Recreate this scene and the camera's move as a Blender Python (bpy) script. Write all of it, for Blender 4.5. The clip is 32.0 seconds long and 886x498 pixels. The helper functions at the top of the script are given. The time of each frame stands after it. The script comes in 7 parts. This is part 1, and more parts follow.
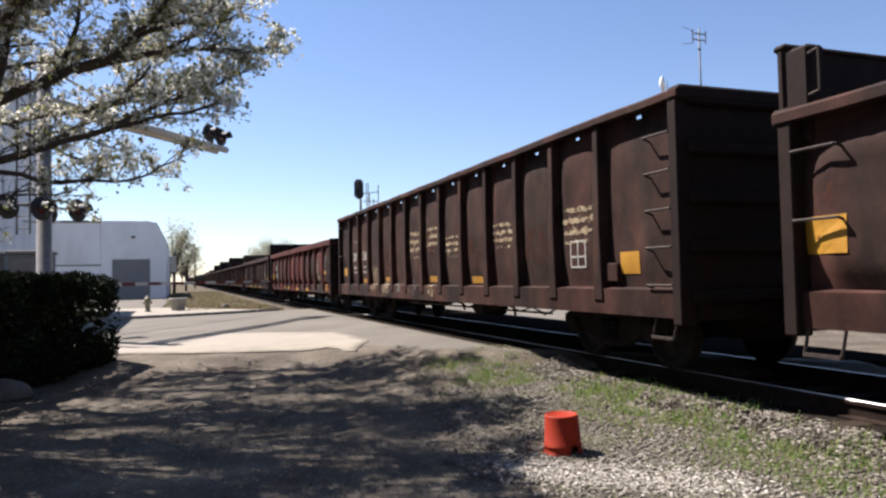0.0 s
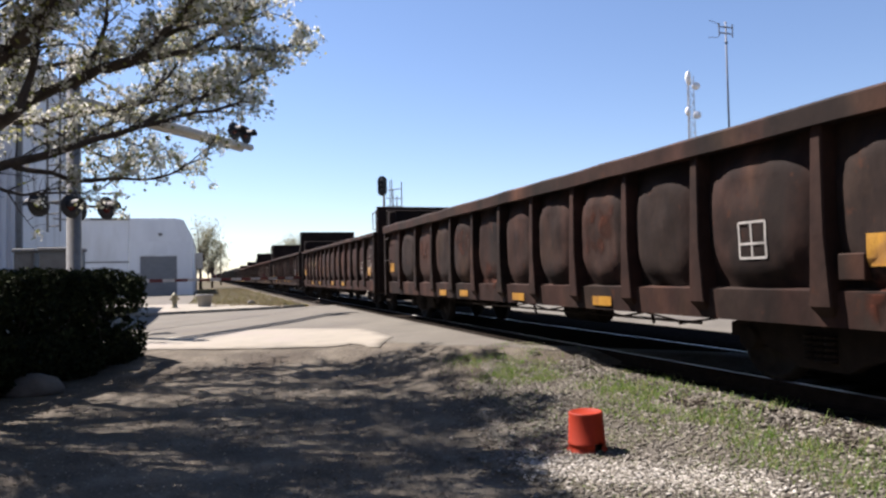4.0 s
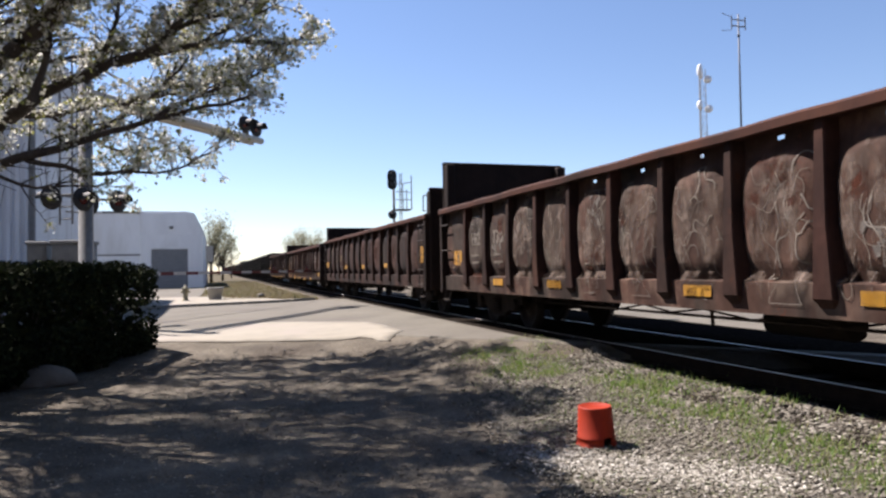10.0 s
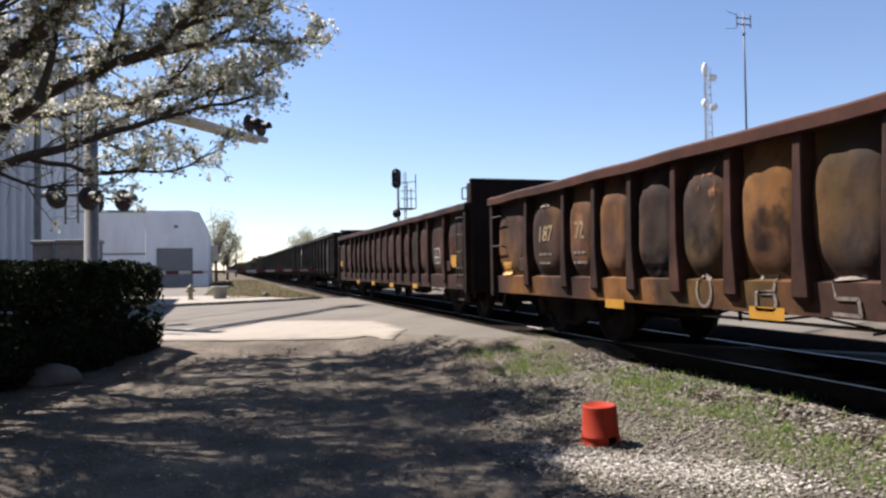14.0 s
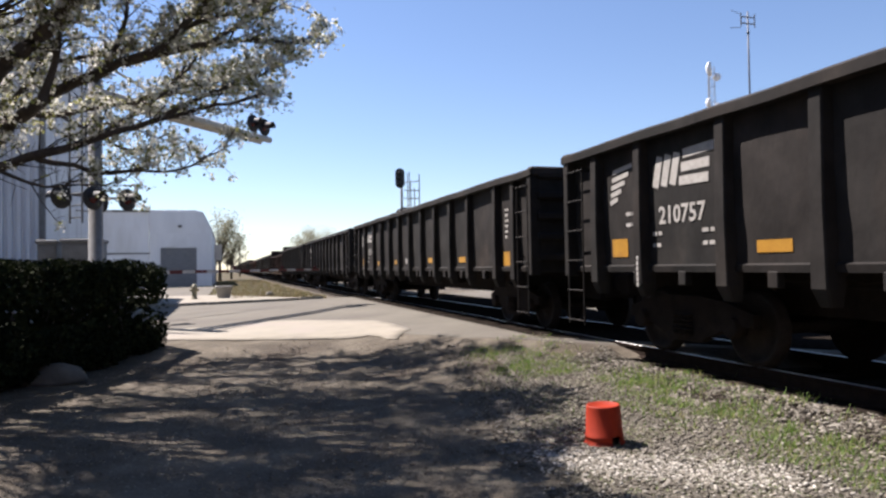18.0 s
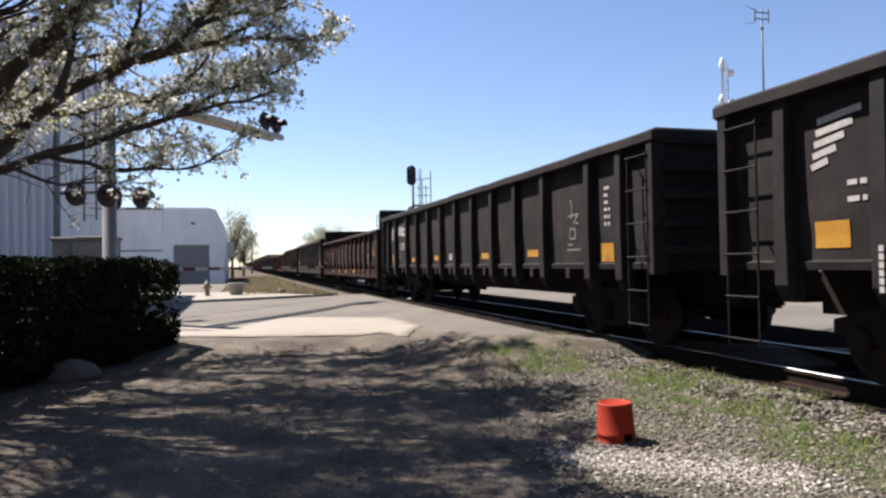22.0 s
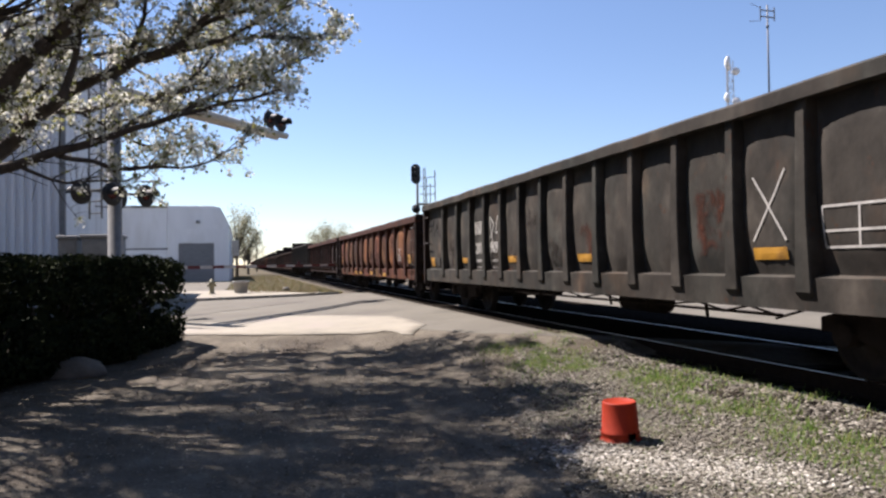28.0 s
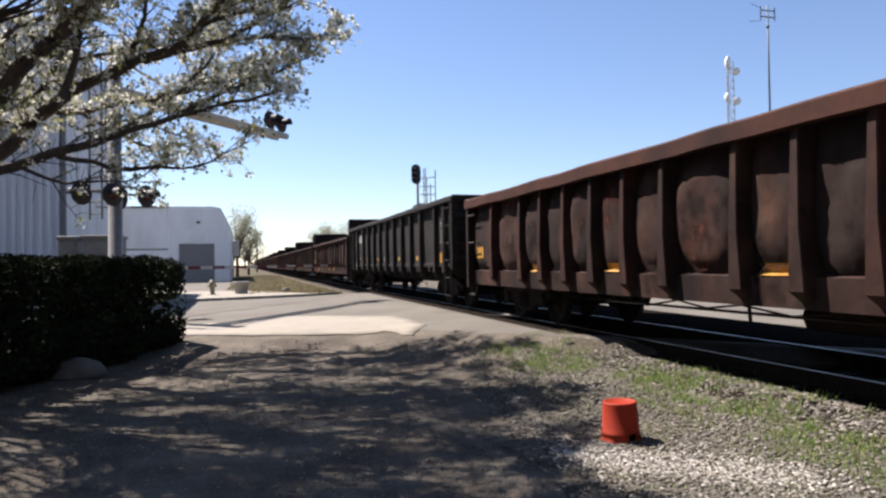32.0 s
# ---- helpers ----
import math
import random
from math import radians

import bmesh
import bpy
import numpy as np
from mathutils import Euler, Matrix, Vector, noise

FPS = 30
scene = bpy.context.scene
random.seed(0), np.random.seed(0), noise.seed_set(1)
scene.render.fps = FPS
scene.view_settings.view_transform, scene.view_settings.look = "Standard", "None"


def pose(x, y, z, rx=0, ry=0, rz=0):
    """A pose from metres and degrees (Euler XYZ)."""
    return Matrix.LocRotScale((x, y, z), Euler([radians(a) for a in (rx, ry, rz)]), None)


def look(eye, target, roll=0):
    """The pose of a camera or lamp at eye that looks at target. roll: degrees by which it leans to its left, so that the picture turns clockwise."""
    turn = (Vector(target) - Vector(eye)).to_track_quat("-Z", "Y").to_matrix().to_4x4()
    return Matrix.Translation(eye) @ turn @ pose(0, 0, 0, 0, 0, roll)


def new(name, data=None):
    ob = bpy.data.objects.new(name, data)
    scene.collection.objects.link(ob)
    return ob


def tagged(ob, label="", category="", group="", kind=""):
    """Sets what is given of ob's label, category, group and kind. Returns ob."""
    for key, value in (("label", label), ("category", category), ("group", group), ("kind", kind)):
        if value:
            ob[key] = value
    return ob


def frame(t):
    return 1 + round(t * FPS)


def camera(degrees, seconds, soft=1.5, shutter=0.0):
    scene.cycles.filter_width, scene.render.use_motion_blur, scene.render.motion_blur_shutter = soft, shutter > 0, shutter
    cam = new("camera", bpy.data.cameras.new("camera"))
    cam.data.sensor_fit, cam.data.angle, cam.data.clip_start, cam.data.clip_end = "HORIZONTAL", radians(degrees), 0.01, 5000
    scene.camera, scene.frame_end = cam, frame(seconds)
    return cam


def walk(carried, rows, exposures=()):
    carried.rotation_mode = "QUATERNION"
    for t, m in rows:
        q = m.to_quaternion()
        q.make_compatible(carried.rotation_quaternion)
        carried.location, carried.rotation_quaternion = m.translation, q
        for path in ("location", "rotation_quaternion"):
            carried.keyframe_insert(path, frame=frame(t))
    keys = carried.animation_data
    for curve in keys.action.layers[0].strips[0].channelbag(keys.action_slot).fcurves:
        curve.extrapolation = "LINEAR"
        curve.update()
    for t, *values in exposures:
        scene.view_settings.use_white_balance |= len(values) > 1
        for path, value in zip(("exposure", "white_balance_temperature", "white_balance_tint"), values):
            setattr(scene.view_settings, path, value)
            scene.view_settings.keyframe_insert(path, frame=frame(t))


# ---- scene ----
# ---- camera and its walk ----
cam = camera(63.39, 32.0, soft=2.5)
walk(cam, [
    (0.0, pose(0, 0, 1.67, 92.20, 1.14, -20.16)), (0.5, pose(0, 0, 1.67, 92.19, 1.12, -20.09)),
    (1.0, pose(0, 0, 1.67, 92.20, 1.17, -20.10)), (1.5, pose(0, 0, 1.67, 92.18, 1.15, -20.07)),
    (2.0, pose(0, 0, 1.67, 92.09, 1.16, -19.67)), (2.5, pose(0, 0, 1.67, 92.05, 1.12, -19.30)),
    (3.0, pose(0, 0, 1.67, 92.06, 1.15, -19.29)), (3.5, pose(0, 0, 1.67, 92.00, 1.16, -18.55)),
    (5.5, pose(0, 0, 1.67, 91.95, 1.12, -18.12)), (6.0, pose(0, 0, 1.67, 92.10, 1.01, -18.61)),
    (6.5, pose(0, 0, 1.67, 91.85, 1.03, -18.36)), (7.0, pose(0, 0, 1.67, 91.79, 1.01, -18.08)),
    (7.5, pose(0, 0, 1.67, 91.71, 1.04, -17.89)), (8.0, pose(0, 0, 1.67, 91.65, 1.01, -17.75)),
    (8.5, pose(0, 0, 1.67, 91.62, 1.08, -17.69)), (9.0, pose(0, 0, 1.67, 91.59, 1.02, -17.63)),
    (9.5, pose(0, 0, 1.67, 91.56, 1.03, -17.59)), (10.0, pose(0, 0, 1.67, 91.49, 0.95, -17.54)),
    (10.5, pose(0, 0, 1.67, 91.45, 1.01, -17.53)), (11.0, pose(0, 0, 1.67, 91.44, 1.02, -17.51)),
    (11.5, pose(0, 0, 1.67, 91.45, 0.98, -17.51)), (12.0, pose(0, 0, 1.67, 91.46, 1.01, -17.47)),
    (12.5, pose(0, 0, 1.67, 91.45, 1.02, -17.23)), (13.0, pose(0, 0, 1.67, 91.40, 1.05, -17.20)),
    (13.5, pose(0, 0, 1.67, 91.42, 0.98, -17.19)), (14.0, pose(0, 0, 1.67, 91.41, 0.96, -17.19)),
    (14.5, pose(0, 0, 1.67, 91.42, 0.96, -17.19)), (16.5, pose(0, 0, 1.67, 91.40, 0.97, -17.20)),
    (17.0, pose(0, 0, 1.67, 91.40, 0.96, -17.12)), (17.5, pose(0, 0, 1.67, 91.42, 0.95, -17.10)),
    (18.0, pose(0, 0, 1.67, 91.38, 0.95, -16.91)), (18.5, pose(0, 0, 1.67, 91.35, 0.99, -16.84)),
    (19.0, pose(0, 0, 1.67, 91.35, 0.94, -16.70)), (19.5, pose(0, 0, 1.67, 91.32, 0.93, -16.52)),
    (20.0, pose(0, 0, 1.67, 91.25, 0.93, -16.27)), (20.5, pose(0, 0, 1.67, 91.21, 0.87, -16.15)),
    (21.0, pose(0, 0, 1.67, 91.19, 0.92, -16.11)), (21.5, pose(0, 0, 1.67, 91.21, 0.93, -16.12)),
    (22.0, pose(0, 0, 1.67, 91.17, 0.93, -16.00)), (22.5, pose(0, 0, 1.67, 91.10, 0.81, -15.88)),
    (23.0, pose(0, 0, 1.67, 91.06, 0.83, -15.85)), (23.5, pose(0, 0, 1.67, 91.07, 0.89, -15.79)),
    (24.0, pose(0, 0, 1.67, 91.07, 0.83, -15.72)), (24.5, pose(0, 0, 1.67, 91.06, 0.84, -15.69)),
    (25.0, pose(0, 0, 1.67, 91.07, 0.87, -15.70)), (25.5, pose(0, 0, 1.67, 91.06, 0.84, -15.69)),
    (27.5, pose(0, 0, 1.67, 91.07, 0.85, -15.65)), (28.0, pose(0, 0, 1.67, 91.06, 0.86, -15.66)),
    (28.5, pose(0, 0, 1.67, 91.07, 0.86, -15.65)), (29.0, pose(0, 0, 1.67, 91.07, 0.87, -15.67)),
    (29.5, pose(0, 0, 1.67, 91.07, 0.89, -15.65)), (30.0, pose(0, 0, 1.67, 91.07, 0.85, -15.65)),
    (30.5, pose(0, 0, 1.67, 91.07, 0.84, -15.62)), (31.0, pose(0, 0, 1.67, 91.07, 0.86, -15.63)),
    (31.5, pose(0, 0, 1.67, 91.07, 0.87, -15.64)), (32.0, pose(0, 0, 1.67, 91.08, 0.90, -15.63)),
], exposures=[(0, 1.51, 6350, 20), (32, 1.51, 6350, 20)])

# ---- world, sun ----
SUN_EL, SUN_AZ = radians(52), radians(-34)
world = bpy.data.worlds.new("sky")
scene.world = world
world.use_nodes = True
_n = world.node_tree.nodes
_sky = _n.new("ShaderNodeTexSky")
_sky.sky_type, _sky.sun_disc = "NISHITA", False
_sky.sun_elevation, _sky.sun_rotation = SUN_EL, SUN_AZ
_sky.air_density, _sky.dust_density, _sky.ozone_density = 1.0, 0.05, 3.3
_n["Background"].inputs["Strength"].default_value = 0.053
world.node_tree.links.new(_sky.outputs[0], _n["Background"].inputs["Color"])
sun_dir = Vector((math.sin(SUN_AZ) * math.cos(SUN_EL), math.cos(SUN_AZ) * math.cos(SUN_EL), math.sin(SUN_EL)))
_sd = bpy.data.lights.new("sun", "SUN")
_sd.energy, _sd.angle, _sd.color = 5.0, radians(0.53), (1.0, 0.94, 0.84)
sun = new("sun", _sd)
sun.matrix_world = look(sun_dir * 100, (0, 0, 0))


# ---- materials ----
def surface(name, stops, scale=6.0, rough=0.8, bump=0.15, metal=0.0, stretch=(1, 1, 1), fine=60.0, vary=0.25,
            spread=(0.3, 0.7), stain=None, stain_at=(0.56, 0.7), stain_scale=1.3, bump_dist=0.01, spec=0.4,
            along=None, streak=0.0, chip=None, panel=0.0):
    """A two-scale surface: large mottling between colours, fine grain, optional stains (along: only between two places on y),
    rain streaks, chips of another colour and a tint that changes from panel to panel."""
    m = bpy.data.materials.new(name)
    m.use_nodes = True
    nt = m.node_tree
    nd, ln = nt.nodes, nt.links
    bsdf = nd["Principled BSDF"]
    bsdf.inputs["Metallic"].default_value = metal
    bsdf.inputs["Specular IOR Level"].default_value = spec
    tc, oi = nd.new("ShaderNodeTexCoord"), nd.new("ShaderNodeObjectInfo")
    mp = nd.new("ShaderNodeMapping")
    mp.inputs["Scale"].default_value = stretch
    mul = nd.new("ShaderNodeMath")
    mul.operation = "MULTIPLY"
    mul.inputs[1].default_value = 37.0
    ln.new(oi.outputs["Random"], mul.inputs[0])
    ln.new(tc.outputs["Object"], mp.inputs["Vector"])
    ln.new(mul.outputs[0], mp.inputs["Location"])
    n1, n2 = nd.new("ShaderNodeTexNoise"), nd.new("ShaderNodeTexNoise")
    n1.inputs["Scale"].default_value, n1.inputs["Detail"].default_value = scale, 7
    n1.inputs["Roughness"].default_value = 0.65
    n2.inputs["Scale"].default_value, n2.inputs["Detail"].default_value = fine, 3
    for n in (n1, n2):
        ln.new(mp.outputs[0], n.inputs["Vector"])
    ramp = nd.new("ShaderNodeValToRGB")
    els = ramp.color_ramp.elements
    while len(els) < len(stops):
        els.new(0.5)
    for i, c in enumerate(stops):
        els[i].position = spread[0] + (spread[1] - spread[0]) * i / max(1, len(stops) - 1)
        els[i].color = (*c, 1)
    ln.new(n1.outputs["Fac"], ramp.inputs["Fac"])
    col = ramp.outputs["Color"]
    if stain:
        n3, r3, mx = nd.new("ShaderNodeTexNoise"), nd.new("ShaderNodeValToRGB"), nd.new("ShaderNodeMix")
        n3.inputs["Scale"].default_value, n3.inputs["Detail"].default_value = stain_scale, 6
        ln.new(mp.outputs[0], n3.inputs["Vector"])
        r3.color_ramp.elements[0].position, r3.color_ramp.elements[1].position = stain_at
        ln.new(n3.outputs["Fac"], r3.inputs["Fac"])
        mx.data_type = "RGBA"
        amount = r3.outputs["Color"]
        if along:
            sep, rng, cut = nd.new("ShaderNodeSeparateXYZ"), nd.new("ShaderNodeMapRange"), nd.new("ShaderNodeMath")
            ln.new(tc.outputs["Object"], sep.inputs[0])
            ln.new(sep.outputs["Y"], rng.inputs["Value"])
            rng.inputs["From Min"].default_value, rng.inputs["From Max"].default_value = along
            cut.operation = "MULTIPLY"
            ln.new(amount, cut.inputs[0])
            ln.new(rng.outputs[0], cut.inputs[1])
            amount = cut.outputs[0]
        ln.new(amount, mx.inputs["Factor"])
        ln.new(col, mx.inputs["A"])
        mx.inputs["B"].default_value = (*stain, 1)
        col = mx.outputs["Result"]
    for kind, grain, lo, hi, tint in (("streak", (1.0, 2.9, 2.1), 0.47, 0.64, (1 + 1.7 * streak,) * 3), ("streak", (1.0, 1.5, 1.7), 0.48, 0.62, (1 - 0.75 * streak,) * 3),
                                      ("panel", (0.0, 0.85, 0.22), 0.42, 0.60, (1 + panel, 1 + 0.85 * panel, 1 + 0.75 * panel)), ("panel", (0.0, 1.0, 0.15), 0.45, 0.58, (1 - 1.35 * panel, 1 - 0.85 * panel, 1 - 0.70 * panel))):
        if not {"streak": streak, "panel": panel}[kind]:
            continue
        mp4, n4, r4, m4 = nd.new("ShaderNodeMapping"), nd.new("ShaderNodeTexNoise"), nd.new("ShaderNodeMapRange"), nd.new("ShaderNodeMix")
        mp4.inputs["Scale"].default_value = grain
        ln.new(tc.outputs["Object"], mp4.inputs["Vector"])
        ln.new(mul.outputs[0], mp4.inputs["Location"])
        ln.new(mp4.outputs[0], n4.inputs["Vector"])
        n4.inputs["Scale"].default_value, n4.inputs["Detail"].default_value = 1.0, 5
        ln.new(n4.outputs["Fac"], r4.inputs["Value"])
        r4.inputs["From Min"].default_value, r4.inputs["From Max"].default_value = lo, hi
        m4.data_type, m4.blend_type = "RGBA", "MULTIPLY"
        m4.inputs["B"].default_value = (*tint, 1)
        ln.new(r4.outputs[0], m4.inputs["Factor"])
        ln.new(col, m4.inputs["A"])
        col = m4.outputs["Result"]
    if chip:
        n5, r5, m5 = nd.new("ShaderNodeTexNoise"), nd.new("ShaderNodeMapRange"), nd.new("ShaderNodeMix")
        n5.inputs["Scale"].default_value, n5.inputs["Detail"].default_value, n5.inputs["Roughness"].default_value = 5.5, 9, 0.7
        ln.new(mp.outputs[0], n5.inputs["Vector"])
        ln.new(n5.outputs["Fac"], r5.inputs["Value"])
        r5.inputs["From Min"].default_value, r5.inputs["From Max"].default_value = 0.61, 0.68
        m5.data_type = "RGBA"
        m5.inputs["B"].default_value = (*chip, 1)
        ln.new(r5.outputs[0], m5.inputs["Factor"])
        ln.new(col, m5.inputs["A"])
        col = m5.outputs["Result"]
    val = nd.new("ShaderNodeMapRange")
    val.inputs["To Min"].default_value, val.inputs["To Max"].default_value = 1 - vary, 1 + vary
    ln.new(n2.outputs["Fac"], val.inputs["Value"])
    hsv = nd.new("ShaderNodeHueSaturation")
    ln.new(val.outputs[0], hsv.inputs["Value"])
    ln.new(col, hsv.inputs["Color"])
    ln.new(hsv.outputs["Color"], bsdf.inputs["Base Color"])
    rr = nd.new("ShaderNodeMapRange")
    rr.inputs["To Min"].default_value, rr.inputs["To Max"].default_value = max(0.05, rough - 0.15), min(1, rough + 0.12)
    ln.new(n1.outputs["Fac"], rr.inputs["Value"])
    ln.new(rr.outputs[0], bsdf.inputs["Roughness"])
    if bump:
        bp = nd.new("ShaderNodeBump")
        bp.inputs["Strength"].default_value, bp.inputs["Distance"].default_value = bump, bump_dist
        add = nd.new("ShaderNodeMath")
        ln.new(n1.outputs["Fac"], add.inputs[0])
        ln.new(n2.outputs["Fac"], add.inputs[1])
        ln.new(add.outputs[0], bp.inputs["Height"])
        ln.new(bp.outputs["Normal"], bsdf.inputs["Normal"])
    return m


def plain(name, colour, rough=0.6, metal=0.0, vary=0.12):
    return surface(name, [tuple(c * (1 - vary) for c in colour), tuple(min(1, c * (1 + vary)) for c in colour)],
                   scale=9, rough=rough, metal=metal, bump=0.08, vary=vary * 0.6)


def leafy(name, colours, translucent=0.35, rough=0.7, spec=0.25):
    """Leaves: colour by island, light passes through."""
    m = bpy.data.materials.new(name)
    m.use_nodes = True
    nd, ln = m.node_tree.nodes, m.node_tree.links
    bsdf = nd["Principled BSDF"]
    geo, ramp = nd.new("ShaderNodeNewGeometry"), nd.new("ShaderNodeValToRGB")
    els = ramp.color_ramp.elements
    while len(els) < len(colours):
        els.new(0.5)
    for i, c in enumerate(colours):
        els[i].position, els[i].color = i / max(1, len(colours) - 1), (*c, 1)
    ln.new(geo.outputs["Random Per Island"], ramp.inputs["Fac"])
    ln.new(ramp.outputs["Color"], bsdf.inputs["Base Color"])
    bsdf.inputs["Roughness"].default_value = rough
    bsdf.inputs["Specular IOR Level"].default_value = spec
    tr, mix = nd.new("ShaderNodeBsdfTranslucent"), nd.new("ShaderNodeMixShader")
    ln.new(ramp.outputs["Color"], tr.inputs["Color"])
    mix.inputs["Fac"].default_value = translucent
    ln.new(bsdf.outputs[0], mix.inputs[1])
    ln.new(tr.outputs[0], mix.inputs[2])
    ln.new(mix.outputs[0], nd["Material Output"].inputs["Surface"])
    return m


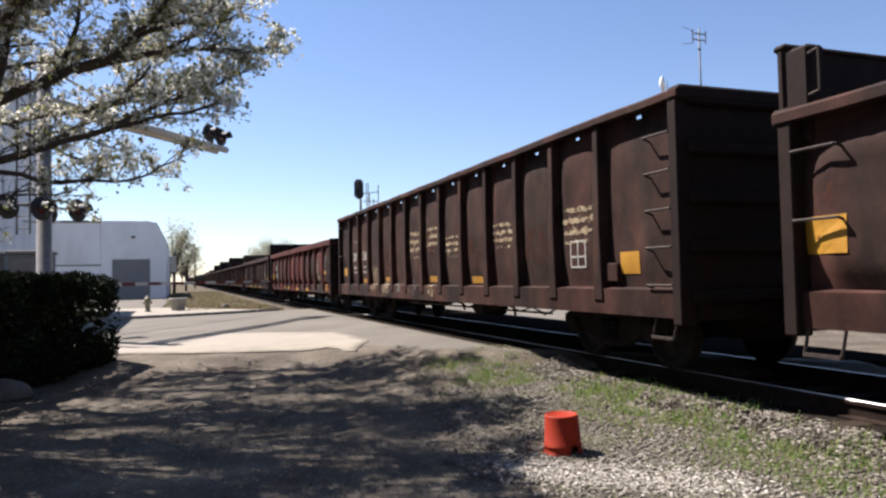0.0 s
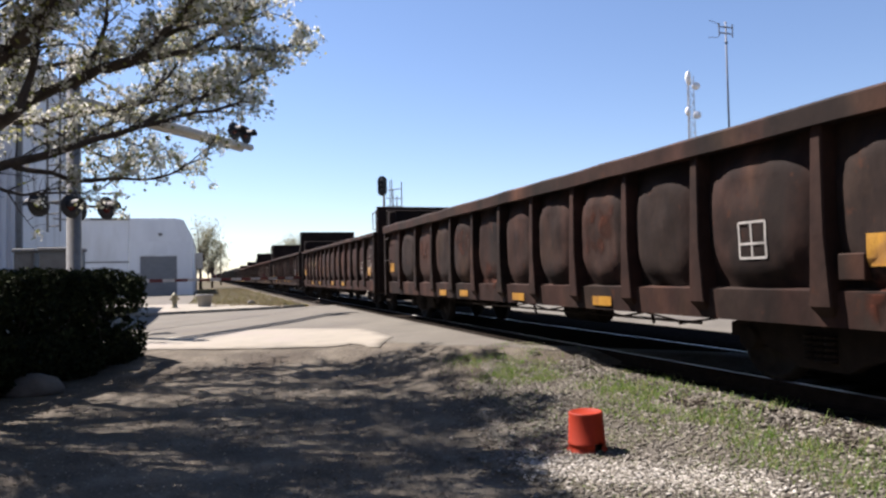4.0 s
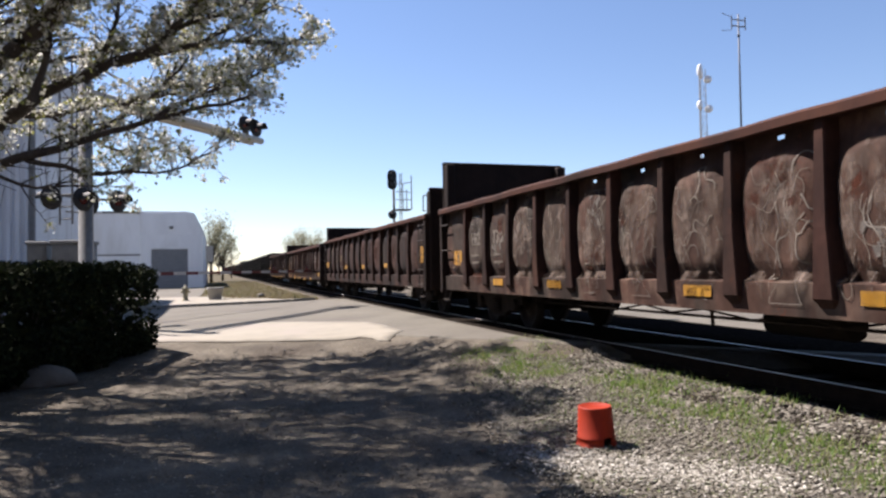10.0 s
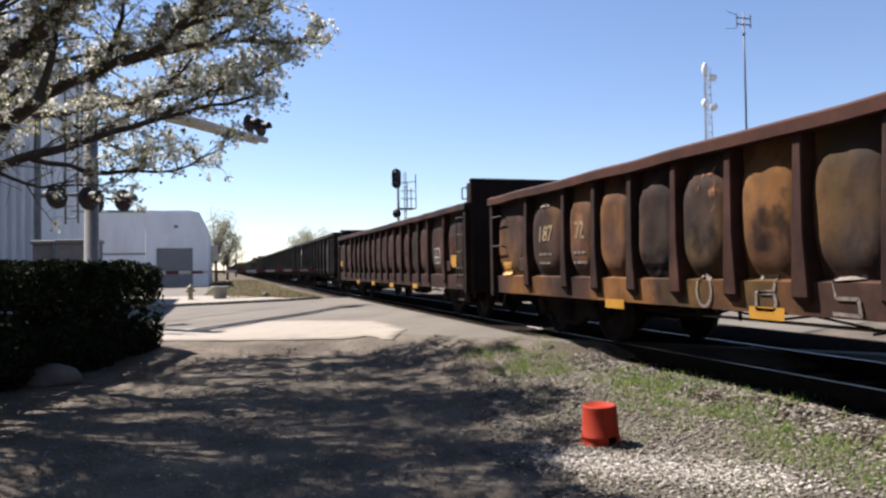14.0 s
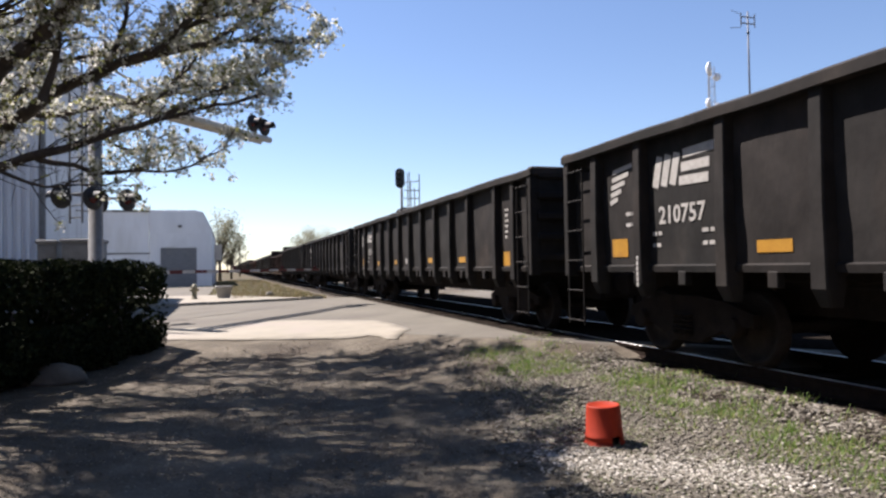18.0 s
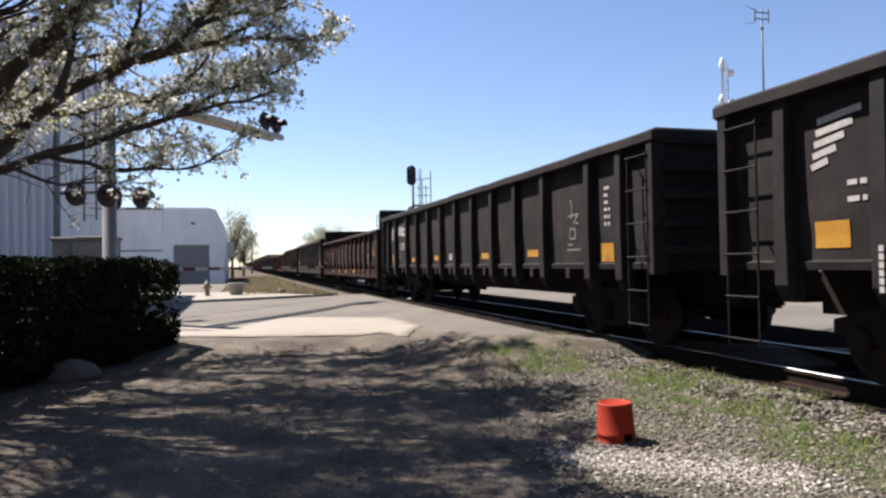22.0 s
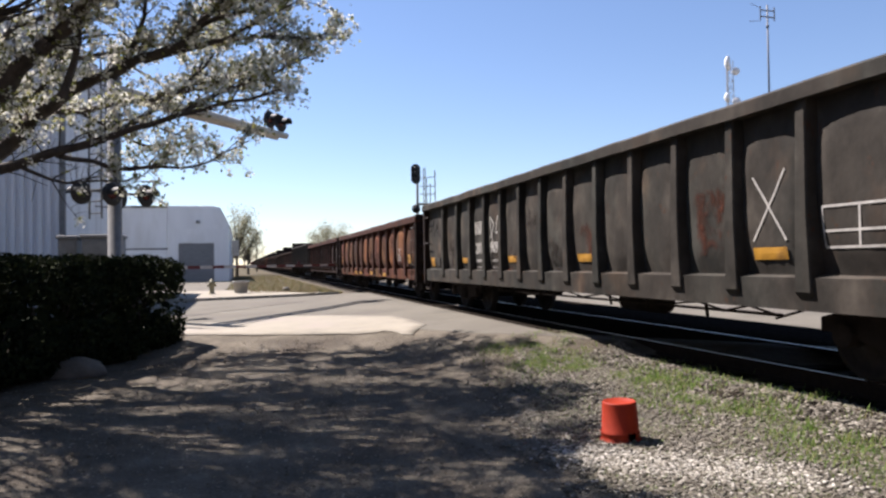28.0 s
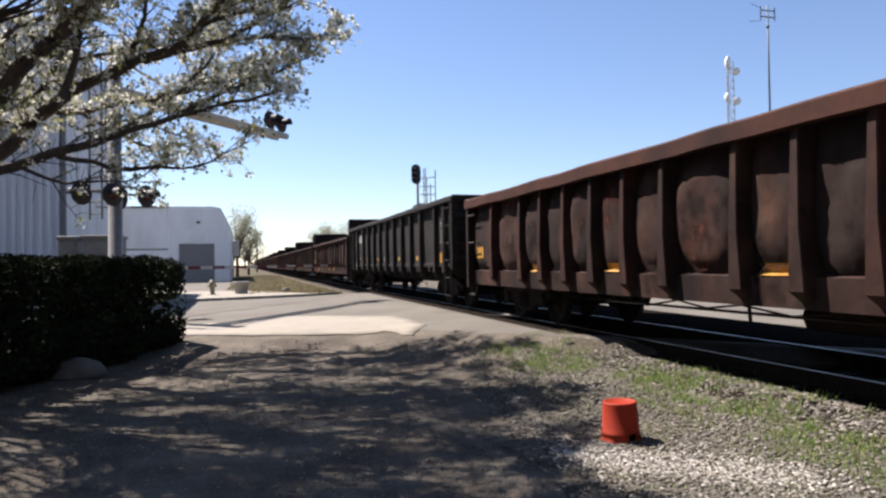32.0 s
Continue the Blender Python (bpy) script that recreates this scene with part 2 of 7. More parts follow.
RUST = dict(scale=2.0, fine=17, rough=0.8, spec=0.11, stretch=(1, 1, 0.75), bump=0.16, bump_dist=0.016, vary=0.16)
AGED = dict(streak=0.27, panel=0.34, **RUST)
M = {
    "brown": surface("brown_car_paint", [(0.0187, 0.0083, 0.0063), (0.0330, 0.0148, 0.0110), (0.0464, 0.0220, 0.0161)],
                     stain=(0.0599, 0.0263, 0.0164), chip=(0.0539, 0.0194, 0.0094), **AGED),
    "dark": surface("dark_brown_car_paint", [(0.0146, 0.0077, 0.0061), (0.0266, 0.0133, 0.0100), (0.0364, 0.0195, 0.0144)],
                    stain=(0.0479, 0.0231, 0.0144), chip=(0.0443, 0.0179, 0.0100), **AGED),
    "red": surface("red_car_paint", [(0.0552, 0.0138, 0.0106), (0.0902, 0.0179, 0.0133), (0.0607, 0.0198, 0.0143)],
                   stain=(0.0276, 0.0170, 0.0143), stain_at=(0.46, 0.56), stain_scale=0.42, chip=(0.0368, 0.0175, 0.0129), **AGED),
    "red_frame": surface("red_frame_paint", [(0.040, 0.0140, 0.0110), (0.068, 0.0175, 0.0132), (0.085, 0.0200, 0.0145)],
                         stain=(0.034, 0.0170, 0.0130), chip=(0.040, 0.019, 0.014), streak=0.15, panel=0.12, **RUST),
    "rust": surface("rusted_car_paint", [(0.0359, 0.0124, 0.0079), (0.0649, 0.0226, 0.0124), (0.0939, 0.0333, 0.0153)],
                    stain=(0.1536, 0.0631, 0.0231), stain_at=(0.50, 0.68), stain_scale=0.9, chip=(0.0256, 0.0119, 0.0085), **AGED),
    "ochre": surface("ochre_rust_car_paint", [(0.0221, 0.0120, 0.0092), (0.0386, 0.0207, 0.0147), (0.0552, 0.0294, 0.0198)],
                     stain=(0.1104, 0.0515, 0.0152), stain_at=(0.46, 0.64), stain_scale=0.75, along=(5.5, 9.5), chip=(0.0276, 0.0147, 0.0110), **AGED),
    "black": surface("black_car_paint", [(0.0133, 0.0119, 0.0109), (0.0179, 0.0160, 0.0146), (0.0226, 0.0202, 0.0182)],
                     stain=(0.0342, 0.0276, 0.0228), stain_at=(0.55, 0.8), streak=0.22, panel=0.14, **RUST),
    "grey": surface("faded_black_car_paint", [(0.0226, 0.0199, 0.0165), (0.0347, 0.0305, 0.0252), (0.0468, 0.0411, 0.0339)],
                    stain=(0.0581, 0.0404, 0.0283), chip=(0.0501, 0.0275, 0.0178), streak=0.34, panel=0.2, **RUST),
    "smeared": surface("pale_smeared_car_paint", [(0.0274, 0.0137, 0.0103), (0.0479, 0.0265, 0.0197), (0.0752, 0.0445, 0.0333)],
                       stain=(0.1710, 0.1154, 0.0855), stain_at=(0.53, 0.78), stain_scale=2.2, along=(16.2, 13.0), chip=(0.0812, 0.0256, 0.0142), **AGED),
    # end steel with the shade of the sunless ends put into its colour
    "shaded_ends": surface("shade_dark_end_steel", [(0.010, 0.0066, 0.0056), (0.016, 0.0102, 0.0083), (0.025, 0.0155, 0.0120)], chip=(0.032, 0.016, 0.0098), **RUST),
    "rim": surface("rusted_rim_steel", [(0.031, 0.0138, 0.0098), (0.050, 0.0205, 0.0140), (0.068, 0.0280, 0.0172)],
                   stain=(0.026, 0.0130, 0.0098), stain_scale=0.8, **RUST),
    "under": surface("grimy_running_gear", [(0.012, 0.0096, 0.0084), (0.026, 0.0200, 0.0165)], scale=5, rough=0.95, spec=0.08),
    "wheel": surface("wheel_steel", [(0.014, 0.0115, 0.0100), (0.032, 0.026, 0.022)], scale=8, rough=0.8, spec=0.15),
    "yellow": surface("yellow_reflector", [(0.31, 0.145, 0.0095), (0.39, 0.20, 0.0145)], scale=5, rough=0.6, bump=0.05, stain=(0.21, 0.10, 0.018), stain_scale=3.0),
    "white": surface("faded_white_lettering", [(0.269, 0.256, 0.23), (0.397, 0.384, 0.352)], scale=14, rough=0.7, bump=0.0),
    "chalk": surface("faded_marks", [(0.10, 0.085, 0.07), (0.22, 0.195, 0.165)], scale=11, rough=0.95, bump=0.0, spec=0.1),
    "gold": surface("faded_yellow_lettering", [(0.13, 0.098, 0.055), (0.26, 0.205, 0.12)], scale=11, rough=0.95, bump=0.0, spec=0.1),
    "iron": surface("worn_grab_iron", [(0.022, 0.0155, 0.0125), (0.046, 0.035, 0.029)], scale=12, rough=0.7, spec=0.2),
    "rail": surface("rail_steel", [(0.014, 0.010, 0.008), (0.03, 0.021, 0.016)], scale=7, rough=0.95, spec=0.05),
    "rail_head": surface("polished_rail_head", [(0.55, 0.54, 0.52), (0.68, 0.67, 0.65)], scale=14, rough=0.4, metal=0.7, bump=0.02),
    "tie": surface("weathered_tie_wood", [(0.012, 0.0088, 0.0068), (0.026, 0.0195, 0.015), (0.038, 0.028, 0.021)], scale=4, spec=0.05,
                   stretch=(0.3, 3, 3), rough=0.95, bump=0.4),
    "dirt": surface("packed_dirt", [(0.056, 0.047, 0.036), (0.094, 0.081, 0.062), (0.145, 0.127, 0.099)], scale=1.6, fine=32, spec=0.1,
                    rough=0.95, bump=0.9, bump_dist=0.03, vary=0.55, stain=(0.054, 0.043, 0.032), stain_scale=0.5),
    "field": surface("dry_grass_field", [(0.048, 0.037, 0.021), (0.075, 0.060, 0.036), (0.050, 0.056, 0.022)], scale=0.25, fine=14,
                     rough=0.95, bump=0.4, vary=0.35, spec=0.1),
    "asphalt": surface("worn_asphalt", [(0.086, 0.079, 0.064), (0.112, 0.103, 0.084), (0.132, 0.122, 0.100)], scale=0.7, fine=70, spec=0.15,
                       rough=0.92, bump=0.25, vary=0.22, stain=(0.0911, 0.0812, 0.0693), stain_scale=0.3),
    "concrete": surface("pale_concrete", [(0.165, 0.147, 0.112), (0.205, 0.184, 0.142), (0.24, 0.217, 0.170)], scale=1.2, fine=50,
                        rough=0.9, bump=0.15, vary=0.12, stain=(0.211, 0.184, 0.152), stain_scale=0.6),
    "ballast": surface("ballast_bed", [(0.0288, 0.0243, 0.0205), (0.0544, 0.0461, 0.0384), (0.0896, 0.0768, 0.064)], scale=14, fine=55, spec=0.08,
                       rough=0.95, bump=0.9, bump_dist=0.03, vary=0.4),
    # dark copy of the ballast with the train's shadow put into its colour
    "train_shade": surface("train_shade_stone", [(0.008, 0.0067, 0.0057), (0.018, 0.015, 0.0125), (0.03, 0.025, 0.0205)], scale=11, fine=50, rough=1.0, spec=0.0, bump=0.8, bump_dist=0.02, vary=0.35),
    "stone": None,
    "gravel": surface("light_gravel", [(0.082, 0.074, 0.060), (0.155, 0.140, 0.115), (0.26, 0.24, 0.205)], scale=34, fine=120, spec=0.1,
                      rough=0.95, bump=1.0, bump_dist=0.03, vary=0.5, stain=(0.095, 0.088, 0.060), stain_scale=0.9, stain_at=(0.48, 0.68)),
    "grass": leafy("spring_grass", [(0.07, 0.135, 0.022), (0.105, 0.18, 0.032), (0.15, 0.21, 0.05), (0.25, 0.23, 0.10)], 0.45),
    "leaf": leafy("young_leaves", [(0.12, 0.13, 0.040), (0.19, 0.20, 0.065), (0.28, 0.27, 0.11)], 0.55),
    "blossom": leafy("white_blossom", [(0.50, 0.50, 0.38), (0.70, 0.69, 0.61), (0.80, 0.79, 0.73), (0.58, 0.58, 0.44)], 0.5),
    # leaf colours near black: the shade on the hedge is put into them
    "hedge": leafy("shade_dark_hedge_leaves", [(0.008, 0.011, 0.006), (0.014, 0.019, 0.008), (0.028, 0.036, 0.014)], 0.10, 0.9, 0.06),
    "bark": surface("grey_brown_bark", [(0.035, 0.028, 0.023), (0.08, 0.065, 0.053)], scale=9, stretch=(1, 1, 0.3), rough=0.95, bump=0.5),
    "metal_wall": surface("white_metal_cladding", [(0.60, 0.62, 0.64), (0.70, 0.72, 0.74)], scale=0.7, rough=0.55, bump=0.05,
                          vary=0.05, stretch=(1, 1, 0.3), stain=(0.52, 0.53, 0.53), stain_scale=0.4),
    "grain_bin": surface("galvanised_cladding", [(0.50, 0.51, 0.53), (0.62, 0.63, 0.65)], scale=0.9, rough=0.6, spec=0.2,
                         bump=0.05, vary=0.08, stretch=(1, 1, 0.25), stain=(0.42, 0.42, 0.43)),
    "shutter": surface("grey_shutter", [(0.13, 0.14, 0.15), (0.19, 0.20, 0.21)], scale=2, rough=0.6, stretch=(1, 1, 4)),
    "galv": surface("galvanised_steel", [(0.125, 0.126, 0.124), (0.19, 0.191, 0.187)], scale=6, rough=0.8, spec=0.15, bump=0.05),
    # lighter than the pole's steel: sunlight on the arm is put into its colour
    "arm": surface("sunlit_pale_arm", [(0.36, 0.345, 0.30), (0.46, 0.445, 0.39)], scale=5, rough=0.7, bump=0.04),
    "cabinet": surface("grey_cabinet_paint", [(0.10, 0.103, 0.105), (0.145, 0.15, 0.152)], scale=3, rough=0.7, bump=0.04),
    "matt_black": surface("matt_black_paint", [(0.010, 0.010, 0.011), (0.02, 0.02, 0.021)], scale=6, rough=0.7),
    "lens": surface("red_lens", [(0.045, 0.005, 0.005), (0.075, 0.008, 0.007)], scale=20, rough=0.25),
    "gate_red": surface("gate_red", [(0.09, 0.013, 0.012), (0.13, 0.020, 0.017)], scale=6, rough=0.5),
    "gate_white": surface("gate_white", [(0.42, 0.41, 0.38), (0.54, 0.52, 0.49)], scale=6, rough=0.5),
    "orange": surface("orange_bucket_plastic", [(0.215, 0.0190, 0.0060), (0.265, 0.0255, 0.0078)], scale=7, rough=0.62, spec=0.15, bump=0.04,
                      vary=0.06, stain=(0.175, 0.0200, 0.0090), stain_scale=4),
    "lime": surface("pale_boulder", [(0.0871, 0.0792, 0.0673), (0.143, 0.131, 0.111)], scale=5, rough=0.95, bump=0.6),
    "planter": surface("white_planter", [(0.277, 0.268, 0.249), (0.333, 0.323, 0.305)], scale=5, rough=0.8),
    "hydrant": surface("yellowed_hydrant_paint", [(0.231, 0.203, 0.12), (0.286, 0.254, 0.157)], scale=8, rough=0.55),
    "brickish": surface("brown_render", [(0.10, 0.075, 0.06), (0.15, 0.115, 0.09)], scale=2, rough=0.9),
    "lattice": surface("lattice_steel", [(0.10, 0.11, 0.13), (0.15, 0.165, 0.19)], scale=3, rough=0.6, spec=0.2),
    "tower_steel": surface("pale_tower_steel", [(0.26, 0.27, 0.29), (0.36, 0.37, 0.39)], scale=3, rough=0.6, spec=0.2),
    "dish": surface("white_dish", [(0.70, 0.70, 0.70), (0.80, 0.80, 0.80)], scale=3, rough=0.5),
    "far_leaf": leafy("far_spring_foliage", [(0.15, 0.145, 0.095), (0.21, 0.205, 0.13), (0.29, 0.28, 0.19)], 0.4),
}


# ---- mesh helpers ----
def part(name, bm, material, parent=None, label="", m=None):
    """Links a bmesh or a mesh as one object under parent."""
    if isinstance(bm, bpy.types.Mesh):
        me = bm
    else:
        me = bpy.data.meshes.new(name)
        bm.to_mesh(me)
        bm.free()
        me.materials.append(material)
    ob = new(name, me)
    ob.parent = parent
    if m is not None:
        ob.matrix_basis = m
    if label:
        tagged(ob, label)
    return ob


def base(name, m, label, category, group="", kind=""):
    ob = new(name)
    ob.empty_display_size = 0.2
    ob.matrix_basis = m
    return tagged(ob, label, category, group, kind)


def add_box(bm, lo, hi, bevel=0.0, m=None):
    x0, y0, z0 = lo
    x1, y1, z1 = hi
    vs = [bm.verts.new(p) for p in ((x0, y0, z0), (x1, y0, z0), (x1, y1, z0), (x0, y1, z0),
                                    (x0, y0, z1), (x1, y0, z1), (x1, y1, z1), (x0, y1, z1))]
    fs = [bm.faces.new([vs[i] for i in f]) for f in ((3, 2, 1, 0), (4, 5, 6, 7), (0, 1, 5, 4), (1, 2, 6, 5), (2, 3, 7, 6), (3, 0, 4, 7))]
    if bevel:
        es = list({e for f in fs for e in f.edges})
        r = bmesh.ops.bevel(bm, geom=es, offset=bevel, segments=1, affect="EDGES", profile=0.5)
        vs = list({v for f in r["faces"] for v in f.verts} | {v for v in vs if v.is_valid})
    if m is not None:
        bmesh.ops.transform(bm, matrix=m, verts=vs)
    return bm


def boxes(*specs, bevel=0.0):
    bm = bmesh.new()
    for lo, hi in specs:
        add_box(bm, lo, hi, bevel)
    return bm


def add_tube(bm, p, q, r0, r1=None, n=8, caps=True):
    """A tapered tube from p to q."""
    p, q = Vector(p), Vector(q)
    r1 = r0 if r1 is None else r1
    d = (q - p).normalized()
    a = d.orthogonal().normalized()
    b = d.cross(a)
    rings = []
    for c, r in ((p, r0), (q, r1)):
        rings.append([bm.verts.new(c + (a * math.cos(2 * math.pi * i / n) + b * math.sin(2 * math.pi * i / n)) * r) for i in range(n)])
    for i in range(n):
        bm.faces.new((rings[0][i], rings[0][(i + 1) % n], rings[1][(i + 1) % n], rings[1][i])).smooth = n > 6
    if caps:
        bm.faces.new(rings[0][::-1])
        bm.faces.new(rings[1])
    return bm


def tubes(*specs, n=8):
    bm = bmesh.new()
    for s in specs:
        add_tube(bm, *s, n=n)
    return bm


def lathe(profile, n=24, axis="Z", closed=False):
    """A turned shape from (radius, height) pairs."""
    bm = bmesh.new()
    rings = []
    for r, z in profile:
        ring = []
        for i in range(n):
            a = 2 * math.pi * i / n
            c, s = r * math.cos(a), r * math.sin(a)
            ring.append(bm.verts.new({"Z": (c, s, z), "X": (z, c, s), "Y": (s, z, c)}[axis]))
        rings.append(ring)
    for a, b in zip(rings, rings[1:]):
        for i in range(n):
            bm.faces.new((a[i], a[(i + 1) % n], b[(i + 1) % n], b[i])).smooth = True
    if profile[0][0] > 1e-4:
        bm.faces.new(rings[0][::-1])
    if profile[-1][0] > 1e-4:
        bm.faces.new(rings[-1])
    return bm


def prism(points, y0, y1):
    """An outline in x, z drawn out along y."""
    bm = bmesh.new()
    a = [bm.verts.new((x, y0, z)) for x, z in points]
    b = [bm.verts.new((x, y1, z)) for x, z in points]
    n = len(points)
    bm.faces.new(a)
    bm.faces.new(b[::-1])
    for i in range(n):
        bm.faces.new((a[i], b[i], b[(i + 1) % n], a[(i + 1) % n]))
    bmesh.ops.recalc_face_normals(bm, faces=bm.faces)
    return bm


def from_arrays(name, verts, faces, material, smooth=False):
    me = bpy.data.meshes.new(name)
    me.from_pydata([tuple(v) for v in verts], [], [tuple(f) for f in faces])
    me.materials.append(material)
    if smooth:
        me.polygons.foreach_set("use_smooth", [True] * len(me.polygons))
    return me


def words(text, size, material, name="lettering"):
    """Flat lettering in the built-in font as a mesh in the x, y plane, centred."""
    cu = bpy.data.curves.new(name, "FONT")
    cu.body, cu.size, cu.align_x, cu.align_y, cu.resolution_u = text, size, "CENTER", "CENTER", 2
    cu.extrude = 0.002
    cu.offset = size * 0.018
    ob = bpy.data.objects.new(name, cu)
    scene.collection.objects.link(ob)
    me = bpy.data.meshes.new_from_object(ob.evaluated_get(bpy.context.evaluated_depsgraph_get()))
    bpy.data.objects.remove(ob)
    me.materials.clear()
    me.materials.append(material)
    return me


def smoothstep(a, b, x):
    u = min(1.0, max(0.0, (x - a) / (b - a)))
    return u * u * (3 - 2 * u)


def table(x, pts):
    if x <= pts[0][0]:
        return pts[0][1]
    for (a, u), (b, v) in zip(pts, pts[1:]):
        if x <= b:
            return u + (v - u) * (x - a) / (b - a)
    return pts[-1][1]


# ---- the lie of the land ----
TRACK_X, RAIL_Z = 6.45, 0.49
NEAR_EDGE = [(-40, 19.0), (-1.2, 16.6), (2.2, 15.2), (3.2, 13.6), (4.0, 11.9), (5.2, 10.2), (8.2, 6.6), (8.8, 8.0), (9.2, 9.8), (9.8, 10.7), (16, 12.5), (60, 14)]


def road_mix(x, y):
    """1 on the paved crossing, 0 on the unpaved ground before it; a ramp between."""
    ramp = table(x, [(3.4, 4.0), (5.0, 1.4), (9, 1.4)])
    return smoothstep(-ramp, 0.3, y - table(x, NEAR_EDGE))


def ground_z(x, y):
    paved = table(x, [(-30, 0.0), (-4, 0.14), (2.5, 0.34), (4.6, 0.46), (40, 0.46)])
    loose = table(x, [(2.2, 0.0), (3.6, 0.04), (4.5, 0.14), (5.1, 0.24), (8.0, 0.24), (8.8, 0.30), (9.6, 0.42), (40, 0.44)])
    k = road_mix(x, y)
    far = smoothstep(29, 33, y)
    beyond = table(x, [(-30, 0.2), (3.2, 0.30), (4.6, 0.27), (8.2, 0.27), (9, 0.4)])
    z = loose + (paved - loose) * k
    z = z + (beyond - z) * far
    return z

# ---- ground ----
def axis_steps(spans):
    out = []
    for a, b, s in spans:
        n = max(1, round((b - a) / s))
        out += [a + (b - a) * i / n for i in range(n)]
    return out + [spans[-1][1]]


def sheet(name, xs, ys, lift, material, keep=None, rough=0.0):
    verts, faces, idx = [], [], {}
    for j, y in enumerate(ys):
        for i, x in enumerate(xs):
            z = ground_z(x, y) + lift
            if rough:
                z += rough * noise.noise((x * 1.1, y * 1.1, 0.3)) + rough * 0.4 * noise.noise((x * 4, y * 4, 1.3))
            verts.append((x, y, z))
    w = len(xs)
    for j in range(len(ys) - 1):
        for i in range(w - 1):
            if keep is None or keep((xs[i] + xs[i + 1]) / 2, (ys[j] + ys[j + 1]) / 2):
                faces.append((j * w + i, j * w + i + 1, (j + 1) * w + i + 1, (j + 1) * w + i))
    used = sorted({v for f in faces for v in f})
    re = {v: k for k, v in enumerate(used)}
    me = from_arrays(name, [verts[v] for v in used], [[re[v] for v in f] for f in faces], material, True)
    return new(name, me)


GX = axis_steps([(-1500, -60, 480), (-60, -12, 8), (-12, -5, 1.0), (-5, 9.5, 0.25), (9.5, 30, 2), (30, 1500, 490)])
GY = axis_steps([(-900, -30, 290), (-30, 0, 3), (0, 2, 0.5), (2, 20, 0.25), (20, 36, 0.5), (36, 100, 8), (100, 2600, 500)])
ground = tagged(sheet("ground", GX, GY, 0.0, M["dirt"], rough=0.012), "packed grey dirt and gravel ground beside the tracks", "ground", kind="structure")

field = tagged(sheet("field", axis_steps([(-1500, -60, 480), (-60, -12, 12), (-12, 4.4, 2)]),
                     axis_steps([(33.5, 100, 4), (100, 2600, 500)]), 0.012, M["field"], lambda x, y: y > 40 or x > 0.6),
               "dry grass and weeds beyond the crossing", "ground", kind="structure")



def road_sheet():
    """The paved crossing: columns along x, each from the near edge to the kerb."""
    xs = axis_steps([(-60, -12, 8), (-12, -2, 1), (-2, 2.6, 0.3), (2.6, 9.2, 0.1), (9.2, 60, 6)])
    n = 60
    verts = []
    for x in xs:
        y0 = table(x, NEAR_EDGE) + 0.12 * noise.noise((x * 1.7, 0.2, 0.1)) + 0.05 * noise.noise((x * 7, 0.7, 0.1))
        for j in range(n + 1):
            y = y0 + (31.2 - y0) * (j / n) ** 1.6
            verts.append((x, y, ground_z(x, y) + (0.010 if j else -0.015)))
    faces = [(i * (n + 1) + j, (i + 1) * (n + 1) + j, (i + 1) * (n + 1) + j + 1, i * (n + 1) + j + 1) for i in range(len(xs) - 1) for j in range(n)]
    return new("road", from_arrays("road", verts, faces, M["asphalt"], True))


road = tagged(road_sheet(), "worn grey asphalt road over the level crossing", "road", kind="structure")
lot = tagged(sheet("far_yard", axis_steps([(8.6, 60, 6)]), axis_steps([(31.2, 90, 6)]), 0.006, M["asphalt"]),
             "grey paved yard beyond the tracks", "ground", kind="structure")


def inside(x, y, outline):
    hit = False
    for (ax, ay), (bx, by) in zip(outline, outline[1:] + outline[:1]):
        if (ay > y) != (by > y) and x < (bx - ax) * (y - ay) / (by - ay) + ax:
            hit = not hit
    return hit


def slab(name, outline, lift, material, label, thick=0.05, ragged=0.0):
    """A laid slab that follows the ground inside an outline in x, y, with edges down into it."""
    x0, x1 = min(p[0] for p in outline), max(p[0] for p in outline)
    y0, y1 = min(p[1] for p in outline), max(p[1] for p in outline)
    nx, ny = max(4, int((x1 - x0) / 0.08)), max(4, int((y1 - y0) / 0.05)) if y1 - y0 < 8 else 40
    bm = bmesh.new()
    vs = {}

    def vert(i, j):
        if (i, j) not in vs:
            x, y = x0 + (x1 - x0) * i / nx, y0 + (y1 - y0) * j / ny
            vs[i, j] = bm.verts.new((x, y, ground_z(x, y) + lift))
        return vs[i, j]
    for i in range(nx):
        for j in range(ny):
            x, y = x0 + (x1 - x0) * (i + 0.5) / nx, y0 + (y1 - y0) * (j + 0.5) / ny
            k = ragged * noise.noise((x * 1.4, y * 1.4, 3.0)) * smoothstep(1.4, 2.6, x)
            if inside(x + k, y + k, outline):
                bm.faces.new((vert(i, j), vert(i + 1, j), vert(i + 1, j + 1), vert(i, j + 1))).smooth = True
    rim = [e for e in bm.edges if e.is_boundary]
    new_v = [v for v in bmesh.ops.extrude_edge_only(bm, edges=rim)["geom"] if isinstance(v, bmesh.types.BMVert)]
    bmesh.ops.translate(bm, verts=new_v, vec=(0, 0, -thick))
    return tagged(part(name, bm, material), label, "paving", kind="structure")


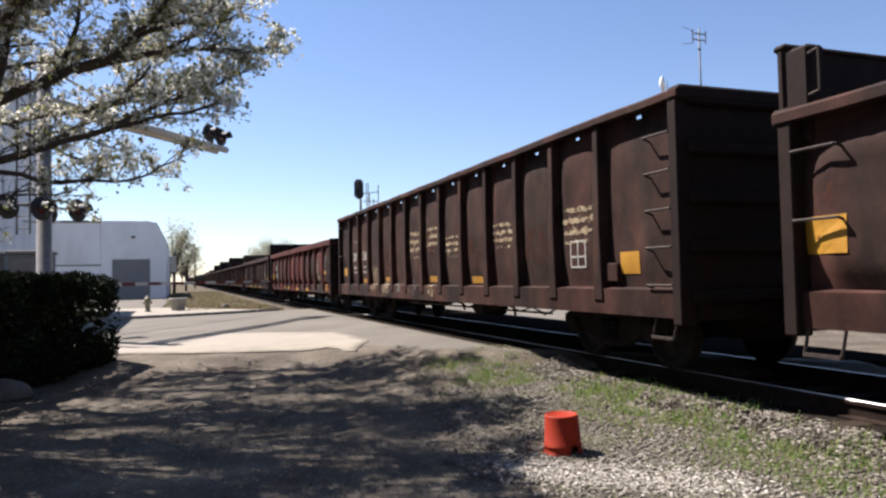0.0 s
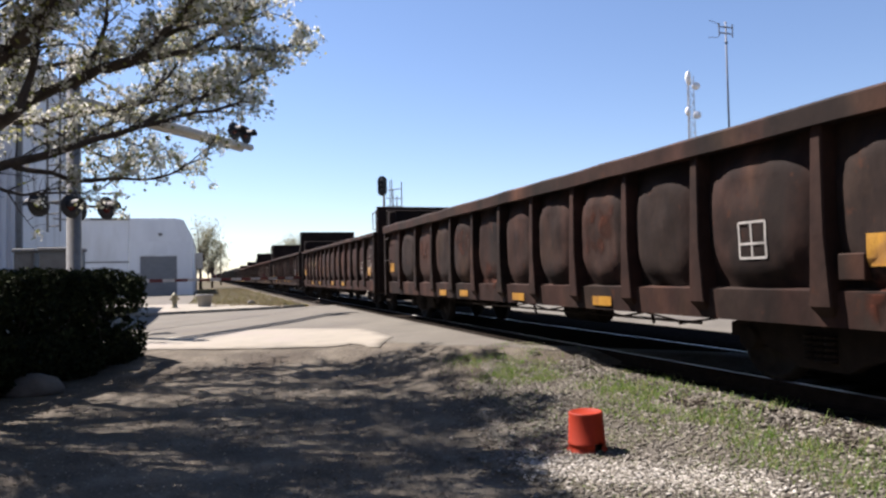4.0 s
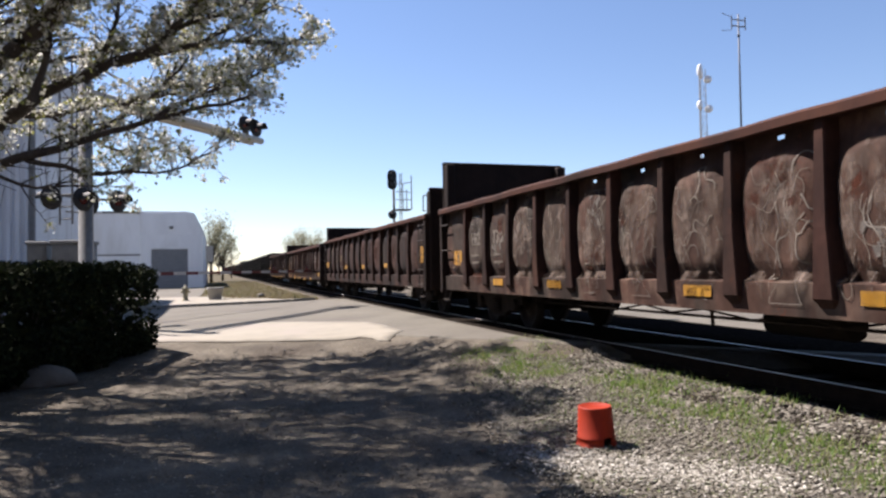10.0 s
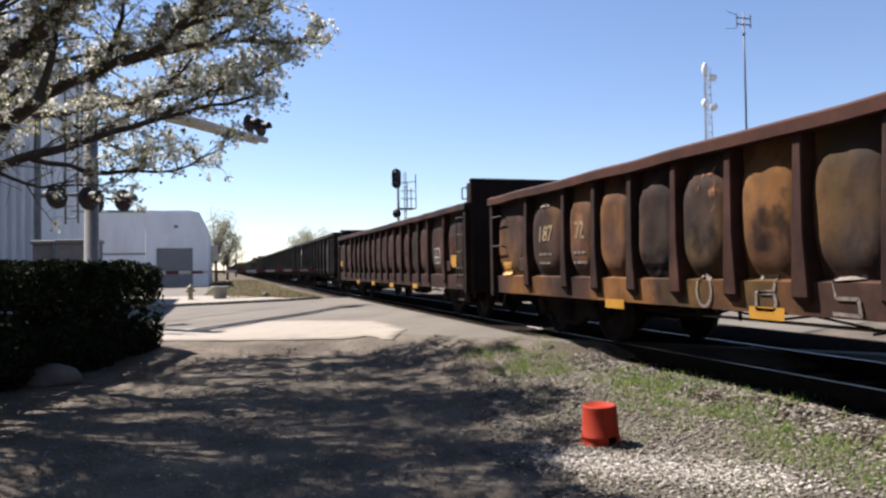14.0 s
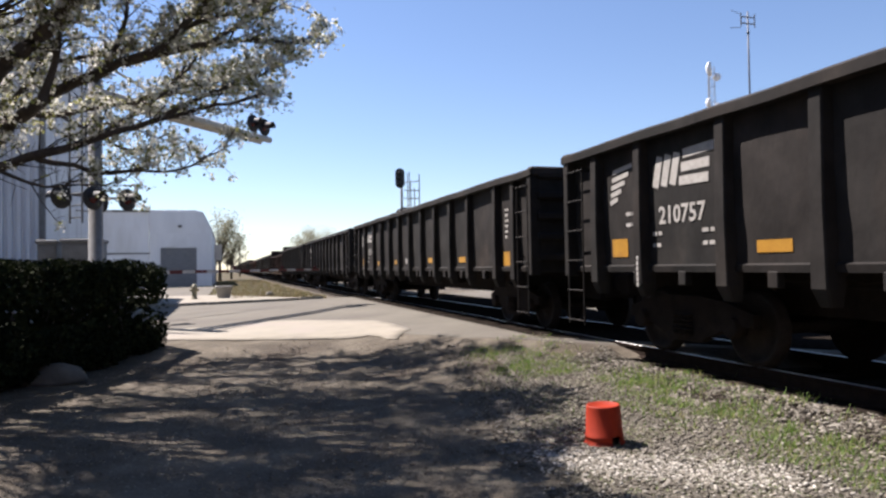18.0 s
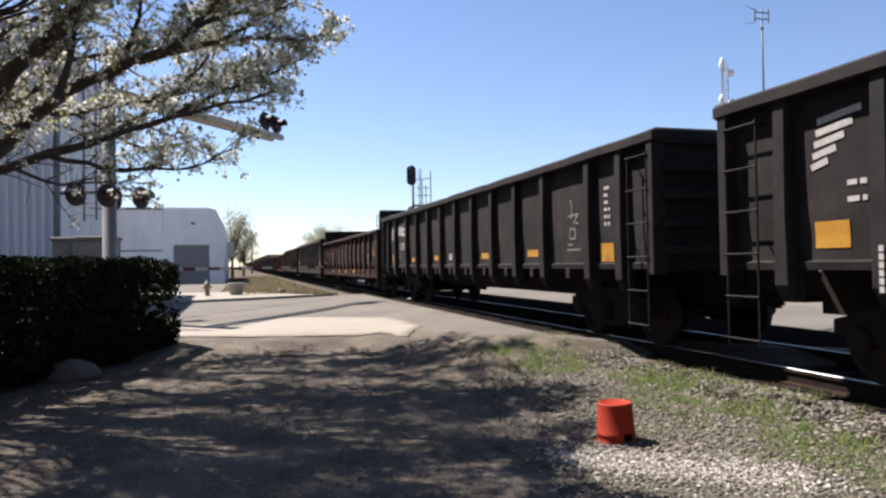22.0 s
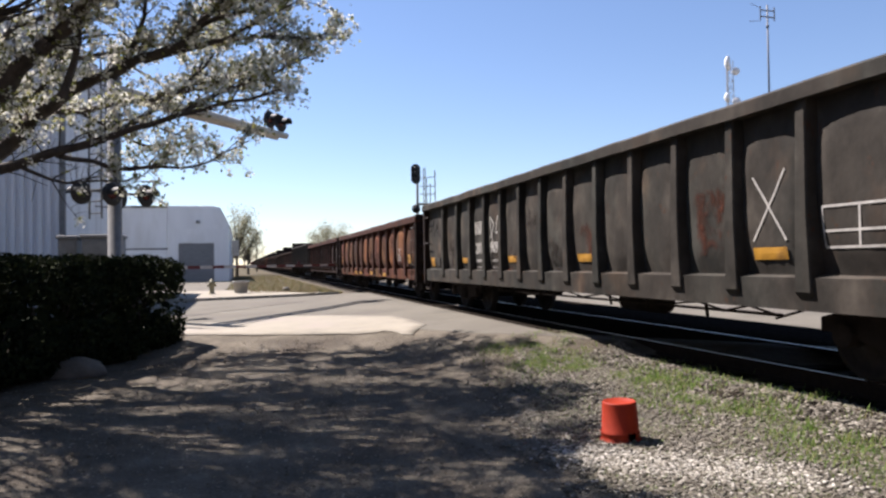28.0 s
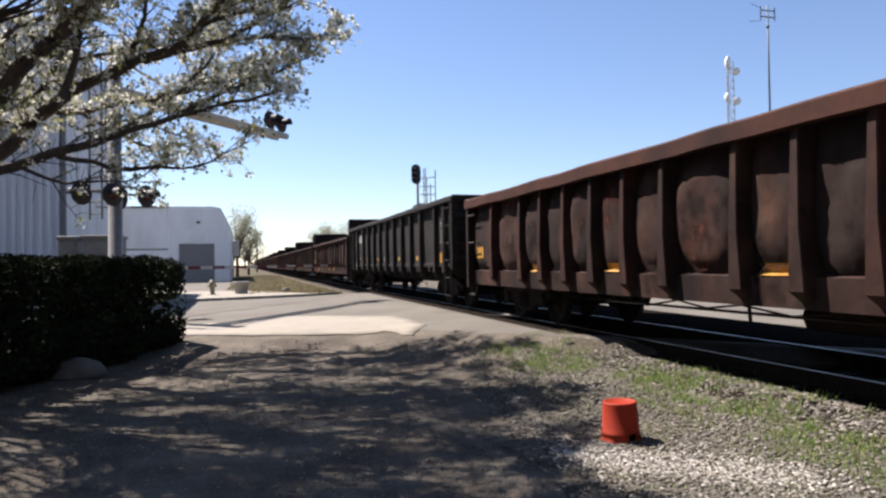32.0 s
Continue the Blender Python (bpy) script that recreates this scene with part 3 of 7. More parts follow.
def paved_patch(name, outline, lift, material, label, thick=0.05, jag=0.04):
    """A laid patch with a broken outline in x, y that follows the ground."""
    pts = []
    for (ax, ay), (bx, by) in zip(outline, outline[1:] + outline[:1]):
        n = max(1, int(math.hypot(bx - ax, by - ay) / 0.14))
        for i in range(n):
            x, y = ax + (bx - ax) * i / n, ay + (by - ay) * i / n
            pts.append((x + jag * noise.noise((x * 5, y * 5, 1.0)), y + 1.6 * jag * noise.noise((x * 4, y * 4, 6.0))))
    bm = bmesh.new()
    vs = [bm.verts.new((x, y, 0)) for x, y in pts]
    es = [bm.edges.new((a, b)) for a, b in zip(vs, vs[1:] + vs[:1])]
    bmesh.ops.triangle_fill(bm, use_beauty=True, edges=es)
    for _ in range(5):
        long = [e for e in bm.edges if e.calc_length() > 0.45]
        if long:
            bmesh.ops.subdivide_edges(bm, edges=long, cuts=1)
            bmesh.ops.triangulate(bm, faces=[f for f in bm.faces if len(f.verts) > 3])
    bmesh.ops.recalc_face_normals(bm, faces=bm.faces)
    for v in bm.verts:
        v.co.z = ground_z(v.co.x, v.co.y) + lift
    rim = [e for e in bm.edges if e.is_boundary]
    low = [v for v in bmesh.ops.extrude_edge_only(bm, edges=rim)["geom"] if isinstance(v, bmesh.types.BMVert)]
    bmesh.ops.translate(bm, verts=low, vec=(0, 0, -thick))
    for f in bm.faces:
        f.smooth = abs(f.normal.z) > 0.5
    return tagged(part(name, bm, material), label, "paving", kind="structure")


paved_patch("concrete_apron", [(-12, 18.6), (-3, 16.97), (-0.96, 15.97), (0.16, 15.25), (1.02, 14.78), (1.87, 14.39), (2.53, 13.98), (2.69, 13.96), (2.86, 13.59), (2.91, 13.28), (3.06, 13.02), (3.18, 13.3), (3.58, 14.02), (3.6, 15.41), (3.49, 16.68), (2.87, 17.79), (2.14, 18.7), (0.92, 19.55), (0.06, 18.59), (-1.1, 18.79), (-12, 21)],
     0.016, M["concrete"], "pale sunlit concrete apron with a broken edge", 0.05, 0.03)
slab("kerb", [(-14, 31.0), (3.9, 30.5), (4.0, 30.9), (3.6, 31.3), (-14, 31.9)], 0.12, M["concrete"], "pale concrete kerb along the road", 0.16)
slab("pavement", [(-14, 31.9), (3.4, 31.3), (1.4, 35.5), (-0.9, 39.0), (-14, 39.0)], 0.10, M["concrete"], "pale concrete pavement beyond the road", 0.1)
slab("building_forecourt", [(-16, 39.02), (-0.9, 39.02), (-0.4, 64.8), (-16, 65.2)], 0.04, M["asphalt"], "sunlit forecourt of the metal building", 0.05)

slab("gravel_verge", [(1.9, 1.6), (5.2, 1.6), (5.0, 9.4), (4.6, 10.4), (4.1, 10.9), (3.8, 10.0), (3.2, 8.2), (2.5, 6.4), (2.3, 4.8), (2.0, 3.0)], 0.016, M["gravel"], "light gravel verge beside the track", 0.03, 0.5)

# ---- railway ----
track = base("railway_track", pose(TRACK_X, 0, RAIL_Z), "single railway track with polished rails on dark ties", "track", kind="structure")
for sx in (-0.7525, 0.7525):
    web = prism([(sx - 0.07, -0.17), (sx + 0.07, -0.17), (sx + 0.07, -0.158), (sx + 0.014, -0.14), (sx + 0.014, -0.045), (sx + 0.036, -0.036),
                 (sx + 0.036, -0.004), (sx - 0.036, -0.004), (sx - 0.036, -0.036), (sx - 0.014, -0.045), (sx - 0.014, -0.14), (sx - 0.07, -0.158)], -60, 900)
    rail = part("rail", web, M["rail"], track)
    part("rail_head", prism([(sx - 0.022, -0.003), (sx + 0.022, -0.003), (sx + 0.019, 0.0), (sx - 0.019, 0.0)], -60, 900), M["rail_head"], rail, "polished running surface")
tie_mesh = None
rnd = random.Random(4)
for k in range(-12, 22):
    y = k * 0.52
    if tie_mesh is None:
        t_ob = part("tie", boxes(((-1.3, -0.115, -0.34), (1.3, 0.115, -0.165)), bevel=0.012), M["tie"], track)
        tie_mesh = t_ob.data
    else:
        t_ob = part("tie", tie_mesh, None, track)
    t_ob.matrix_basis = pose(rnd.uniform(-0.05, 0.05), y, rnd.uniform(-0.012, 0.0), 0, 0, rnd.uniform(-1, 1))
bm = bmesh.new()
for k in range(22, 420):
    y = k * 0.52
    if y > 29:
        add_box(bm, (-1.3, y - 0.115, -0.34), (1.3, y + 0.115, -0.165))
tagged(part("far_ties", bm, M["tie"], track), kind="stuff")
# panels in the train-shadow colour; the outer one is widened over that shadow
for lo, hi, nm in ((-0.66, 0.66, "crossing_panel"), (0.84, 2.75, "crossing_panel"), (-1.45, -0.84, "crossing_panel")):
    a, b = 9.2 - lo * 1.2, 9.2 - hi * 1.2
    bm = bmesh.new()
    vs = [bm.verts.new(p) for p in ((lo, a, -0.015), (hi, b, -0.015), (hi, 30.4, -0.015), (lo, 30.4, -0.015))]
    vb = [bm.verts.new((v.co.x, v.co.y, -0.22)) for v in vs]
    bm.faces.new(vs)
    for i in range(4):
        bm.faces.new((vs[i], vb[i], vb[(i + 1) % 4], vs[(i + 1) % 4]))
    bmesh.ops.recalc_face_normals(bm, faces=bm.faces)
    part(nm, bm, M["train_shade"], track)


def bed(name, y0, y1, step):
    xs = [4.45, 4.65, 4.9, 5.15, 5.5, 5.9, 6.45, 7.0, 7.4, 7.8, 8.1, 8.9, 9.5]
    zs = [0.10, 0.16, 0.25, 0.315, 0.325, 0.30, 0.315, 0.30, 0.325, 0.315, 0.31, 0.35, 0.33]
    n = max(2, round((y1 - y0) / step))
    verts = [(x + 0.03 * noise.noise((x, y0 + (y1 - y0) * j / n, 9)), y0 + (y1 - y0) * j / n, z + 0.02 * noise.noise((x * 3, (y0 + (y1 - y0) * j / n) * 3, 4)))
             for j in range(n + 1) for x, z in zip(xs, zs)]
    w = len(xs)
    faces = [(j * w + i, j * w + i + 1, (j + 1) * w + i + 1, (j + 1) * w + i) for j in range(n) for i in range(w - 1)]
    # the near stretch takes the colour that holds the train's shadow
    return new(name, from_arrays(name, verts, faces, M["train_shade"] if y0 < 0 else M["ballast"], True))


tagged(bed("ballast", -60, 9.0, 0.25), "crushed stone ballast shoulder of the track, darkened for train shade", "ballast", kind="structure")
tagged(bed("ballast", 30.2, 900, 6), "crushed stone ballast beyond the road", "ballast", kind="structure")

# ---- the train ----
CAR_L, SPEED = 16.85, 9.889
HALF = 1.60
CACHE = {}


def cached(key, make, material):
    k = (key, material.name)
    if k not in CACHE:
        me = bpy.data.meshes.new(key[0] if isinstance(key, tuple) else key)
        bm = make()
        bm.to_mesh(me)
        bm.free()
        me.materials.append(material)
        CACHE[k] = me
    return CACHE[k]


RIBS = {
    "even": [1.73 + 1.16 * i for i in range(13)],
    "high": [1.56 + 1.157 * i for i in range(13)],
    "close": [1.40 + 1.14 * i for i in range(13)],
    "last": [1.75 + 1.14 * i for i in range(13)],
    "late": [1.58 + 1.14 * i for i in range(13)],
    "paired": [1.6] + [2.95 + 0.9125 * i for i in range(13)] + [15.27],
    "apart": [1.85] + [3.55 + 0.85 * i for i in range(6)] + [9.13 + 0.925 * i for i in range(6)] + [15.3],
    "flat": [1.8] + [2.95 + 0.985 * i for i in range(12)] + [15.0],
    "wide": [1.61] + [3.2 + 1.325 * i for i in range(9)] + [15.35],
    "black": [0.84, 1.74] + [3.33 + 1.256 * i for i in range(9)] + [14.93, 16.01],
}


def sheet_shape(ribs, z0, z1, depth, bulge, seed):
    """Where the dented sheet of a side wall lies: x for a place y, z on it."""
    r = random.Random(seed)
    edges = [0.0] + RIBS[ribs] + [CAR_L]
    bays = len(edges) - 1
    amp = [bulge * r.uniform(0.75, 1.15) for _ in range(bays)]
    dent = [(r.uniform(0.2, 0.8), r.uniform(0.15, 0.6), r.uniform(-0.45, 0.3) * bulge) for _ in range(bays)]

    def at(y, z):
        b = 0
        while b < bays - 1 and y >= edges[b + 1]:
            b += 1
        u = min(1.0, max(0.0, (y - edges[b]) / (edges[b + 1] - edges[b])))
        v = min(1.0, max(0.0, (z - z0) / (z1 - z0)))
        low, high = (z0 + 0.24, z1 - (0.17 if bulge > 0.08 else 0.10))
        vv = (z - low) / (high - low)
        d = (abs(2 * u - 1) ** 2.8 + abs(2 * vv - 1) ** 2.8) ** (1 / 2.8)
        shape = 1 - smoothstep(0.68, 1.02, d)
        cu, cv, ca = dent[b]
        shape2 = math.exp(-((u - cu) ** 2 + (v - cv) ** 2) / 0.045) * math.sin(math.pi * u) * math.sin(math.pi * v)
        worn = 0.5 + 0.9 * abs(noise.noise((y * 0.7, seed * 3.1, 2.0)))
        fine = worn * bulge * (0.30 * noise.noise((y * 2.3, z * 2.3, seed)) + 0.34 * abs(noise.noise((y * 4.6, z * 4.0, seed + 4)))) * math.sin(math.pi * u)
        return -(HALF - depth) - amp[b] * shape - ca * shape2 - fine
    return at


def side_sheet(ribs, z0, z1, depth, bulge, seed, hole_z=None):
    """One long side wall: bulged, dented sheet between the ribs; some have a slot under the rim in each bay."""
    at = sheet_shape(ribs, z0, z1, depth, bulge, seed)
    edges = [0.0] + RIBS[ribs] + [CAR_L]
    bm = bmesh.new()
    zs = [z0 + (z1 - z0) * j / 18 for j in range(19)]
    if hole_z:
        zs = sorted([z for z in zs if abs(z - hole_z) > 0.08] + [hole_z - 0.02, hole_z + 0.02])
    cols, gaps = [], []
    for a, b in zip(edges, edges[1:]):
        n = 12
        for i in range(n):
            if hole_z and i == 6:
                c = a + (b - a) * 0.5
                cols += [c - 0.042, c + 0.042]
                gaps.append(len(cols) - 2)
            elif not (hole_z and i in (5, 7)):
                cols.append(a + (b - a) * i / n)
    cols.append(CAR_L)
    grid = [[bm.verts.new((at(y, z), y, z)) for z in zs] for y in cols]
    for i, (a, b) in enumerate(zip(grid, grid[1:])):
        for j in range(len(zs) - 1):
            if hole_z and i in gaps and abs((zs[j] + zs[j + 1]) / 2 - hole_z) < 0.01:
                continue
            bm.faces.new((a[j], a[j + 1], b[j + 1], b[j])).smooth = True
    inner = HALF - depth - 0.06
    bm.faces.new([bm.verts.new((-inner, y, z)) for y, z in ((0, z0), (0, z1 - 0.45), (CAR_L, z1 - 0.45), (CAR_L, z0))])
    return bm


def rib_mesh(z0, z1, depth, wide, flare):
    """A tapered side stake: narrow at the rim, flared and deep lower down."""
    bm = bmesh.new()
    d0 = HALF - depth + 0.02
    rings = []
    for z, d, w in ((z0, 0.05, wide * 0.85), (z0 + 0.16, depth * 0.92, wide * flare), (z0 + (z1 - z0) * 0.45, depth * 0.98, wide * (1 + (flare - 1) * 0.35)),
                    (z1 - 0.1, depth * 0.86, wide), (z1, depth * 0.8, wide)):
        x = -(HALF - depth) - d
        rings.append([bm.verts.new(p) for p in ((-d0 + 0.08, -w / 2 - 0.02, z), (x + 0.015, -w / 2, z), (x, -w / 2 + 0.015, z), (x, w / 2 - 0.015, z), (x + 0.015, w / 2, z), (-d0 + 0.08, w / 2 + 0.02, z))])
    for a, b in zip(rings, rings[1:]):
        for i in range(5):
            bm.faces.new((a[i], a[i + 1], b[i + 1], b[i]))
    bm.faces.new(rings[0])
    bm.faces.new(rings[-1][::-1])
    bmesh.ops.recalc_face_normals(bm, faces=bm.faces)
    return bm


def truck_parts(car, y, lead):
    bolster = part("truck", cached("bolster", lambda: boxes(((-1.0, -0.2, 0.42), (1.0, 0.2, 0.74)), ((-0.35, -0.3, 0.6), (0.35, 0.3, 0.95)), bevel=0.03), M["under"]), None, car, m=pose(0, y, 0))

    def frame_mesh():
        bm = prism([(-1.2, 0.46), (-1.2, 0.6), (-0.75, 0.72), (-0.3, 0.78), (0.3, 0.78), (0.75, 0.72), (1.2, 0.6), (1.2, 0.46), (0.9, 0.46),
                    (0.42, 0.3), (0.28, 0.22), (-0.28, 0.22), (-0.42, 0.3), (-0.9, 0.46)], -0.06, 0.06)
        for s in (-0.12, 0.0, 0.12):
            for k in range(5):
                zc = 0.30 + k * 0.055
                add_tube(bm, (s, -0.09, zc), (s, -0.09, zc + 0.03), 0.055, n=8)
        for s in (-0.89, 0.89):
            add_tube(bm, (s, -0.13, 0.45), (s, 0.05, 0.45), 0.115, n=12)
        bmesh.ops.rotate(bm, verts=bm.verts, cent=(0, 0, 0), matrix=Matrix.Rotation(radians(-90), 3, "Z"))
        return bm
    side = cached("side_frame", frame_mesh, M["under"])
    part("side_frame", side, None, bolster, m=pose(-1.0, 0, 0))
    part("side_frame", side, None, bolster, m=pose(1.0, 0, 0, 0, 0, 180))

    def wheelset_mesh():
        bm = bmesh.new()
        add_tube(bm, (-0.95, 0, 0), (0.95, 0, 0), 0.075, n=10)
        for s in (-1, 1):
            prof = [(0.0, s * 0.80), (0.13, s * 0.81), (0.15, s * 0.77), (0.34, s * 0.745), (0.36, s * 0.805), (0.416, s * 0.805), (0.42, s * 0.72), (0.445, s * 0.70), (0.445, s * 0.68), (0.36, s * 0.675), (0.34, s * 0.72), (0.15, s * 0.735), (0.0, s * 0.735)]
            n = 24
            rings = [[bm.verts.new((x, r * math.cos(2 * math.pi * i / n), r * math.sin(2 * math.pi * i / n))) for i in range(n)] for r, x in prof]
            for a, b in zip(rings, rings[1:]):
                for i in range(n):
                    bm.faces.new((a[i], a[(i + 1) % n], b[(i + 1) % n], b[i])).smooth = True
        bmesh.ops.remove_doubles(bm, verts=bm.verts, dist=1e-5)
        bmesh.ops.recalc_face_normals(bm, faces=bm.faces)
        return bm
    ws = cached("wheelset", wheelset_mesh, M["wheel"])
    for o in (-0.89, 0.89):
        w = part("wheelset", ws, None, bolster)
        w.matrix_parent_inverse = Matrix.Translation((0, o, 0.42))
        WHEELSETS.append(w)


WHEELSETS, CARS, SHAPE = [], [], {}
RUSTED_RIMS = (6, 7, 8, 17, 18)
HEAVY = {
    # kind: (top, sill, rib foot, ribs, recess, bulge, rib width, flare, rim height)
    "mill": (2.50, 0.74, 0.70, "close", 0.17, 0.085, 0.12, 1.95, 0.11),
    "even": (2.50, 0.74, 0.70, "even", 0.17, 0.10, 0.12, 1.95, 0.11),
    "pair": (2.50, 0.74, 0.70, "paired", 0.175, 0.105, 0.11, 1.95, 0.14),
    "late": (2.50, 0.74, 0.70, "late", 0.175, 0.105, 0.12, 1.95, 0.11),
    "last": (2.50, 0.74, 0.70, "last", 0.175, 0.11, 0.12, 1.95, 0.11),
    "broad": (2.58, 0.74, 0.70, "apart", 0.24, 0.115, 0.11, 1.95, 0.20),
    "wide": (2.57, 0.72, 0.68, "wide", 0.19, 0.12, 0.12, 2.0, 0.20),
    "tall": (3.10, 0.74, 0.70, "high", 0.135, 0.035, 0.13, 1.6, 0.10),
    "plain": (2.78, 0.74, 0.70, "flat", 0.15, 0.055, 0.13, 1.6, 0.16),
    "hopper": (2.80, 1.12, 0.77, "black", 0.13, 0.012, 0.16, 1.2, 0.13),
}


def gondola(number, y, kind, paint, label, near_raise=0.0, far_raise=0.0, top=None, detailed=True, ladder="iron", frame_paint=None):
    p_top, sill, foot, ribs, recess, bulge, rib_w, flare, rim = HEAVY[kind]
    p_top = top or p_top
    mat = M[paint]
    bones = M[frame_paint or paint]
    car = base("gondola_car", pose(TRACK_X, y, RAIL_Z), label, "railcar", "train of gondola cars")
    CARS.append((car, y))
    SHAPE[number] = (kind, p_top)
    L = CAR_L
    flip = Matrix.Rotation(math.pi, 4, "Z")
    flip.translation = (0, L, 0)
    hole = p_top - rim - 0.05 if number in (1, 5, 6, 14) else None
    sheet_me = cached(("side_wall", kind, p_top, number % 5, hole), lambda: side_sheet(ribs, sill - 0.02, p_top - 0.02, recess, bulge, number % 5, hole), mat)
    part("side_wall", sheet_me, None, car)
    part("side_wall", sheet_me, None, car, m=flip)
    rib = cached(("rib", kind, p_top), lambda: rib_mesh(foot, p_top - rim + 0.02, recess, rib_w, flare), bones)
    if detailed:
        for yy in RIBS[ribs]:
            part("rib", rib, None, car, m=pose(0, yy, 0))
        for yy in RIBS[ribs][::2]:
            part("rib", rib, None, car, m=flip @ pose(0, yy, 0))
    else:
        def all_ribs():
            bm = bmesh.new()
            for yy in RIBS[ribs]:
                n0 = len(bm.verts)
                bm.from_mesh(rib)
                bm.verts.ensure_lookup_table()
                bmesh.ops.translate(bm, verts=bm.verts[n0:], vec=(0, yy, 0))
            return bm
        tagged(part("ribs", cached(("ribs", kind, p_top), all_ribs, bones), None, car), kind="stuff")

    def rim_mesh():
        """The top rail, a little wavy from years of loading."""
        bm = bmesh.new()
        prof = [(-HALF - 0.02, -rim), (-HALF - 0.02, -0.03), (-HALF + 0.02, 0.0), (-HALF + 0.2, 0.0), (-HALF + 0.24, -0.05), (-HALF + 0.24, -rim + 0.02), (-HALF + 0.1, -rim)]
        rows = []
        for k in range(49):
            yy = -0.06 + (L + 0.12) * k / 48
            dx, dz = 0.014 * noise.noise((yy * 0.9, number % 5, 0.5)), 0.014 * noise.noise((yy * 1.1, number % 5, 7.5))
            rows.append([bm.verts.new((x + dx, yy, p_top + z + dz)) for x, z in prof])
        for a, b in zip(rows, rows[1:]):
            for k in range(len(prof)):
                bm.faces.new((a[k], a[(k + 1) % len(prof)], b[(k + 1) % len(prof)], b[k]))
        bm.faces.new(rows[0])
        bm.faces.new(rows[-1][::-1])
        bmesh.ops.recalc_face_normals(bm, faces=bm.faces)
        return bm
    rim_me = cached(("top_rail", kind, p_top, number % 5), rim_mesh, M["rim"] if number in RUSTED_RIMS else bones)
    part("top_rail", rim_me, None, car)
    part("top_rail", rim_me, None, car, m=flip)
    lip = 0.025 if kind == "hopper" else 0.10
    sill_me = cached(("side_sill", kind), lambda: prism([(-HALF + recess - lip, sill - 0.05), (-HALF + recess - lip - 0.01, sill + (0.02 if kind == "hopper" else 0.25)), (-HALF + recess + 0.02, sill + (0.05 if kind == "hopper" else 0.28)), (-HALF + recess + 0.1, sill - 0.05)], 0.0, L), mat)
    part("side_sill", sill_me, None, car)
    part("side_sill", sill_me, None, car, m=flip)
    part("floor", cached(("floor", kind), lambda: boxes(((-1.38, 0.02, sill), (1.38, L - 0.02, sill + 0.08)), ((-0.32, 0.0, sill - (0.55 if kind == "hopper" else 0.14)), (0.32, L, sill)), ((-0.3, 0.4, sill - 0.36), (0.3, 3.6, sill - 0.14)), ((-0.3, L - 3.6, sill - 0.36), (0.3, L - 0.4, sill - 0.14))), M["under"]), None, car)

    # ends get a darker steel than the sides, standing in for their shade
    ends = M["black"] if kind == "hopper" else M["shaded_ends"]
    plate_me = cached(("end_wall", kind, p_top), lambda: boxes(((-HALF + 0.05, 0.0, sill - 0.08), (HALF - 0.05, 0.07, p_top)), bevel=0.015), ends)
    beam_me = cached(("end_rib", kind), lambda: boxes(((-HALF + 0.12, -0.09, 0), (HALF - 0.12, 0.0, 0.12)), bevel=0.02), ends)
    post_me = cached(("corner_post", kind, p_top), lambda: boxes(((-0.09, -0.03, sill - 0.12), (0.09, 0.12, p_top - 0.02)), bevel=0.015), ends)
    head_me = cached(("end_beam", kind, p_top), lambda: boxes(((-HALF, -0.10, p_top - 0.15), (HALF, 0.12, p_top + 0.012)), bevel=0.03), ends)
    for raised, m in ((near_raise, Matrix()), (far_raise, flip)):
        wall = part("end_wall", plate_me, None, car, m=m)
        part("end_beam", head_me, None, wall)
        if detailed:
            for k in range(5):
                part("end_rib", beam_me, None, wall, m=pose(0, 0, sill + 0.12 + k * (p_top - sill - 0.3) / 4))
            for sx in (-1, 1):
                part("corner_post", post_me, None, wall, m=pose(sx * (HALF - 0.09), 0, 0))
        if raised:
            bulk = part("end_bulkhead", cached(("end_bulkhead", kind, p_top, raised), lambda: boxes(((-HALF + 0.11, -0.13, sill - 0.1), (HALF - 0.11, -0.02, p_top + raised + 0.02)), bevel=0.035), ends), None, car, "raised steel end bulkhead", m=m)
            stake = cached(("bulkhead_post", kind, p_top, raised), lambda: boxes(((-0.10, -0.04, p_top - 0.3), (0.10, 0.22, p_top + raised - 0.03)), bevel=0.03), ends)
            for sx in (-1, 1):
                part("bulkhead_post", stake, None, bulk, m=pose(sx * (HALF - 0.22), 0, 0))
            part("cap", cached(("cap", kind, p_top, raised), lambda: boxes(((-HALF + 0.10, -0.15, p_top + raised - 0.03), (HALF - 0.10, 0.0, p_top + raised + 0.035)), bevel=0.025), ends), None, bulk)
            if detailed:
                gx = -HALF + 0.08 if m == Matrix() else HALF - 0.08
                part("grab_iron", cached(("grab_iron", kind, p_top, raised, gx), lambda: tubes(((gx, 0.36, p_top + 0.1), (gx, 0.36, p_top + raised - 0.12), 0.014), ((gx, 0.36, p_top + 0.1), (gx * 0.96, 0.20, p_top + 0.1), 0.014), ((gx, 0.36, p_top + raised - 0.12), (gx * 0.96, 0.20, p_top + raised - 0.12), 0.014), n=6), M["iron"]), None, bulk)
        part("coupler", cached("coupler", lambda: boxes(((-0.12, -0.55, 0.72), (0.12, 0.3, 0.98)), ((-0.2, -0.72, 0.66), (0.16, -0.42, 1.02)), ((-0.25, -0.1, 0.6), (0.25, 0.1, 1.05)), bevel=0.03), M["under"]), None, car, m=m)

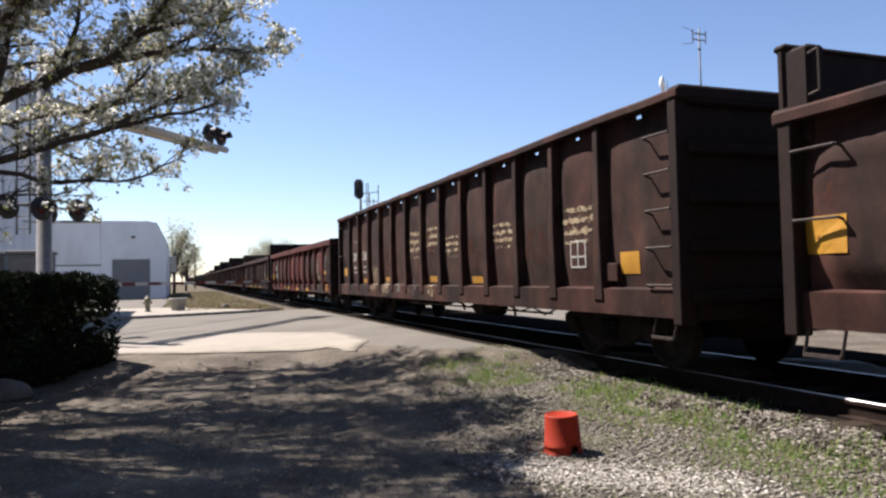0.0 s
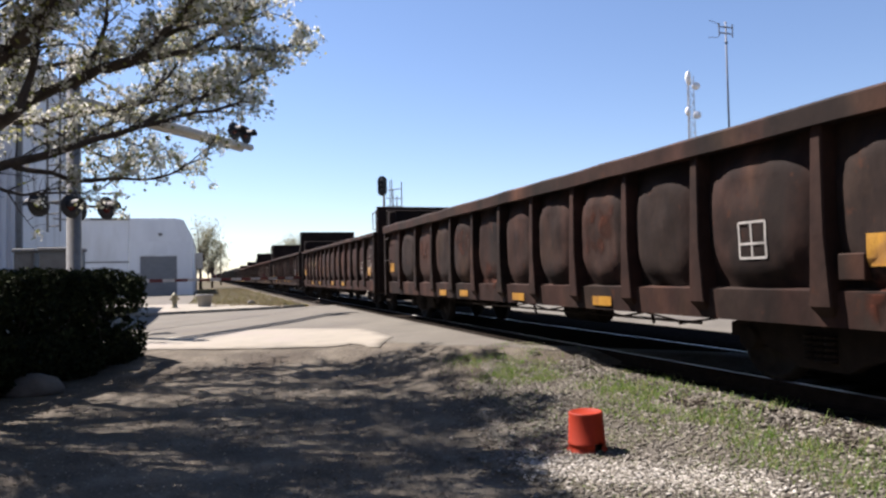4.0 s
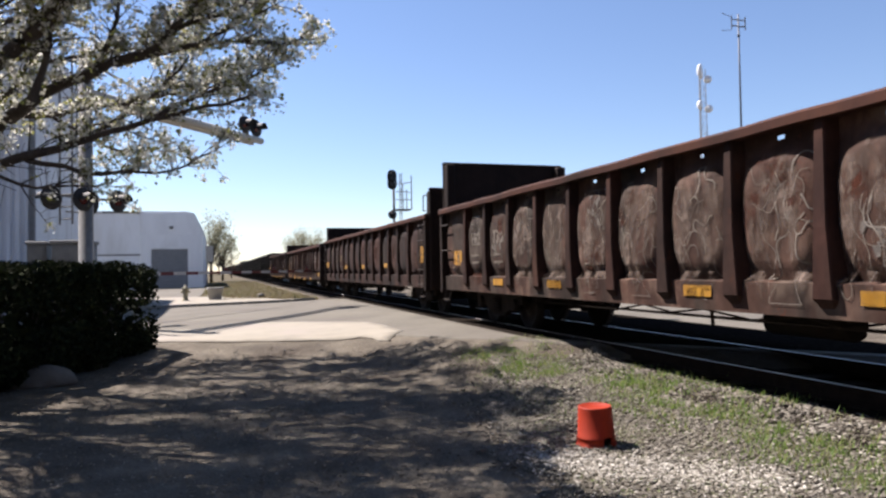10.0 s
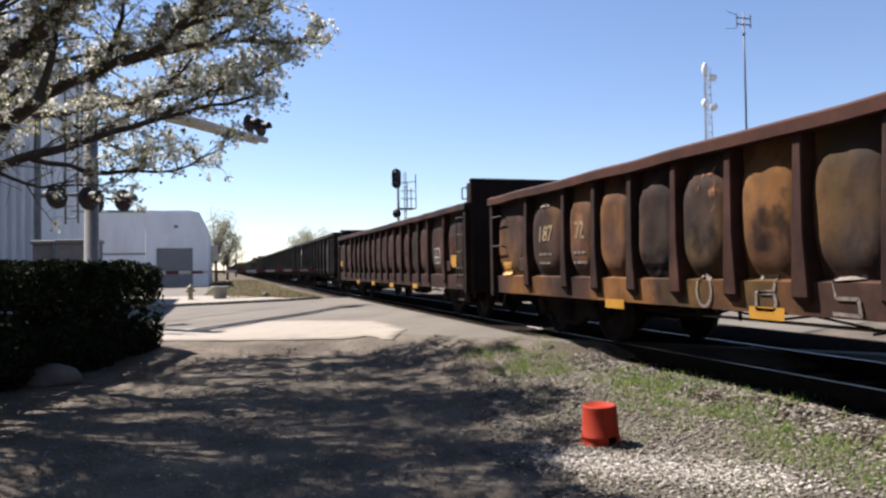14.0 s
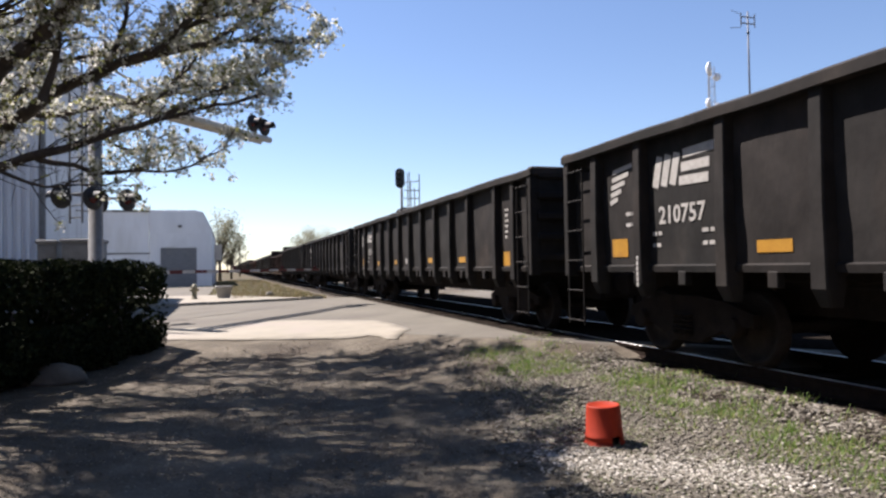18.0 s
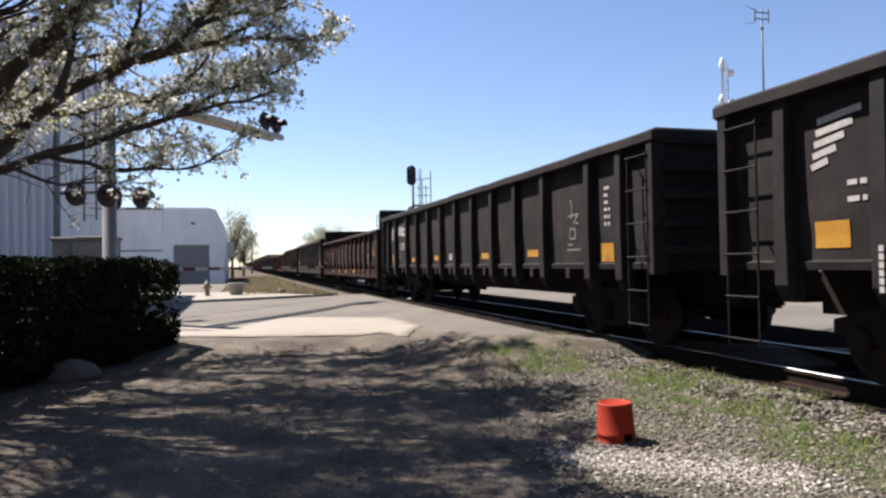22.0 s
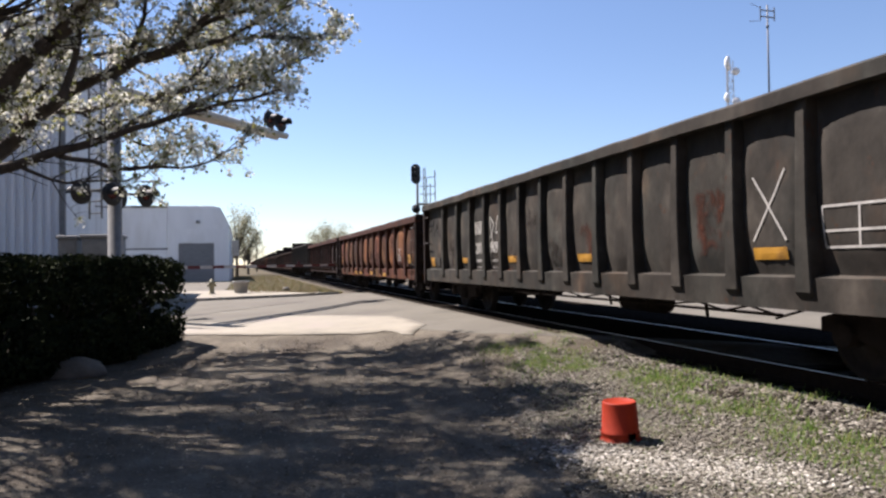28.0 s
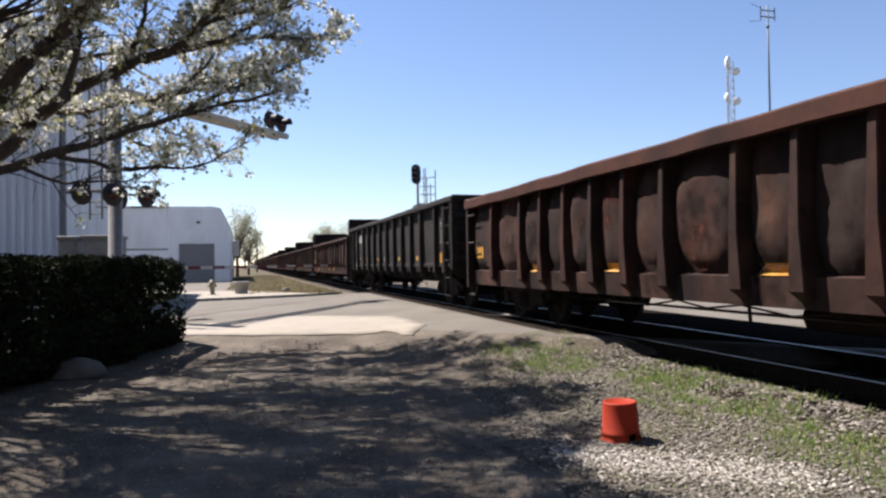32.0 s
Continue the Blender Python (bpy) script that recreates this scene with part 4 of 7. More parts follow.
    # ladders on the side, at both ends
    def ladder_mesh():
        bm = bmesh.new()
        z0, z1, n = sill - 0.02, p_top - rim - 0.12, 5
        if kind == "hopper":
            z0 = 0.32
            n = 6
        for yy in (0.10, 0.55):
            add_tube(bm, (-HALF + 0.0, yy, z0), (-HALF + 0.0, yy, z1), 0.013, n=6)
        for k in range(n):
            z = z0 + 0.06 + (z1 - z0 - 0.1) * k / (n - 1)
            add_tube(bm, (-HALF - 0.015, 0.08, z), (-HALF - 0.015, 0.57, z), 0.011, n=6)
        for z in (z1 - 0.05, sill + 0.2):
            for yy in (0.10, 0.55):
                add_tube(bm, (-HALF, yy, z), (-HALF + recess + 0.02, yy, z), 0.012, n=5)
        return bm

    def grab_mesh():
        bm = bmesh.new()
        add_tube(bm, (-HALF, -0.22, 0), (-HALF, 0.22, 0), 0.013, n=6)
        for yy in (-0.22, 0.22):
            add_tube(bm, (-HALF, yy, 0), (-HALF + recess + 0.02, yy, -0.06), 0.013, n=5)
        return bm

    def step_mesh():
        bm = bmesh.new()
        add_box(bm, (-HALF + 0.01, -0.18, 0.46), (-HALF + 0.05, 0.18, 0.49))
        for yy in (-0.18, 0.18):
            add_tube(bm, (-HALF + 0.03, yy, 0.46), (-HALF + 0.1, yy, sill), 0.015, n=5)
        return bm
    lad_me = cached(("ladder", kind, p_top), ladder_mesh, M["iron"] if kind != "hopper" else M["black"])
    grab_me = cached(("grab_iron", kind), grab_mesh, M["iron"])
    step_me = cached(("step", kind), step_mesh, M["iron"])
    for yy, laddered in ((0.33, ladder != "iron"), (L - 0.33, kind == "hopper")):
        if laddered:
            part("ladder", lad_me, None, car, m=Matrix.Translation((0, yy - 0.325, 0)))
        else:
            for j in (0, 0.75, 1.5, 2.25, 3) if yy < 5 else (1.55, 3.2):
                part("grab_iron", grab_me, None, car, m=pose(0, yy, sill + 0.3 + j * (p_top - sill - 0.75) / 3))
        if kind != "hopper":
            part("step", step_me, None, car, m=pose(0, yy, 0))
            part("placard_board", cached(("placard_board", kind), lambda: boxes(((-HALF + 0.06, -0.13, -0.11), (-HALF + recess, 0.13, 0.11)), bevel=0.01), mat), None, car, m=pose(0, yy + (1.0 if yy < 5 else -1.0), sill + 0.45))
    # running gear
    for yy in (2.1, L - 2.1):
        truck_parts(car, yy, yy < 5)
    if detailed:
        def rigging():
            rr = random.Random(number % 3)
            bm = tubes(((-0.5, 6.8, sill - 0.2), (-0.5, 7.9, sill - 0.2), 0.16), ((-0.9, 4.0, sill - 0.18), (-0.9, L - 4.0, sill - 0.2), 0.018))
            y0 = 3.4
            while y0 < L - 4.2:
                y1 = y0 + rr.uniform(0.7, 1.5)
                add_tube(bm, (-1.15, y0, sill - 0.08), (-1.15, (y0 + y1) / 2, sill - 0.13 - rr.uniform(0.0, 0.07)), 0.013, n=5)
                add_tube(bm, (-1.15, (y0 + y1) / 2, sill - 0.15), (-1.15, y1, sill - 0.08), 0.013, n=5)
                if rr.random() < 0.5:
                    add_tube(bm, (-1.05, y1, sill - 0.02), (-0.95, y1 + 0.1, sill - rr.uniform(0.2, 0.3)), 0.022, n=5)
                y0 = y1
            return bm
        part("brake_rigging", cached(("brake_rigging", kind, number % 3), rigging, M["under"]), None, car)
    if kind == "hopper":
        rim_l = cached(("rib_foot", kind), lambda: boxes(((-0.07, -0.07, 0.0), (0.02, 0.07, 0.16)), bevel=0.01), M["black"])
        for a, b in zip(RIBS[ribs][1:], RIBS[ribs][2:-1]):
            part("bracket", rim_l, None, car, m=pose(-HALF + 0.16, (a + b) / 2, sill - 0.2))
    return car


ON_SIDE = Matrix(((0, 0, -1, 0), (-1, 0, 0, 0), (0, 1, 0, 0), (0, 0, 0, 1)))   # text plane onto the near side


def mark(number, car, me, y, z, name, label="", material=None):
    """Lays a flat mark (a mesh in the x, y plane) on the dented near side of a car."""
    kind, p_top = SHAPE[number]
    h = HEAVY[kind]
    at = sheet_shape(h[3], h[1] - 0.02, p_top - 0.02, h[4], h[5], number % 5)
    low = h[1] + (0.02 if kind == "hopper" else 0.25)
    out = me.copy()
    for v in out.vertices:
        yy, zz = y - v.co.x, z + v.co.y
        x = at(yy, zz)
        if zz < low + 0.03:
            x = min(x, -HALF + h[4] - (0.035 if kind == "hopper" else 0.11))
        v.co = (x - 0.005 - v.co.z, yy, zz)
    if material:
        out.materials.clear()
        out.materials.append(material)
    ob = part(name, out, None, car, label)
    return tagged(ob, label, kind="stuff") if name in ("stencil", "scrawl", "emblem") else ob


def grid_plate(w, h, material, name, n=4):
    def make():
        bm = bmesh.new()
        vs = [[bm.verts.new((-w / 2 + w * i / n, -h / 2 + h * j / n, 0.002)) for j in range(n + 1)] for i in range(n + 1)]
        for i in range(n):
            for j in range(n):
                bm.faces.new((vs[i][j], vs[i + 1][j], vs[i + 1][j + 1], vs[i][j + 1]))
        return bm
    return cached((name, round(w, 3), round(h, 3)), make, material)


def strokes(name, material, lines, width=0.035):
    """Painted strokes, each a run of points in the x, y plane."""
    bm = bmesh.new()
    for run in lines:
        for (ax, ay), (bx, by) in zip(run, run[1:]):
            d = Vector((bx - ax, by - ay))
            k = max(1, int(d.length / 0.12))
            nrm = Vector((-d.y, d.x)).normalized() * width / 2
            for i in range(k):
                p, q = Vector((ax, ay)) + d * i / k, Vector((ax, ay)) + d * (i + 1) / k
                bm.faces.new([bm.verts.new((*v, 0.002)) for v in (p - nrm, q - nrm, q + nrm, p + nrm)])
    me = bpy.data.meshes.new(name)
    bm.to_mesh(me)
    bm.free()
    me.materials.append(material)
    return me

# ---- the cars of the train, in the order in which they pass ----
BROWN, DARK, RED = "weathered brown steel gondola car with dented sides", "dark brown steel gondola car with raised ends", "faded red steel gondola car with dented sides"
BLACK, GREY, RUSTY = "black steel gondola car with ribbed flat sides", "faded grey-black steel gondola car with painted marks", "rust-streaked brown steel gondola car with dented sides"
TRAIN = [
    # start of the car, kind, paint of the sides, of the frame, label, raised near end, raised far end, top above the rail, ladder
    (-12.1, "mill", "brown", "brown", DARK, 0.7, 0.57, 2.55, "iron"),
    (6.13, "tall", "brown", "brown", "tall weathered brown gondola car with peeling graffiti", 0, 0, 3.12, "iron"),
    (24.43, "wide", "red", "red_frame", RED, 0, 0, 2.56, "bars"),
    (42.66, "wide", "dark", "dark", DARK, 0.66, 0.45, 2.56, "bars"),
    (60.9, "late", "brown", "dark", DARK, 0.74, 0.52, 2.48, "iron"),
    (79.43, "mill", "dark", "dark", DARK, 1.06, 1.1, 2.52, "bars"),
    (97.56, "late", "smeared", "brown", "brown gondola car with raised ends and pale graffiti", 1.1, 1.05, 2.5, "bars"),
    (115.68, "last", "dark", "dark", DARK, 0.6, 0.6, 2.5, "bars"),
    (134.23, "pair", "ochre", "brown", "ochre and brown rusted gondola car with painted marks", 0, 0, 2.46, "iron"),
    (152.55, "pair", "dark", "dark", DARK, 0.46, 0.3, 2.51, "bars"),
    (170.83, "hopper", "black", "black", BLACK, 0, 0, 2.8, "bars"),
    (188.95, "hopper", "black", "black", BLACK, 0, 0, 2.8, "bars"),
    (207.1, "hopper", "black", "black", BLACK, 0, 0, 2.79, "bars"),
    (225.23, "hopper", "black", "black", BLACK, 0, 0, 2.78, "bars"),
    (243.1, "even", "brown", "dark", DARK, 0.64, 0.68, 2.47, "bars"),
    (261.5, "plain", "grey", "grey", GREY, 0, 0, 2.8, "iron"),
    (279.3, "plain", "grey", "grey", GREY, 0, 0, 2.76, "bars"),
    (297.12, "wide", "rust", "rim", RUSTY, 0, 0, 2.57, "bars"),
    (314.95, "broad", "dark", "brown", RUSTY, 0, 0, 2.58, "iron"),
    (333.0, "hopper", "black", "black", BLACK, 0, 0, 2.8, "bars"),
]
for k in range(20, 37):
    paint = ("brown", "dark", "brown", "dark", "rust")[k % 5]
    up = 0.8 if k < 26 else (0.0, 0.7)[k % 2]
    TRAIN.append((333.0 + 18.02 * (k - 19), "mill", paint, paint, DARK if up else BROWN, up, up, 2.5, "bars"))
for k, (y, kind, paint, bones, label, a, b, top, lad) in enumerate(TRAIN):
    gondola(k, y, kind, paint, label, a, b, top, k < 24, lad, bones)
BY = [c for c, _ in CARS]



def bay_mid(k, y):
    """The middle of the bay in which y lies."""
    e = [0.0] + RIBS[HEAVY[SHAPE[k][0]][3]] + [CAR_L]
    i = min(range(len(e) - 1), key=lambda j: abs((e[j] + e[j + 1]) / 2 - y))
    return (e[i] + e[i + 1]) / 2


def far_bay(k, n):
    """The middle of the bay n bays from the far end."""
    e = [0.0] + RIBS[HEAVY[SHAPE[k][0]][3]] + [CAR_L]
    return (e[-1 - n] + e[-2 - n]) / 2


# reflectors along the sides
for k in range(24):
    kind, top = SHAPE[k]
    r = random.Random(k)
    z = {"hopper": 1.32, "plain": 1.22, "tall": 1.12, "pair": 0.67, "broad": 1.07, "wide": 0.78}.get(kind, 0.89)
    if k == 7:
        z = 1.27
    spots = {"hopper": (4.15, 6.9, 9.95, 12.7), "pair": (4.4, 7.1, 9.8, 12.6), "plain": (3.5, 6.4, 9.5, 13.4), "tall": (3.3, 5.6, 9.0, 11.2), "wide": (5.2, 6.5, 9.2, 11.8)}.get(kind, (3.7, 6.0, 9.3, 11.6))
    if k == 7:
        spots = (5.4, 8.8, 12.0)
    for d in spots:
        mark(k, BY[k], grid_plate(0.46, 0.12, M["yellow"], "reflector"), bay_mid(k, CAR_L - d), z + r.uniform(-0.02, 0.02), "reflector")
    wide = 0.5 if k in (0, 6) else 0.38
    mark(k, BY[k], grid_plate(wide, 0.62 * wide, M["yellow"], "reflector"), CAR_L - {0: 0.33, 5: 1.05, 6: 0.98, 17: 0.98}.get(k, 0.62 if kind != "hopper" else 1.34), {0: 1.46, 5: 1.25, 8: 1.13, 16: 1.19}.get(k, 1.38), "reflector")
    mark(k, BY[k], grid_plate(*((0.26, 0.4) if k == 7 else (0.38, 0.26)), M["yellow"], "reflector"), 0.42 if k == 7 else 1.0 if kind != "hopper" else 1.34, {8: 0.95, 14: 1.62, 2: 0.86, 7: 1.52, 18: 1.13}.get(k, 1.30), "reflector")


def bars(w, h, rows, seed, paint="white"):
    r = random.Random(seed)
    lines = []
    for i in range(rows):
        x, y = -w / 2, h / 2 - h * i / max(1, rows - 1)
        while x < w / 2 - 0.04:
            d = r.uniform(0.05, 0.16)
            lines.append([(x, y), (min(w / 2, x + d), y)])
            x += d + 0.03
    return strokes("stencil", M[paint], lines, 0.045 if paint == "white" else 0.036)


def frame_mark(w, h):
    return strokes("test_panel", M["white"], [[(-w / 2, -h / 2), (w / 2, -h / 2), (w / 2, h / 2), (-w / 2, h / 2), (-w / 2, -h / 2)],
                                              [(0, -h / 2), (0, h / 2)], [(-w / 2, -h * 0.1), (w / 2, -h * 0.1)]], 0.023)


# black cars: emblem shapes, numbers and stencils near the far end
EMBLEM_STRIPES = strokes("emblem_stripes", M["white"], [[(-0.17 - 0.02 * i, 0.16 - 0.1 * i), (0.30 - 0.09 * i, 0.21 - 0.1 * i)] for i in range(5)], 0.06)
EMBLEM_BLOCK = strokes("emblem", M["white"], [[(-0.50 + 0.17 * i - 0.05, -0.18), (-0.50 + 0.17 * i + 0.05, 0.18)] for i in range(3)], 0.125)
EMBLEM_BARS = strokes("emblem", M["white"], [[(0.0, 0.15), (0.54, 0.17)], [(-0.04, 0.0), (0.46, 0.0)], [(-0.08, -0.15), (0.44, -0.16)]], 0.105)
for k, num in ((10, "210757"), (11, "211344"), (12, "211308"), (13, "211299"), (19, "21")):
    car = BY[k]
    mark(k, car, EMBLEM_STRIPES, CAR_L - 1.38, 2.22, "emblem", "white slanted stripes")
    mark(k, car, EMBLEM_BLOCK, CAR_L - 2.74, 2.26, "emblem", "white block emblem")
    mark(k, car, EMBLEM_BARS, CAR_L - 2.74, 2.26, "emblem", "white block emblem")
    if k != 19:
        mark(k, car, words(num, 0.29, M["white"]), CAR_L - 2.68, 1.73, "lettering", "white car number")
    mark(k, car, bars(0.2, 0.14, 2, k), CAR_L - 1.62, 1.74, "stencil")
    mark(k, car, bars(0.2, 0.14, 2, k + 30), CAR_L - 2.2, 1.46, "stencil")
    mark(k, car, bars(0.3, 0.14, 2, k + 40), CAR_L - 3.2, 1.46, "stencil")
    mark(k, car, bars(0.24, 0.1, 3, k + 60), bay_mid(k, CAR_L - 7.8), 1.34, "stencil")
    mark(k, car, bars(0.16, 0.5, 6, k + 80), 1.3, 1.95, "stencil")
    for j in range(6):
        part("stencil", grid_plate(0.045, 0.05, M["white"], "stencil", 1), None, car, m=pose(-HALF - 0.003, RIBS["black"][-2] - 0.02, 0.92 + 0.065 * j) @ ON_SIDE)
for k, num, z, size in ((1, "200260", 1.80, 0.3), (4, "188 8", 1.76, 0.3), (5, "182534", 1.68, 0.3), (6, "192730", 1.72, 0.3),
                        (7, "13 270", 1.6, 0.28), (8, "187 72", 1.66, 0.3), (14, "189535", 1.72, 0.3), (16, "201909", 1.46, 0.28)):
    car = BY[k]
    n = {16: 3, 14: 2, 4: 2, 7: 2}.get(k, 1)
    i = (len(num) + 1) // 2
    for word, j in ((num[:i].strip(), n), (num[i:].strip(), n + 1)):
        mark(k, car, words(word, size * 1.15, M["white"] if k in (1, 2, 16) else M["gold"] if k in (4, 7, 8, 14) else M["chalk"]), far_bay(k, j), z, "lettering", "faded white car number")
        mark(k, car, bars(0.42, 0.14, 2, k + j, "white" if k in (1, 16) else "chalk"), far_bay(k, j), z - (0.33 if k == 16 else 0.38), "stencil")
    if k not in (5, 16):
        mark(k, car, bars(0.36, 0.07, 1, k + 10, "chalk"), far_bay(k, n), z + 0.42, "stencil")
for k in (1, 3, 4, 5, 8, 9, 14, 15, 16, 17):
    mark(k, BY[k], frame_mark(0.36, 0.34) if k != 16 else frame_mark(0.8, 0.36), bay_mid(k, 2.2), 1.66 if k == 8 else 1.44, "test_panel", "white outlined test panel")
mark(2, BY[2], words("581793", 0.27, M["white"]), far_bay(2, 1), 1.36, "lettering", "faded white car number")


def twin_blocks(paint, w, h):
    """Two painted blocks, each of two upright bars."""
    return strokes("emblem", M[paint], [[(x * w, -h / 2), (x * w, h / 2)] for x in (-0.46, -0.16, 0.16, 0.46)], 0.075)


for k, bay, off, z, paint, w, h in ((2, 1, 0.32, 1.80, "white", 0.34, 0.24), (4, 1, 0.0, 1.76, "gold", 0.42, 0.24), (5, 1, 0.02, 2.06, "chalk", 0.44, 0.26),
                                    (14, 1, 0.05, 1.78, "chalk", 0.46, 0.25), (16, 3, 0.0, 1.91, "white", 0.46, 0.28)):
    mark(k, BY[k], twin_blocks(paint, w, h), far_bay(k, bay) + off, z, "emblem", "painted block emblem")
mark(13, BY[13], strokes("scrawl", M["chalk"], [[(-0.05, 0.35), (0.0, 0.2), (-0.05, 0.05)], [(-0.15, 0.1), (0.2, 0.12), (0.05, 0.0), (0.2, -0.02)], [(-0.08, -0.1), (0.1, -0.1), (0.1, -0.25), (-0.08, -0.25), (-0.08, -0.1)], [(-0.2, -0.42), (0.25, -0.42)], [(-0.18, -0.34), (0.0, -0.34)]], 0.03), 2.38, 1.78, "scrawl", "pale chalked scrawl")
# chalked cross on the grey car, pale scrawls on the graffiti car
mark(16, BY[16], strokes("scrawl", M["white"], [[(-0.22, -0.34), (0.22, 0.34)], [(-0.22, 0.30), (0.23, -0.34)]], 0.024), bay_mid(16, 3.3), 1.68, "scrawl", "white painted cross")
mark(16, BY[16], strokes("scrawl", M["white"], [[(-0.25, -0.2), (0.0, 0.1), (-0.25, 0.25), (-0.1, -0.35)], [(0.1, -0.1), (0.22, 0.25), (0.35, 0.0), (0.15, -0.1)]], 0.03), far_bay(16, 4), 1.85, "scrawl", "white painted scrawl")
for k, n, seed in ((6, 10, 3), (14, 3, 5)):
    r = random.Random(seed)
    for i in range(n):
        # long thin smears and a few loose loops
        for width, count in ((0.007, 8), (0.014, 4)):
            lines = []
            for _ in range(count if k == 6 else count // 2):
                x, y, a = r.uniform(-0.35, 0.35), r.uniform(-0.6, 0.4), r.uniform(0, 6.28)
                curl, swing, run = r.uniform(-0.5, 0.5), r.uniform(0.3, 0.8), []
                for n_ in range(r.randint(8, 22)):
                    run.append((max(-0.46, min(0.46, x)), max(-0.8, min(0.6, y))))
                    x, y, a = x + 0.045 * math.cos(a), y + 0.06 * math.sin(a), a + curl * 0.6 + swing * math.sin(n_ * 0.7)
                lines.append(run)
            mark(k, BY[k], strokes("scrawl", M["chalk"], lines, width), far_bay(k, 3 + i), 1.6 if k == 6 else 1.35, "scrawl", "pale spray-painted scrawl")
# white loops sprayed near the ladder of a dark car, a ring on the next brown one
mark(4, BY[4], strokes("scrawl", M["white"], [[(0.32, 0.16), (0.24, -0.02), (0.30, -0.22), (0.18, -0.2)], [(0.16 + 0.07 * math.cos(i * 0.7), 0.02 + 0.14 * math.sin(i * 0.7)) for i in range(10)],
                                              [(0.02 + 0.06 * math.cos(i * 0.7), -0.08 + 0.16 * math.sin(i * 0.7)) for i in range(10)], [(-0.1, 0.14), (-0.12, -0.18), (-0.2, -0.16), (-0.22, 0.2)],
                                              [(0.1, 0.28), (0.04, 0.34), (0.0, 0.26)], [(0.2, -0.28), (0.16, -0.38)]], 0.022), 1.02, 1.5, "scrawl", "white sprayed scrawl")
mark(7, BY[7], strokes("scrawl", M["chalk"], [[(0.12 * math.cos(i * 0.5), 0.15 * math.sin(i * 0.5)) for i in range(13)], [(-0.05, 0.0), (0.06, 0.03)], [(0.1, -0.5), (0.1, -0.28), (-0.04, -0.28)], [(-0.1, -0.5), (-0.12, -0.3)]], 0.03), far_bay(7, 1), 1.95, "scrawl", "pale sprayed ring")
# pale ring-shaped and square marks low on the ochre car
for bay, run in ((5, [(0.12 * math.cos(i * 0.524), 0.17 * math.sin(i * 0.524)) for i in range(13)]), (6, [(-0.13, 0.16), (-0.13, -0.16), (0.1, -0.16), (0.13, -0.08), (0.1, 0.0), (-0.1, 0.0), (0.1, 0.02), (0.12, 0.1), (0.08, 0.16), (-0.13, 0.16)]),
                 (7, [(0.14, 0.16), (-0.13, 0.14), (-0.1, -0.02), (0.12, -0.02), (0.14, -0.16), (-0.14, -0.15)]), (8, [(-0.13, 0.16), (0.0, -0.15), (0.13, 0.16)])):
    mark(8, BY[8], strokes("scrawl", M["chalk"], [run], 0.032), far_bay(8, bay), 0.88, "scrawl", "pale painted mark")

# torn films of old paint and rust blotches: thin patches with ragged holes
def film(name, colours, scale, stretch, keep, rows=0.0, soft=0.02):
    m = surface(name, colours, scale=9, rough=0.95, bump=0.0, spec=0.1)
    nd, ln = m.node_tree.nodes, m.node_tree.links
    tc, mp, n1, cut = nd.new("ShaderNodeTexCoord"), nd.new("ShaderNodeMapping"), nd.new("ShaderNodeTexNoise"), nd.new("ShaderNodeMapRange")
    mp.inputs["Scale"].default_value = stretch
    n1.inputs["Scale"].default_value, n1.inputs["Detail"].default_value, n1.inputs["Roughness"].default_value = scale, 6, 0.62
    ln.new(tc.outputs["Object"], mp.inputs["Vector"])
    ln.new(mp.outputs[0], n1.inputs["Vector"])
    fac = n1.outputs["Fac"]
    # thinner towards the rim of the patch
    sep = nd.new("ShaderNodeSeparateXYZ")
    ln.new(tc.outputs["Generated"], sep.inputs[0])
    for axis in ("Y", "Z"):
        a, b, c = (nd.new("ShaderNodeMath") for _ in range(3))
        a.operation, b.operation, c.operation = "SUBTRACT", "POWER", "MULTIPLY_ADD"
        ln.new(sep.outputs[axis], a.inputs[0])
        a.inputs[1].default_value = 0.5
        ln.new(a.outputs[0], b.inputs[0])
        b.inputs[1].default_value = 4.0
        ln.new(b.outputs[0], c.inputs[0])
        c.inputs[1].default_value = -3.2
        ln.new(fac, c.inputs[2])
        fac = c.outputs[0]
    if rows:
        w, s, k = nd.new("ShaderNodeMath"), nd.new("ShaderNodeMath"), nd.new("ShaderNodeMath")
        w.operation, s.operation, k.operation = "MULTIPLY", "SINE", "MULTIPLY_ADD"
        ln.new(sep.outputs["Z"], w.inputs[0])
        w.inputs[1].default_value = rows * 2 * math.pi
        ln.new(w.outputs[0], s.inputs[0])
        ln.new(s.outputs[0], k.inputs[0])
        k.inputs[1].default_value = 0.10
        ln.new(fac, k.inputs[2])
        fac = k.outputs[0]
    ln.new(fac, cut.inputs["Value"])
    cut.inputs["From Min"].default_value, cut.inputs["From Max"].default_value = keep - soft, keep + soft * 1.5
    tr, mix = nd.new("ShaderNodeBsdfTransparent"), nd.new("ShaderNodeMixShader")
    ln.new(cut.outputs[0], mix.inputs["Fac"])
    ln.new(tr.outputs[0], mix.inputs[1])
    ln.new(nd["Principled BSDF"].outputs[0], mix.inputs[2])
    ln.new(mix.outputs[0], nd["Material Output"].inputs["Surface"])
    return m


